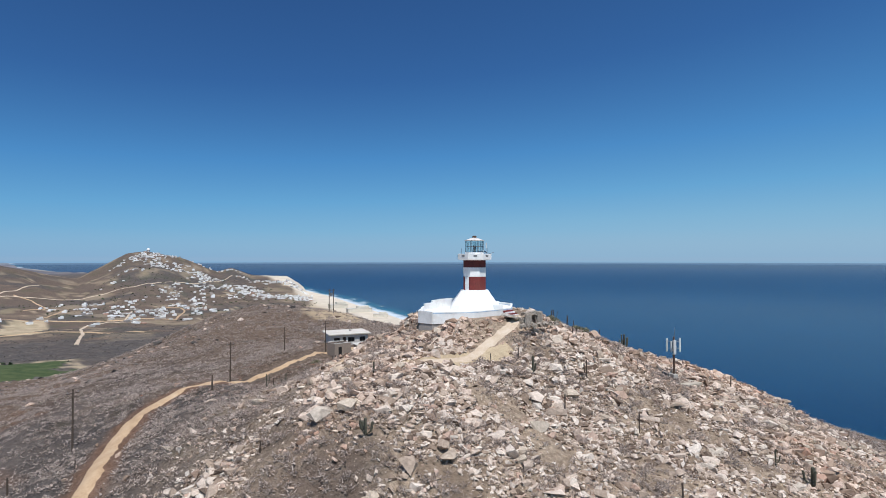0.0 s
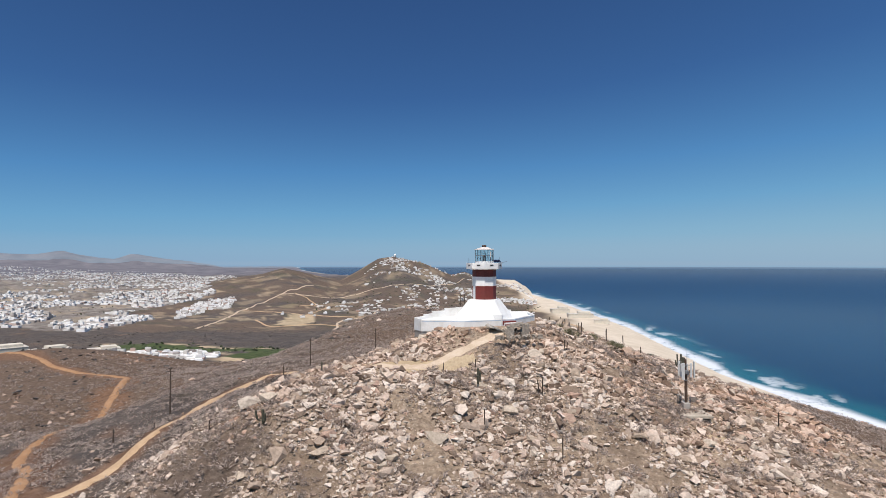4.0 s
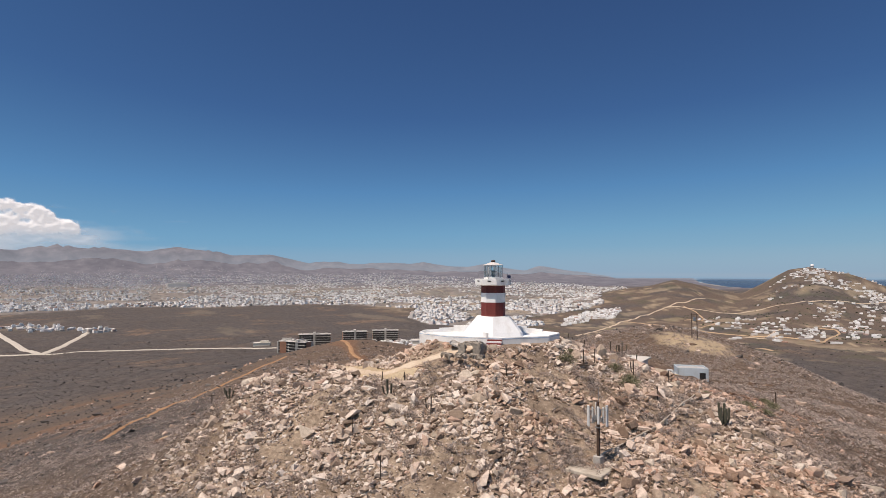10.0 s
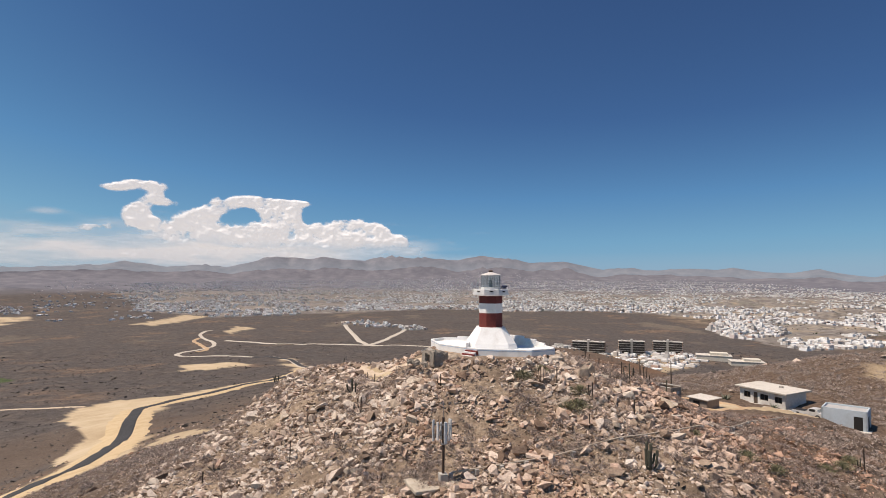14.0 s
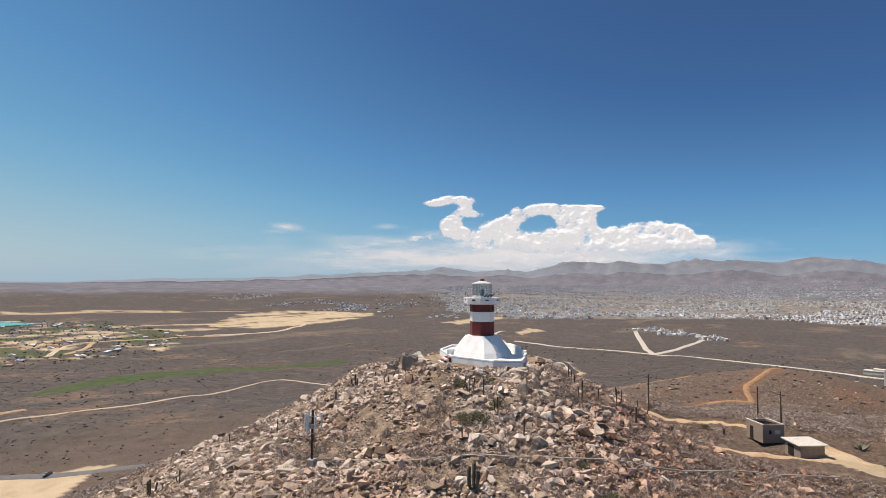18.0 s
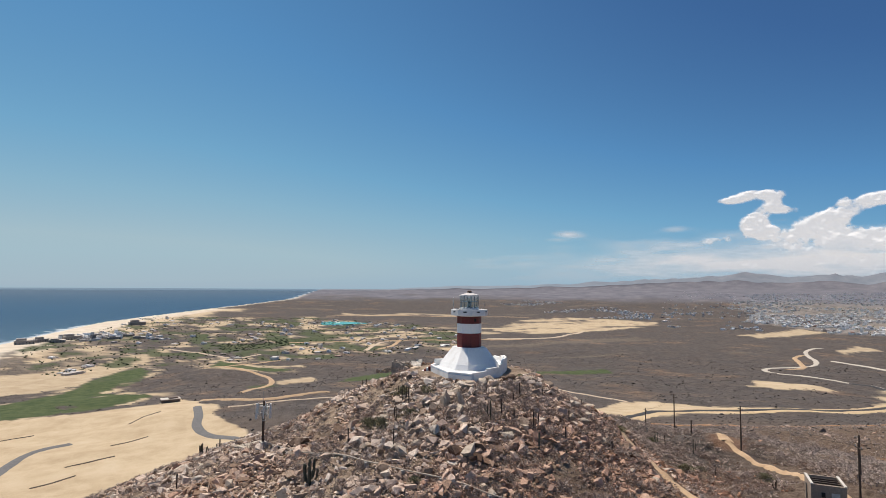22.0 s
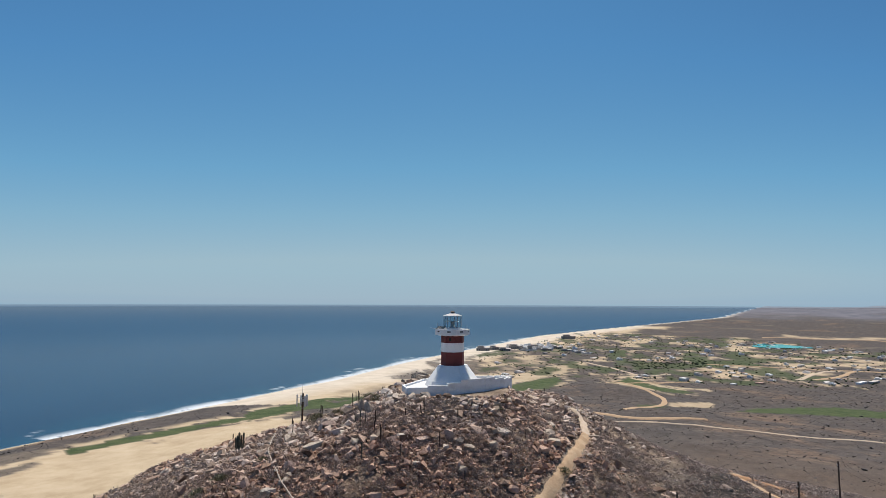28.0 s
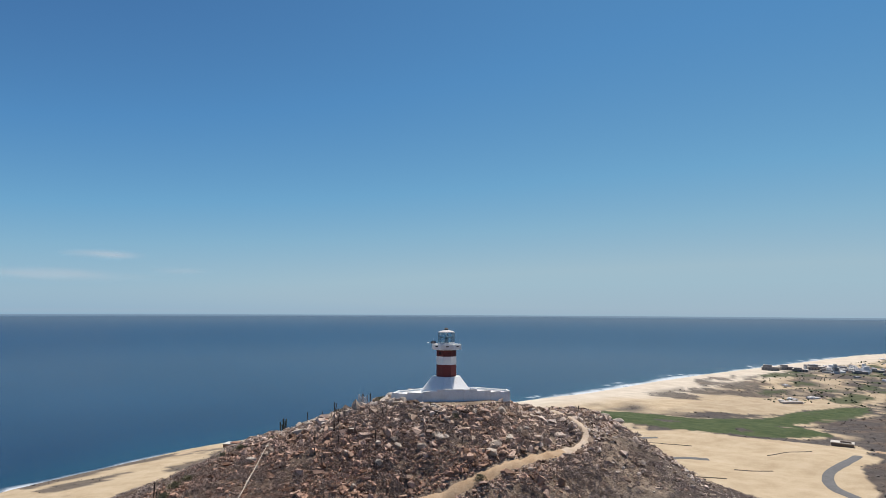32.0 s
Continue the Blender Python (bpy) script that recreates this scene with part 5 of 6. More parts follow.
def clear_of_paths(x, y, d=1.3):
    """Which places are off the trails, the terrace and the yard."""
    ok = (near_line(x, y, FOOT_TRAIL) > d) & (near_line(x, y, DIRT_ROAD) > d + 1.2)
    ok &= ~inside(x, y, [de(a * 1.06, b * 1.08, 0)[:2] for a, b in OUTLINE])
    ok &= ~((x > -32) & (x < -4) & (y > 28) & (y < 60))
    return ok & ~inside(x, y, [(-8, -20), (-3, -18), (2, -16), (4, -14), (3, -13), (-1, -14.5), (-6, -17)])


stones = [hull_mesh("stone_shape", 8 + k % 3, 40 + k, 0.6 + 0.1 * (k % 4), rock_mat) for k in range(16)]
shapes = [shape_arrays(m) for m in stones]
rg = np.random.RandomState(5)
n = 240000
ang, rad = rg.rand(n) * 2 * np.pi, 8 + 48 * rg.rand(n) ** 0.75
px, py = rad * np.cos(ang), rad * np.sin(ang)
clump = fbm(px / 5.0, py / 5.0, 3) + 0.5 * fbm(px / 1.6, py / 1.6, 2)
back = smooth(10, 30, py - 0.3 * px)
west = smooth(-16, -22, px) * smooth(-27, -17, py)        # beyond the trail the slope is brush
ok = (rg.rand(n) < (1 - 0.85 * west) * (0.03 + 0.97 * ROCKY[cell_of(px, py)]) * (0.75 + 1.7 * clump) * (1 - 0.4 * back)) & clear_of_paths(px, py, 0.85)
px, py, clump, back = px[ok][:58000], py[ok][:58000], clump[ok][:58000], back[ok][:58000]
n = len(px)
size = (0.10 + 0.30 * rg.rand(n) ** 1.9 + np.where(rg.rand(n) < 0.10 * (1 + 2 * clump), 0.62 * rg.rand(n) ** 1.4, 0)) * (1 - 0.25 * back)
pz = ground_of(px, py) + size * rg.uniform(0.0, 0.4, n)
table = np.stack([px, py, pz, size * rg.uniform(0.75, 1.6, n), size * rg.uniform(0.6, 1.2, n), size * rg.uniform(0.65, 1.35, n), rg.rand(n) * 6.28, rg.uniform(-1.4, 1.4, n)], 1)
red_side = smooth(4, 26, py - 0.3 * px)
big = np.where(size > 0.62)[0][:290]
singles = [(table[i], i % 9) for i in big]
rest = np.setdiff1d(np.arange(n), big)
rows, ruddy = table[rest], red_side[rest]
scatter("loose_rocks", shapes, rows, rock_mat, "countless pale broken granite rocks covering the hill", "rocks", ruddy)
boulders = [hull_mesh("boulder_shape", 12, 80 + k, 0.65, rock_single) for k in range(9)]
for row, k in singles:
    o = new("boulder", boulders[k])
    o.matrix_world = pose(row[0], row[1], row[2], math.degrees(row[7]), 0, math.degrees(row[6])) @ Matrix.Diagonal((row[3], row[4], row[5], 1))
    tagged(o, "pale angular granite boulder lying on the slope", "boulder", "boulders on the hill")
# fine gravel in the bare places between the rocks
pebbles = [shape_arrays(hull_mesh("pebble_shape", 6, 140 + k, 0.7, rock_mat)) for k in range(6)]
n = 60000
ang, rad = rg.rand(n) * 2 * np.pi, 8 + 44 * rg.rand(n) ** 0.7
gx_, gy_ = rad * np.cos(ang), rad * np.sin(ang)
ok = (rg.rand(n) < 0.05 + 0.95 * ROCKY[cell_of(gx_, gy_)]) & clear_of_paths(gx_, gy_, 0.9)
gx_, gy_ = gx_[ok][:28000], gy_[ok][:28000]
n = len(gx_)
grit = 0.045 + 0.11 * rg.rand(n) ** 1.6
scatter("gravel", pebbles, np.stack([gx_, gy_, ground_of(gx_, gy_) + 0.2 * grit, grit * 1.3, grit, grit, rg.rand(n) * 6.28, rg.uniform(-1, 1, n)], 1), rock_mat, "fine pale gravel between the rocks of the hill", "gravel", 0.9 * smooth(4, 26, gy_ - 0.3 * gx_))
# rubble pushed to the outer edge of the trail
edge = []
for (x0, y0), (x1, y1) in zip(FOOT_TRAIL[3:9], FOOT_TRAIL[4:10]):
    l = math.hypot(x1 - x0, y1 - y0)
    for k in range(int(l * 9)):
        u, side = rg.rand(), rg.uniform(0.9, 2.6) ** 1.1
        edge.append((x0 + (x1 - x0) * u + (y1 - y0) / l * side, y0 + (y1 - y0) * u - (x1 - x0) / l * side, rg.uniform(0.12, 0.42)))
edge = np.array(edge)
scatter("trail_rubble", shapes, np.stack([edge[:, 0], edge[:, 1], ground_of(edge[:, 0], edge[:, 1]) + 0.1 * edge[:, 2], edge[:, 2] * 1.3, edge[:, 2], edge[:, 2], rg.rand(len(edge)) * 6.28, rg.uniform(-0.8, 0.8, len(edge))], 1), rock_mat, "pale rubble along the outer edge of the trail", "rocks", 0.15 * np.ones(len(edge)))
# outstanding blocks
for x, y, s, lab in ((11.8, 19.6, 1.15, "large pale slanting boulder on the red slope"), (9.4, 10.6, 1.3, "jagged red rock outcrop below the lighthouse"), (11.2, 11.2, 1.15, "jagged red rock outcrop below the lighthouse"), (8.2, 11.8, 1.0, "jagged red rock outcrop below the lighthouse"), (-15.5, -30, 1.2, "large pale boulder at the edge of the rocky slope"), (-10.4, -6.6, 0.9, "bright pale boulder beside the trail"), (-13, -29.5, 1.0, "large pale boulder at the edge of the rocky slope"), (4.5, -27, 1.1, "large pale boulder among smaller rocks")):
    o = new("boulder", boulders[int(s * 10) % 9])
    tall = 1.9 if lab.startswith("jagged") else 1.0
    o.matrix_world = pose(x, y, ground(x, y) + 0.3 * s, 20 / tall, 10, 40 * s) @ Matrix.Diagonal((s * 1.3 / tall, s / tall ** 0.5, s * tall, 1))
    tagged(o, lab, "boulder", "boulders on the hill")

# boulders piled against the terrace
for k, (x, y, s) in enumerate(((-8.9, 1.2, 0.8), (-9.4, -2.2, 0.95), (-8.6, 3.6, 0.7), (-7.2, 6.4, 0.75), (-4.4, 8.2, 0.7), (-1.2, 9.2, 0.65), (2.2, 9.4, 0.75), (-10.2, 0.2, 0.7), (-9.8, -4.6, 0.7), (6.4, 7.8, 0.6), (-7.8, 7.6, 0.6), (-5.8, 9.4, 0.6))):
    o = new("boulder", boulders[(k * 4) % 9])
    o.matrix_world = pose(x, y, ground(x, y) + 0.15 * s, 25 * (k % 3), 10, 61 * k) @ Matrix.Diagonal((s * 1.15, s * 0.9, s, 1))
    tagged(o, "tan angular boulder piled below the terrace wall", "boulder", "boulders on the hill")

# ---- brush ----
brush_mat, t, p = nodes_of("dry_brush")
v = coords(t)
isl = t.nodes.new("ShaderNodeNewGeometry").outputs["Random Per Island"]
c = ramp(t, isl, ((0.0, (0.26, 0.207, 0.175)), (0.5, (0.37, 0.300, 0.258)), (1.0, (0.48, 0.400, 0.347))))
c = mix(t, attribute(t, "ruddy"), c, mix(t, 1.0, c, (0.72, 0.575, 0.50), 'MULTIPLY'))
link(t, c, p.inputs["Base Color"])
p.inputs["Roughness"].default_value = 0.95
p.inputs["Specular IOR Level"].default_value = 0.1
green_mat, t, p = nodes_of("green_brush")
isl = t.nodes.new("ShaderNodeNewGeometry").outputs["Random Per Island"]
link(t, ramp(t, isl, ((0.0, (0.12, 0.117, 0.063)), (0.5, (0.19, 0.18, 0.10)), (1.0, (0.28, 0.255, 0.16)))), p.inputs["Base Color"])
p.inputs["Roughness"].default_value = 0.9


def brush_mesh(name, n, seed, material, leaf=0.03, reach=0.4):
    """A twiggy bush: many slim twigs spread through a low dome, pointing up and out."""
    rg2 = random.Random(seed)
    vs, fs = [], []
    for _ in range(n):
        a, el, l = rg2.uniform(0, 2 * math.pi), rg2.uniform(0.1, 1.5), rg2.random() ** 0.6
        d = Vector((math.cos(a) * math.cos(el), math.sin(a) * math.cos(el), math.sin(el) * 0.8))
        q0 = d * 0.75 * l
        up = (d + Vector((rg2.gauss(0, 0.5), rg2.gauss(0, 0.5), rg2.gauss(0.3, 0.4)))).normalized()
        q2 = q0 + up * reach * rg2.uniform(0.6, 1.2)
        s = up.cross(Vector((rg2.gauss(0, 1), rg2.gauss(0, 1), rg2.gauss(0, 1)))).normalized() * leaf * rg2.uniform(0.6, 1.5)
        b = len(vs)
        vs += [q0 + s, q0 - s, q2]
        fs.append((b, b + 1, b + 2))
    me = bpy.data.meshes.new(name)
    me.from_pydata([tuple(q) for q in vs], [], fs)
    me.update()
    me.shade_flat()
    me.materials.append(material)
    return me


bushes = [brush_mesh("brush_shape", 100, 200 + k, brush_mat, 0.030, 0.32) for k in range(6)]
bshapes = [shape_arrays(m) for m in bushes]
rg = np.random.RandomState(9)
n = 60000
ang, rad = rg.rand(n) * 2 * np.pi, 9 + 95 * rg.rand(n) ** 0.8
px, py = rad * np.cos(ang), rad * np.sin(ang)
thick = fbm(px / 6 + 70, py / 6, 3)
back = smooth(0, 18, py - 0.3 * px)
ok = (rg.rand(n) < (1.0 - 0.15 * ROCKY[cell_of(px, py)] * (1 - 0.8 * back)) * (0.5 + 2.4 * thick + 0.25 * back)) & clear_of_paths(px, py, 1.5)
px, py, rad = px[ok][:21000], py[ok][:21000], rad[ok][:21000]
n = len(px)
size = rg.uniform(0.4, 1.0, n) * np.where(rg.rand(n) < 0.2, 1.3, 0.85)
table = np.stack([px, py, ground_of(px, py) - 0.05, size * 1.25, size * 1.25, size * 0.9, rg.rand(n) * 6.28, 0 * px], 1)
close = np.where(rad < 32)[0][:260]
near_b = [(table[i], i % 6) for i in close]
rows = table[np.setdiff1d(np.arange(n), close)]
low = [shape_arrays(brush_mesh("low_brush_shape", 34, 230 + k, brush_mat, 0.045, 0.34)) for k in range(5)]
far_off = np.hypot(rows[:, 0], rows[:, 1]) > 38
for spread, forms in ((rows[~far_off], bshapes), (rows[far_off], low)):
    scatter("dry_brush", forms, spread, brush_mat, "dense grey leafless desert brush over the slopes", "brush", 0.25 * smooth(6, 22, spread[:, 1] - 0.3 * spread[:, 0]) * smooth(50, 36, np.hypot(spread[:, 0], spread[:, 1])))
n = 9000
ang, rad = rg.uniform(0.5, 3.7, n), 9 + 38 * rg.rand(n) ** 0.75
px, py = rad * np.cos(ang), rad * np.sin(ang)
ok = clear_of_paths(px, py, 1.2) & (rg.rand(n) < 0.32 + 1.3 * fbm(px / 4 + 20, py / 4, 3))
px, py = px[ok], py[ok]
n = len(px)
size = rg.uniform(0.3, 0.75, n)
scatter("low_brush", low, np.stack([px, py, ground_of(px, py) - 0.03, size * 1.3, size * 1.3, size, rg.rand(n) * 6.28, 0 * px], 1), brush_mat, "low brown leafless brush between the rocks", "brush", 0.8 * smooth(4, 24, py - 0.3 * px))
tufts = [shape_arrays(brush_mesh("tuft_shape", 13, 260 + k, brush_mat, 0.075, 0.42)) for k in range(6)]
n = 90000
ang, rad = rg.rand(n) * 2 * np.pi, 16 + 130 * rg.rand(n) ** 0.85
px, py = rad * np.cos(ang), rad * np.sin(ang)
ok = clear_of_paths(px, py, 1.0) & (rg.rand(n) < (1 - 0.8 * ROCKY[cell_of(px, py)]) * (0.62 + 1.2 * fbm(px / 9 + 40, py / 9, 3))) & (near_line(px, py, ORANGE_TRAIL) > 1.6) & (near_line(px, py, SPUR_TRAIL) > 1.6) & (SAND[cell_of(px, py)] < 0.4)
px, py = px[ok][:36000], py[ok][:36000]
n = len(px)
size = rg.uniform(0.4, 0.95, n)
scatter("dry_tufts", tufts, np.stack([px, py, ground_of(px, py) - 0.04, size * 1.3, size * 1.3, size * 0.8, rg.rand(n) * 6.28, 0 * px], 1), brush_mat, "soft grey-brown leafless scrub clothing the slopes", "scrub", 0.12 * smooth(2, 16, py - 0.3 * px) * smooth(50, 36, np.hypot(px, py)))
for row, k in near_b:
    o = new("bush", bushes[k])
    o.matrix_world = pose(row[0], row[1], row[2], 0, 0, math.degrees(row[6])) @ Matrix.Diagonal((row[3], row[4], row[5], 1))
    tagged(o, "grey leafless desert bush between the rocks", "bush", "dry bushes on the hill")
gb = [brush_mesh("green_shape", 900, 300 + k, green_mat, 0.016, 0.2) for k in range(3)]
for k, (x, y, s) in enumerate(((11.5, 3.2, 2.0), (13.5, 9.3, 1.8), (17.5, 7.5, 2.0), (-3.2, 7.4, 0.9), (18, 33, 1.6), (14, 38, 1.5), (-24, 18, 1.3), (-28, 24, 1.5), (-14, 3.5, 1.1), (-16, 12, 1.3), (9.5, 5.5, 1.6), (-7.5, 6.9, 1.0), (26, 3.0, 0.9), (20.9, 23.8, 1.7), (22, 26, 1.4), (16.7, 35.5, 1.5), (-22, 17.3, 1.8), (18, 20.2, 1.0), (-30, 5, 1.4), (16.6, 8.6, 1.9))):
    o = new("shrub", gb[k % 3])
    o.matrix_world = pose(x, y, ground(x, y) - 0.05, 0, 0, 77 * k) @ Matrix.Diagonal((s, s, s * 0.85, 1))
    tagged(o, "olive green desert shrub with fine twigs", "shrub", "green shrubs on the hill")
# scrub of the plain
dot_mat, t, p = nodes_of("far_scrub")
isl = t.nodes.new("ShaderNodeNewGeometry").outputs["Random Per Island"]
link(t, ramp(t, isl, ((0.0, (0.064, 0.056, 0.050)), (0.6, (0.115, 0.100, 0.090)), (1.0, (0.175, 0.153, 0.136)))), p.inputs["Base Color"])
p.inputs["Roughness"].default_value = 1.0
clumps = [shape_arrays(hull_mesh("clump_shape", 7, 400 + k, 0.75, dot_mat)) for k in range(5)]
rg = np.random.RandomState(21)
n = 110000
ang, rad = rg.rand(n) * 2 * np.pi, 80 + 1150 * rg.rand(n) ** 0.75
px, py = rad * np.cos(ang), rad * np.sin(ang)
cell = cell_of(px, py)
ok = (SAND[cell] + GREEN[cell] < 0.3) & (coast(py) - px > 60) & (near_line(px, py, VALLEY_ROAD) > 12) & (near_line(px, py, ORANGE_TRAIL) > 3)
px, py, rad = px[ok][:42000], py[ok][:42000], rad[ok][:42000]
n = len(px)
size = rg.uniform(0.35, 0.9, n) * (1 + rad / 900) * np.where(rg.rand(n) < 0.06, 1.5, 0.75)
rows = np.stack([px, py, ground_of(px, py) + 0.2 * size, size, size, size * rg.uniform(0.6, 1.1, n), rg.rand(n) * 6.28, 0 * px], 1)
scatter("scrub", clumps, rows, dot_mat, "grey desert scrub dotting the plain below the hill", "scrub")

# ================= far buildings =================
brick_end = plain_mat("terracotta_wall", (0.30, 0.155, 0.10), 0.9, grain=0.5, amount=0.2)
slab_mat = plain_mat("floor_slab", (0.48, 0.45, 0.41), 0.9, grain=0.6, amount=0.15)
# near-black fill: the shade inside the open storeys, put into the colour
shade_mat = plain_mat("storey_shade", (0.06, 0.052, 0.048), 0.9, grain=0.5, amount=0.3)


def apartment(at, rz, length, depth, floors, label, warm=False):
    o = thing("apartment_building", at, label, "apartment building", "unfinished apartment blocks", rz)
    h = 3.7
    for k in range(floors + 1):
        part("floor_slab", box((length, depth, 0.45), (0, 0, k * h)), slab_mat, o)
    for k in range(floors):
        part("storey", box((length - 2.4, depth - 3.0, h - 0.45), (0, 0, k * h + h / 2)), shade_mat, o)
        n = int(length / 7)
        for j in range(n + 1):
            x = -length / 2 + 0.5 + j * (length - 1) / n
            part("column", box((0.9 if warm else 0.5, 0.6, h - 0.45), (x, -depth / 2 + 0.5, k * h + h / 2)), brick_end if warm and j % 2 else slab_mat, o)
    for s in (-1, 1):
        part("end_wall", box((0.6, depth * 0.55, floors * h), (s * (length / 2 - 0.2), 0, floors * h / 2)), brick_end, o, "terracotta end wall")
        part("pillar", box((0.9, 1.6, floors * h), (s * (length / 2 - 0.1), -depth / 2 + 1, floors * h / 2)), slab_mat, o)
    part("stair_core", box((3.4, depth * 0.8, floors * h + 3), (0, 0.4, (floors * h + 3) / 2)), slab_mat, o)
    for k in range(4):
        part("roof_unit", box((3.6, 2.6, 1.5), (-length * 0.36 + k * length * 0.24, 0.5, floors * h + 0.9)), slab_mat, o)
    return o


for x, y, l, f, a in ((-817, 186, 50, 6, 72), (-826, 255, 40, 6, 76), (-872, 327, 46, 6, 68), (-745, 128, 34, 5, 150), (-640, 122, 26, 5, 40), (-600, 150, 22, 3, 60)):
    apartment((x, y, ground(x, y) - 1.5), a + 180, l, 16, f, "unfinished concrete apartment block with terracotta end walls", x > -760)

hotel_wall = plain_mat("hotel_render", (0.30, 0.275, 0.255), 0.9, grain=0.3, amount=0.2)
cream = plain_mat("cream_plaster", (0.62, 0.57, 0.48), 0.9, grain=0.4, amount=0.1)


def low_block(at, rz, size, label, category="building", mat=None, stairs=2):
    o = thing("building", at, label, category, rz=rz)
    l, d, h = size
    part("wall", box((l, d, h), (0, 0, h / 2)), mat or cream, o)
    part("roof", box((l + 1, d + 1, 0.6), (0, 0, h + 0.2)), pale_concrete, o)
    part("upper_storey", box((l * 0.5, d * 0.7, h * 0.5), (-l * 0.15, 0, h * 1.25)), mat or cream, o)
    n = max(3, int(l / 6))
    for k in range(n):
        for r in range(max(1, int(h / 3.4))):
            part("window", box((1.8, 0.2, 1.5), (-l / 2 + (k + 0.5) * l / n, -d / 2 - 0.05, 1.8 + 3.3 * r)), dark, o)
    return o


for x, y, l, d, h, a in ((-757, 352, 46, 24, 8, 250), (-690, 366, 40, 22, 7, 255), (-640, 400, 34, 20, 6, 240), (-560, 330, 30, 18, 5, 240), (-900, 120, 26, 16, 6, 255)):
    low_block((x, y, ground(x, y) - 1), a, (l, d, h), "cream low commercial building with flat roofs")
for x, y, l, d, h, a in ((268, -1600, 40, 16, 10, 10), (240, -1640, 30, 14, 9, 40), (205, -1620, 34, 14, 7, 5), (180, -1680, 38, 16, 10, 25), (150, -1640, 30, 12, 6, -10), (118, -1690, 40, 14, 8, 5), (85, -1650, 30, 12, 6, 20), (60, -1720, 36, 14, 6, 0), (25, -1650, 30, 12, 5, -20), (30, -2150, 50, 20, 12, 15), (-15, -1580, 26, 12, 5, 30)):
    low_block((x, y, ground(x, y) - 1), a + 180, (l, d, h), "grey-brown beach hotel block with rows of windows", "hotel", hotel_wall)
for x, y, l, d, h, a in ((-215, 1330, 60, 26, 11, 200), (-150, 1230, 34, 18, 8, 190), (-300, 1500, 50, 24, 12, 210)):
    low_block((x, y, ground(x, y) - 1), a, (l, d, h), "cream beachfront hotel under construction", "hotel")
low_block((470, -226, ground(470, -226) - 0.5), 30, (17, 9, 3.2), "small reddish hut with a pale roof on the sea cliff", "hut", brick_end)
low_block((7, -537, ground(7, -537) - 0.4), 5, (16, 9, 3.4), "dark wooden hut on the sand bench", "hut", dusk_wall)
low_block((-3268, 78, ground(-3268, 78) - 1), 275, (110, 50, 18), "large white warehouse at the edge of town", "warehouse", dirty_white)
# domes on the headland summit
hd = Vector((-math.sin(radians(28.6)), math.cos(radians(28.6)), 0)) * 2640
dome_ob = thing("radar_station", (hd.x, hd.y, ground(hd.x, hd.y) - 1), "white radar dome and hut on the headland summit", "radar station")
bm = bmesh.new()
bmesh.ops.create_uvsphere(bm, u_segments=16, v_segments=10, radius=7, matrix=Matrix.Translation((0, 0, 9)))
part("dome", bm, white, dome_ob)
part("drum", prism(12, 5, 5, 0, 5), white, dome_ob)
part("hut", box((26, 12, 7), (45, -20, -6)), white, dome_ob)

# town
house_mat, t, p = nodes_of("town_houses")
isl = t.nodes.new("ShaderNodeNewGeometry").outputs["Random Per Island"]
link(t, ramp(t, isl, ((0.0, (0.22, 0.19, 0.17)), (0.12, (0.46, 0.42, 0.38)), (0.35, (0.66, 0.63, 0.59)), (0.6, (0.78, 0.77, 0.74)), (0.9, (0.84, 0.83, 0.82)), (0.94, (0.40, 0.24, 0.17)), (1.0, (0.3, 0.3, 0.3)))), p.inputs["Base Color"])
p.inputs["Roughness"].default_value = 0.9
cube_v = np.array([(x, y, z) for z in (0, 1) for y in (-0.5, 0.5) for x in (-0.5, 0.5)], float)
cube_f = np.array([(4, 5, 7), (4, 7, 6), (0, 1, 5), (0, 5, 4), (1, 3, 7), (1, 7, 5), (3, 2, 6), (3, 6, 7), (2, 0, 4), (2, 4, 6)])
lot = [(cube_v, cube_f)]
step_v = np.concatenate([cube_v, cube_v * (0.55, 0.6, 0.6) + (0.15, -0.1, 0.9)])
lot.append((step_v, np.concatenate([cube_f, cube_f + 8])))


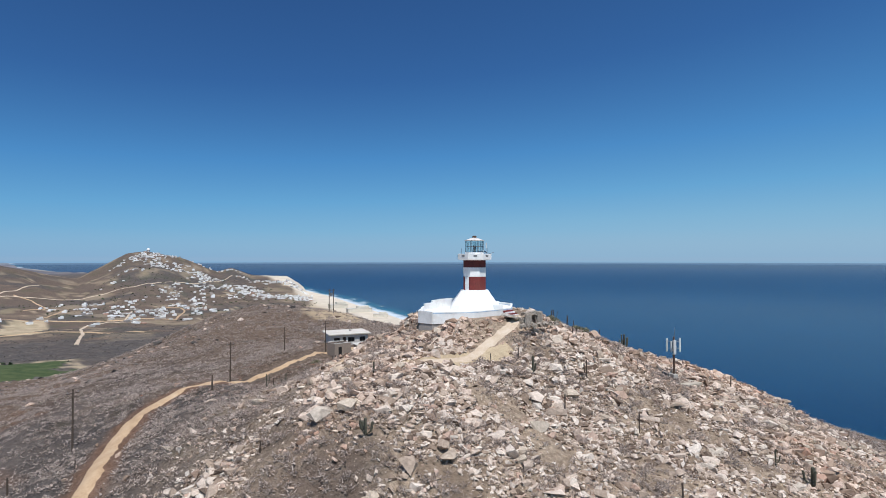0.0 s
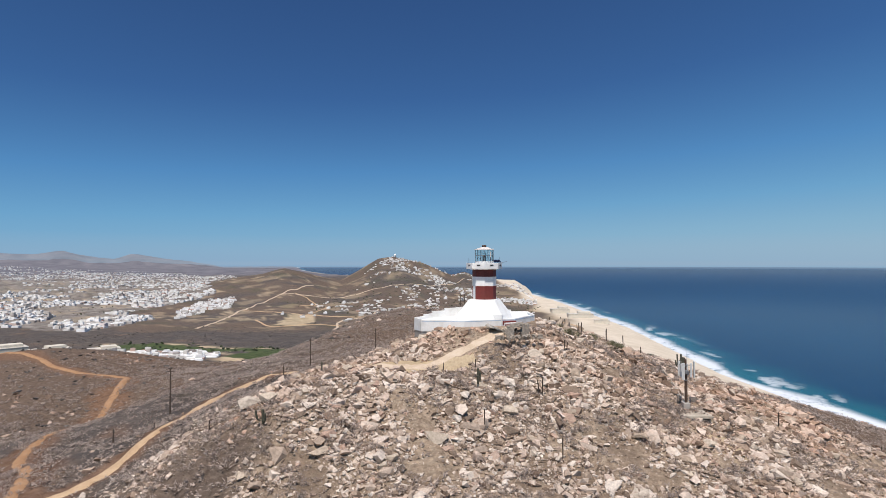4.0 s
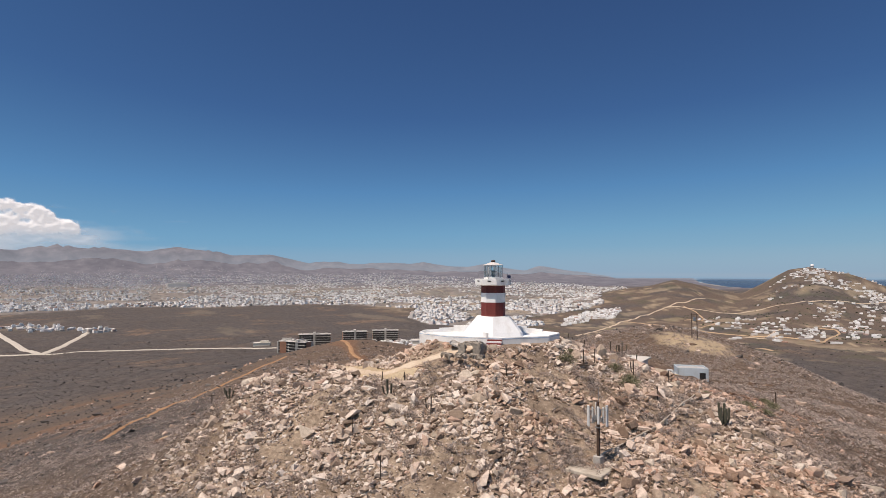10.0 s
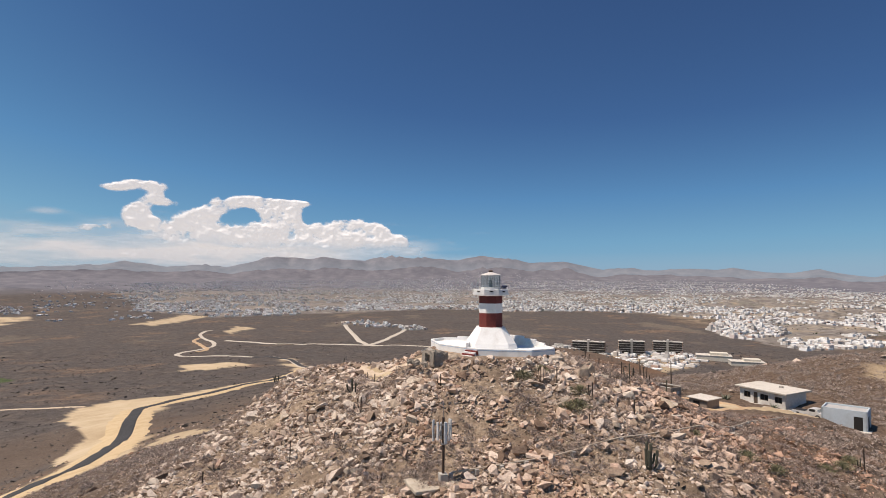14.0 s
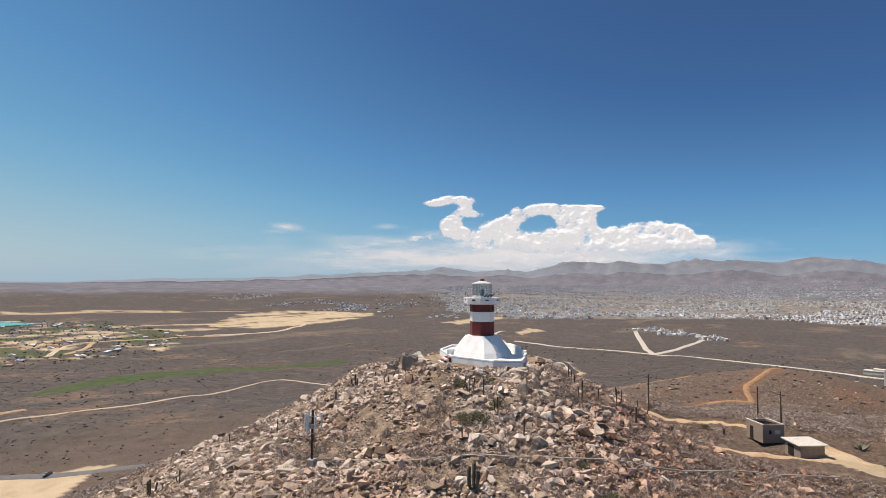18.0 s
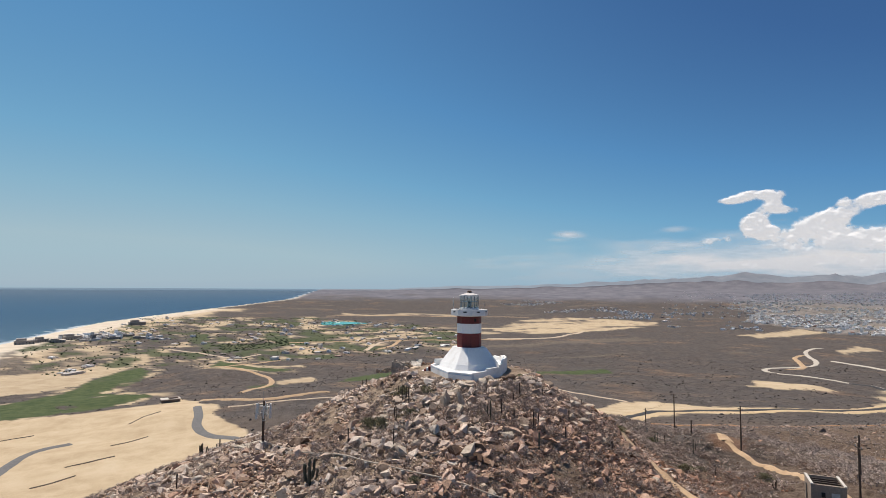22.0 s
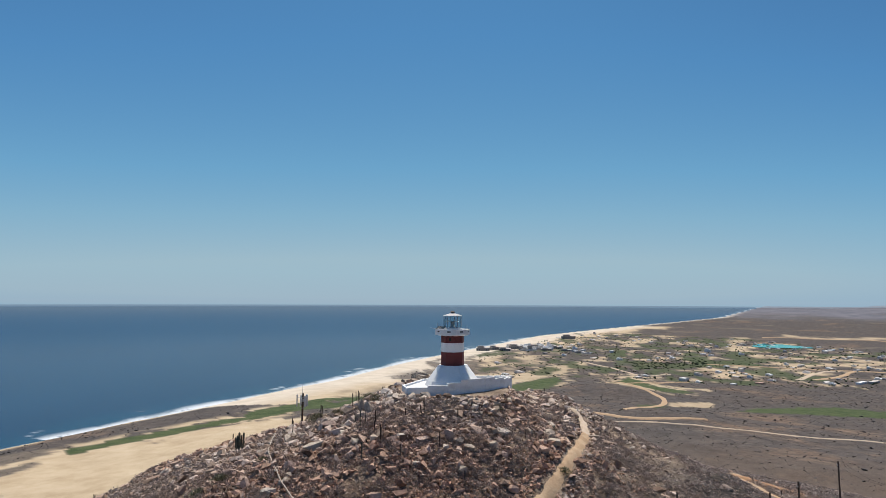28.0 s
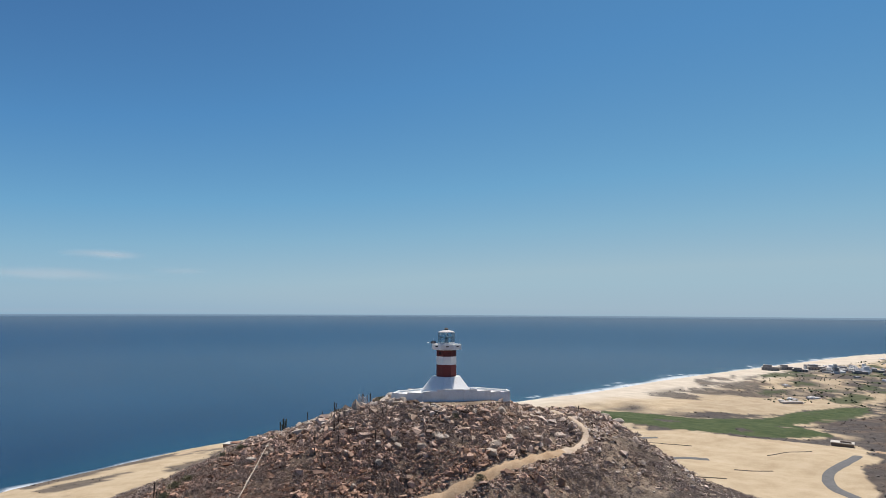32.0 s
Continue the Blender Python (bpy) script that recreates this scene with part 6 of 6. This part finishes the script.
def townscape(name, n, region, seed, size, label, heading=0.35, block=70.0, most=99999, tall=1.0):
    """Houses set in blocks between streets inside a region."""
    rg3 = np.random.RandomState(seed)
    xs_, ys_ = zip(*region)
    px_, py_ = rg3.uniform(min(xs_), max(xs_), n), rg3.uniform(min(ys_), max(ys_), n)
    d_ = np.hypot(px_, py_)
    f_ = d_ / stretched(d_)
    tx1, ty1 = px_ / f_, py_ / f_
    u_ = (tx1 * math.cos(heading) + ty1 * math.sin(heading)) / block
    w_ = (-tx1 * math.sin(heading) + ty1 * math.cos(heading)) / (block * 0.55)
    street = (np.abs(u_ - np.round(u_)) > 0.09) & (np.abs(w_ - np.round(w_)) > 0.12)
    wx_, wy_ = px_ + 160 * fbm(tx1 / 500, ty1 / 500, 3) * (n > 9000), py_ + 160 * fbm(tx1 / 500 + 9, ty1 / 500, 3) * (n > 9000)
    keep_ = inside(wx_, wy_, region) & street & (fbm(tx1 / 260, ty1 / 260, 3) > -0.13) & (GREEN[cell_of(px_, py_)] < 0.3)
    px_, py_, f_ = px_[keep_][:most], py_[keep_][:most], f_[keep_][:most]
    m = len(px_)
    s1 = size * f_ * rg3.uniform(0.7, 1.5, m) * np.where(rg3.rand(m) < 0.05, 2.2, 1)
    s2 = size * f_ * rg3.uniform(0.6, 1.1, m)
    sh = tall * f_ * rg3.uniform(3.2, 6.5, m) * np.where(rg3.rand(m) < 0.06, 1.9, 1)
    rows_ = np.stack([px_, py_, ground_of(px_, py_) - 0.8, s1, s2, sh, heading + rg3.normal(0, 0.05, m), 0 * px_], 1)
    return scatter(name, lot, rows_, house_mat, label, "houses")


townscape("town", 110000, CITY, 31, 12.5, "wide town of small pale flat-roofed houses on the plain", most=20000)
townscape("row_houses", 3000, [(-1116, 923), (-1181, 1158), (-1361, 1372), (-1428, 1332), (-1252, 1068)], 38, 10.0, "dense rows of white terraced houses at the town's edge", 0.8, 46.0, 700)
townscape("estate", 1500, [(-430, 260), (-370, 290), (-400, 350), (-577, 395), (-640, 380), (-560, 290)], 32, 7.5, "housing estate of small tiled houses in the valley", 0.7, 30.0, 420, 0.6)
townscape("town_fringe", 2600, [(-1650, -1368), (-1800, -1078), (-2171, -1300), (-3000, -1800), (-3300, -2500), (-2350, -1963)], 39, 12.0, "outer districts of the town, loose pale houses", 0.35, 90.0, 650, 0.8)
townscape("building_site", 700, SITE, 40, 8.0, "pale low buildings and stacked blocks of a building site", 0.9, 45.0, 190, 0.65)
townscape("settlement", 500, [(-1380, -130), (-1450, -260), (-1740, -440), (-1800, -330), (-1500, -120)], 33, 11.0, "small settlement beside the pale gravel road", 0.3, 60.0, 130)
townscape("headland_houses", 900, [(-1280, 2000), (-1240, 2250), (-1067, 2060), (-919, 2110), (-840, 2000), (-1150, 1930)], 34, 9.0, "scattered pale houses on the headland slopes", 0.5, 80.0, 120, 0.7)
townscape("headland_houses", 900, [(-821, 2025), (-747, 2400), (-520, 2150), (-420, 1700), (-560, 1750), (-700, 1850)], 44, 9.0, "scattered pale houses by the headland beach", 0.5, 80.0, 170, 0.7)
townscape("outlying_houses", 1400, [(-1699, -2098), (-2124, -2132), (-2073, -1760), (-1865, -1584), (-1679, -1814)], 35, 9.0, "distant pale housing blocks on the plain", 0.2, 60.0, 420, 0.6)
townscape("outlying_houses", 900, [(-1670, -2495), (-2004, -2654), (-2102, -2400), (-1877, -2363)], 45, 11.0, "distant pale housing blocks on the plain", 0.2, 60.0, 220, 0.6)
townscape("resort_villas", 1200, RESORT, 36, 11.0, "low resort villas and huts between fairways and sand", 0.9, 110.0, 170, 0.7)
townscape("hotel_cluster", 900, [(275, -1590), (60, -1630), (40, -1740), (150, -1760), (270, -1690)], 47, 13.0, "dense grey-brown beach hotel cluster", 0.3, 50.0, 80, 1.3)
townscape("hillside_town", 4200, [(-800, 1850), (-1150, 1900), (-1250, 2250), (-900, 2350), (-640, 2300), (-540, 2110), (-420, 1760), (-560, 1720)], 48, 7.0, "terraced houses crowding the headland slopes", 0.7, 40.0, 420, 0.8)
townscape("inland_houses", 2600, [(-430, 1240), (-700, 1150), (-1000, 1300), (-1150, 1800), (-800, 1850), (-550, 1700), (-330, 1450)], 49, 7.5, "scattered houses and yards inland of the beach", 0.4, 90.0, 220, 0.7)
townscape("seaside_houses", 1500, [(-900, 1050), (-700, 1000), (-450, 1230), (-330, 1400), (-600, 1450), (-850, 1300)], 37, 9.0, "scattered houses among scrub near the coast", 0.9, 80.0, 60, 0.8)

# trees of the town and the resort
tree_mat, t, p = nodes_of("far_trees")
isl = t.nodes.new("ShaderNodeNewGeometry").outputs["Random Per Island"]
link(t, ramp(t, isl, ((0.0, (0.022, 0.034, 0.016)), (1.0, (0.06, 0.075, 0.034)))), p.inputs["Base Color"])
p.inputs["Roughness"].default_value = 1.0


def far_trees(name, region, n, seed, label):
    rg3 = np.random.RandomState(seed)
    xs_, ys_ = zip(*region)
    px_, py_ = rg3.uniform(min(xs_), max(xs_), n), rg3.uniform(min(ys_), max(ys_), n)
    k_ = inside(px_, py_, region)
    px_, py_ = px_[k_], py_[k_]
    d_ = np.hypot(px_, py_)
    s_ = d_ / stretched(d_) * rg3.uniform(1.3, 3.4, len(px_))
    rows_ = np.stack([px_, py_, ground_of(px_, py_) + 0.5 * s_, s_, s_, s_ * 0.9, rg3.rand(len(px_)) * 6.28, 0 * px_], 1)
    scatter(name, clumps, rows_, tree_mat, label, "trees")


far_trees("town_trees", CITY, 7000, 41, "dark green trees between the houses of the town")
far_trees("resort_trees", RESORT, 3600, 42, "dark green palms and trees of the resort")
far_trees("resort_grove", [(-135, -1388), (-225, -1485), (-314, -1431), (-287, -1289), (-127, -1200)], 420, 46, "dense dark trees along the resort fairway")
far_trees("headland_trees", [(-330, 1200), (-700, 1100), (-1100, 1300), (-1200, 2000), (-700, 2100), (-400, 1700)], 1100, 50, "dark green trees between headland houses")
far_trees("fairway_trees", [(-200, 620), (-230, 860), (-150, 900), (-130, 700), (-150, 560)], 160, 51, "dark green shrubs along the coastal fairway")
far_trees("valley_trees", [(-760, 440), (-560, 420), (-400, 400), (-420, 470), (-600, 520), (-740, 510)], 120, 43, "dark trees along the valley fairway")

# turquoise pond
pond_mat, t, p = nodes_of("pond_water")
p.inputs["Base Color"].default_value = (0.03, 0.40, 0.35, 1)
p.inputs["Roughness"].default_value = 0.2
pond_v = [(-645 + 75 * (1 + 0.3 * math.sin(3 * a)) * math.cos(a), -1990 + 105 * (1 + 0.25 * math.cos(2 * a)) * math.sin(a)) for a in [k * math.pi / 20 for k in range(40)]]
pz_ = max(ground(x, y) for x, y in pond_v) + 0.6
tagged(mesh_object("pond", [(x, y, pz_) for x, y in pond_v] + [(-645, -1990, pz_)], [(k, (k + 1) % 40, 40) for k in range(40)], pond_mat), "bright turquoise man-made lagoon in the resort", "pond", kind="structure")

# heaps, survey lines and posts on the sand bench
heap_mat = plain_mat("dark_earth_heap", (0.085, 0.066, 0.05), 0.95, grain=0.8, amount=0.3)
for k, (x, y, s) in enumerate(((175, -440, 5), (197, -412, 4), (193, -428, 4.5), (205, -438, 2.5), (160, -462, 3), (183, -400, 2))):
    o = new("earth_heap", hull_mesh("earth_heap", 24, 500 + k, 0.35, heap_mat))
    o.matrix_world = pose(x, y, ground(x, y) + 0.2, 0, 0, 50 * k) @ Matrix.Diagonal((s * 1.6, s, s, 1))
    tagged(o, "dark earth heap on the graded sand bench", "earth heap", "earth heaps on the bench")
for k, (x, y, a, l) in enumerate(((60, -330, 20, 26), (40, -370, 25, 24), (75, -300, 30, 22), (150, -300, 80, 60), (120, -430, 10, 40), (30, -440, 60, 45))):
    ca, sa = math.cos(radians(a)), math.sin(radians(a))
    strip("trench", [(x - l / 2 * ca, y - l / 2 * sa), (x, y + 0.4), (x + l / 2 * ca, y + l / 2 * sa)], 1.3, heap_mat, 0.4, 3, "narrow dark trench scraped in the sand", "trench")
# minor tracks on the far land
TRACKS = ((((-890, 774), (-964, 911), (-1091, 1113), (-1222, 1372), (-1308, 1731)), 6), (((-1226, 1520), (-1146, 1481), (-1007, 1336), (-1007, 1258)), 5), (((-1082, 1114), (-914, 1114), (-737, 1096), (-596, 1162)), 5), (((-504, 686), (-600, 850), (-692, 993), (-697, 1082), (-662, 1074), (-772, 1306)), 5),
          (((-596, 1162), (-661, 1347), (-726, 1388)), 5), (((-857, 1062), (-928, 1292)), 4), (((-1250, 1480), (-1050, 1650), (-900, 1900), (-840, 2150)), 5), (((-150, 700), (-190, 900), (-170, 1050), (-230, 1200)), 6), (((-60, -560), (-120, -700), (-60, -900), (-200, -1000)), 7), (((-412, -1122), (-506, -1263), (-539, -1266)), 10),
          (((-442, -1128), (-500, -1179), (-584, -1305)), 10), (((-900, -1200), (-600, -1300), (-300, -1350)), 9), (((-1239, -1322), (-1000, -1200), (-820, -1250)), 12), (((-935, -498), (-1029, -522), (-1177, -622), (-1252, -646)), 9), (((-700, -2350), (-1000, -2250), (-1300, -2050), (-1500, -1950)), 12), (((-30, -1324), (-98, -1191), (-128, -1106), (-190, -1137)), 7), (((-19, -514), (-42, -456), (-70, -435), (-121, -449)), 5), (((-480, 820), (-620, 900), (-760, 860), (-900, 960)), 6))
for k, (ln, w) in enumerate(TRACKS):
    strip("track", list(ln), w, dirt if k % 3 else path_mat, 1.0, 10, "pale unpaved track across the dry land", "track", ragged=0.3)

# rocks on the outer ridges
rg = np.random.RandomState(51)
n = 9000
ang, rad = rg.rand(n) * 2 * np.pi, 55 + 190 * rg.rand(n)
px, py = rad * np.cos(ang), rad * np.sin(ang)
ok = (fbm(px / 22 + 30, py / 22, 3) > 0.16) & (coast(py) - px > 150) & (near_line(px, py, DIRT_ROAD) > 3) & (near_line(px, py, ORANGE_TRAIL) > 3)
px, py = px[ok][:1600], py[ok][:1600]
n = len(px)
size = 0.25 + 0.7 * rg.rand(n) ** 2
scatter("ridge_rocks", shapes, np.stack([px, py, ground_of(px, py) + 0.1 * size, size * 1.3, size, size, rg.rand(n) * 6.28, rg.uniform(-0.5, 0.5, n)], 1), rock_mat, "pale rocks strewn over the outer ridges", "rocks", 0.3 * np.ones(n))

# agave by the house
agave_mat = plain_mat("agave_leaf", (0.14, 0.155, 0.11), 0.8, grain=4, amount=0.2)
for k, (x, y, s) in enumerate(((-27.5, 43.5, 1.3), (-14.5, 45.2, 0.9))):
    o = thing("agave", (x, y, ground(x, y) - 0.1), "grey-green agave rosette near the house", "agave", "agaves by the house")
    for j in range(14):
        a, el = j * 2.4, 0.35 + 0.08 * (j % 7)
        d = Vector((math.cos(a) * math.cos(el), math.sin(a) * math.cos(el), math.sin(el)))
        side = Vector((-math.sin(a), math.cos(a), 0)) * 0.11 * s
        bm = bmesh.new()
        vv = [bm.verts.new(q) for q in (side * 0.6, -side * 0.6, d * 0.55 * s - side, d * 0.55 * s + side, d * 1.2 * s, d * 0.5 * s - Vector((0, 0, 0.07 * s)))]
        bm.faces.new((vv[0], vv[1], vv[2], vv[3]))
        bm.faces.new((vv[3], vv[2], vv[4]))
        bm.faces.new((vv[5], vv[2], vv[1]))
        bm.faces.new((vv[5], vv[0], vv[3]))
        bm.faces.new((vv[5], vv[3], vv[4]))
        bm.faces.new((vv[5], vv[4], vv[2]))
        part("leaf", bm, agave_mat, o)

# ================= clouds =================
cloud_mat, t, p = nodes_of("cloud")
p.inputs["Base Color"].default_value = (0.58, 0.58, 0.58, 1)
p.inputs["Roughness"].default_value = 1.0
p.inputs["Specular IOR Level"].default_value = 0.0
# self-glow stands in for sunlight scattered through the cloud
p.inputs["Emission Color"].default_value = (0.98, 0.97, 0.95, 1)
p.inputs["Emission Strength"].default_value = 0.55
link(t, attribute(t, "cover"), p.inputs["Alpha"])


def cloud_bank(name, yaw0, yaw1, el1, puffs, holes, label, cols, rows_n, veil=()):
    """Billowing cloud far behind the mountains: a relief that swells towards the land."""
    yaw_, el_ = np.meshgrid(np.linspace(yaw0, yaw1, cols), np.linspace(0.2, el1, rows_n), indexing='ij')
    rough = 0.8 * fbm(yaw_ / 1.3, el_ / 1.0, 6) + 0.5 * (0.22 - np.abs(fbm(yaw_ / 0.8 + 9, el_ / 0.7, 5)))
    mass = np.zeros(yaw_.shape)
    for y0, e0, ry, re, k in puffs:
        mass += k * np.exp(-1.9 * (((yaw_ - y0) / ry) ** 2 + ((el_ - e0) / re) ** 2))
    dens = np.minimum(mass, 0.95) - 0.42 + 0.85 * rough * np.clip(2 * mass, 0.2, 1)
    for y0, e0, ry, re in holes:
        dens = dens - 1.0 * np.clip(1 - np.sqrt(((yaw_ - y0) / ry) ** 2 + ((el_ - e0) / re) ** 2), 0, 1)
    cover = 0.95 * smooth(-0.04, 0.34, dens) * (0.35 + 0.65 * smooth(2.0, 4.2, el_ + 0.8 * fbm(yaw_ / 2.5, el_ / 2.5, 3)))        # the base melts into the haze
    for y0, e0, ry, re, k in veil:
        cover = np.maximum(cover, k * np.clip(1.15 - np.sqrt(((yaw_ - y0) / ry) ** 2 + ((el_ - e0) / re) ** 2) + 0.5 * fbm(yaw_ / 4, el_ / 0.7, 4), 0, 1) ** 1.5)
    swell = 70 * np.clip(dens, 0, 0.8) ** 0.8 + 30 * (0.3 - np.abs(fbm(yaw_ / 0.9, el_ / 0.8, 3))) * cover
    dist = 4880 - 0.45 * swell
    a = np.radians(yaw_)
    up = EYE + np.tan(np.radians(el_)) * 4880
    ob = grid_object(name, -np.sin(a) * dist, np.cos(a) * dist, up, cloud_mat, False)
    vertex_mask(ob, "cover", cover)
    ob.visible_shadow = False
    return tagged(ob, label, "cloud", kind="structure")


cloud_bank("backdrop", 86, 150, 10.0,
           ((121.4, 8.42, 2.60, 0.61, 1), (123.7, 8.06, 1.99, 0.42, 1), (120.3, 7.65, 1.15, 0.99, 1), (119.5, 6.98, 1.38, 0.54, 0.9), (121.7, 6.46, 1.22, 0.99, 1), (122.1, 5.76, 1.38, 0.92, 1), (121.1, 5.09, 1.84, 0.84, 1), (124.6, 4.54, 4.59, 0.76, 0.6), (117.2, 5.52, 2.29, 1.30, 1), (115.7, 6.19, 1.68, 1.15, 1), (113.2, 7.27, 2.45, 0.84, 1), (110.6, 7.59, 3.67, 0.61, 1), (107.7, 7.48, 2.14, 0.34, 1), (110.3, 6.37, 1.84, 1.15, 1),
            (108.6, 5.73, 1.53, 1.30, 1), (107.7, 6.08, 0.76, 1.07, 1), (114.3, 4.16, 4.74, 1.53, 1), (110.7, 4.20, 4.74, 1.53, 1), (117.8, 4.34, 3.21, 1.30, 1), (106.5, 4.92, 1.99, 1.07, 1), (104.5, 4.45, 1.53, 1.22, 1), (103.4, 5.09, 1.38, 0.99, 1), (101.4, 5.31, 2.14, 1.15, 1), (99.7, 5.07, 1.68, 1.07, 1), (98.8, 4.31, 1.38, 1.07, 1), (96.9, 3.96, 0.84, 0.76, 1), (102.6, 3.99, 5.51, 1.30, 1), (109.0, 3.39, 17.59, 1.07, 0.7), (108.4, 6.85, 1.7, 0.8, 1), (114.9, 6.75, 1.5, 0.8, 1), (110.2, 7.1, 1.6, 0.6, 0.8)),
           ((112.4, 6.17, 1.35, 0.82), (119.6, 5.99, 0.82, 0.41)), "white cumulus cloud bank over the mountains", 620, 130,
           ((117, 2.4, 27, 3.0, 0.95), (107, 2.8, 17, 2.4, 0.8), (128.5, 5.6, 1.4, 0.35, 0.35), (138.7, 5.3, 2.0, 0.5, 0.9), (139.6, 4.8, 1.6, 0.3, 0.4), (127, 3.6, 9, 0.8, 0.4)))
cloud_bank("backdrop", 232, 270, 7.0, (), (), "thin white cloud wisps over the sea", 200, 60, ((252.6, 4.9, 3.0, 0.45, 0.4), (258, 3.0, 9, 0.6, 0.28), (246, 3.7, 3, 0.4, 0.15)))

# pale marine haze along the horizon, put in as a self-glowing translucent ring
haze_mat, t, p = nodes_of("glowing_haze")
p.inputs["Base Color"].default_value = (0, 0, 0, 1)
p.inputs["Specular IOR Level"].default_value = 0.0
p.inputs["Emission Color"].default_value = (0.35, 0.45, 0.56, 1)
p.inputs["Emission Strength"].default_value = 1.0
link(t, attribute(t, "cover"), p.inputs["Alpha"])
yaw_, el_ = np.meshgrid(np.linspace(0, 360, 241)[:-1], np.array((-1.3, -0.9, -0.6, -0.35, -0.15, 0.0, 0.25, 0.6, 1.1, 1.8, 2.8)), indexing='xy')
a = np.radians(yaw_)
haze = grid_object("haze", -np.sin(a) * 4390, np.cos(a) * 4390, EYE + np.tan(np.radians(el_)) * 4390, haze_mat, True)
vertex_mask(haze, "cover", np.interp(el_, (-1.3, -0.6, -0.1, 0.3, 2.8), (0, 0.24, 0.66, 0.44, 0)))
tagged(haze, "thin glowing ring standing for pale marine haze along the horizon", "haze", kind="structure")
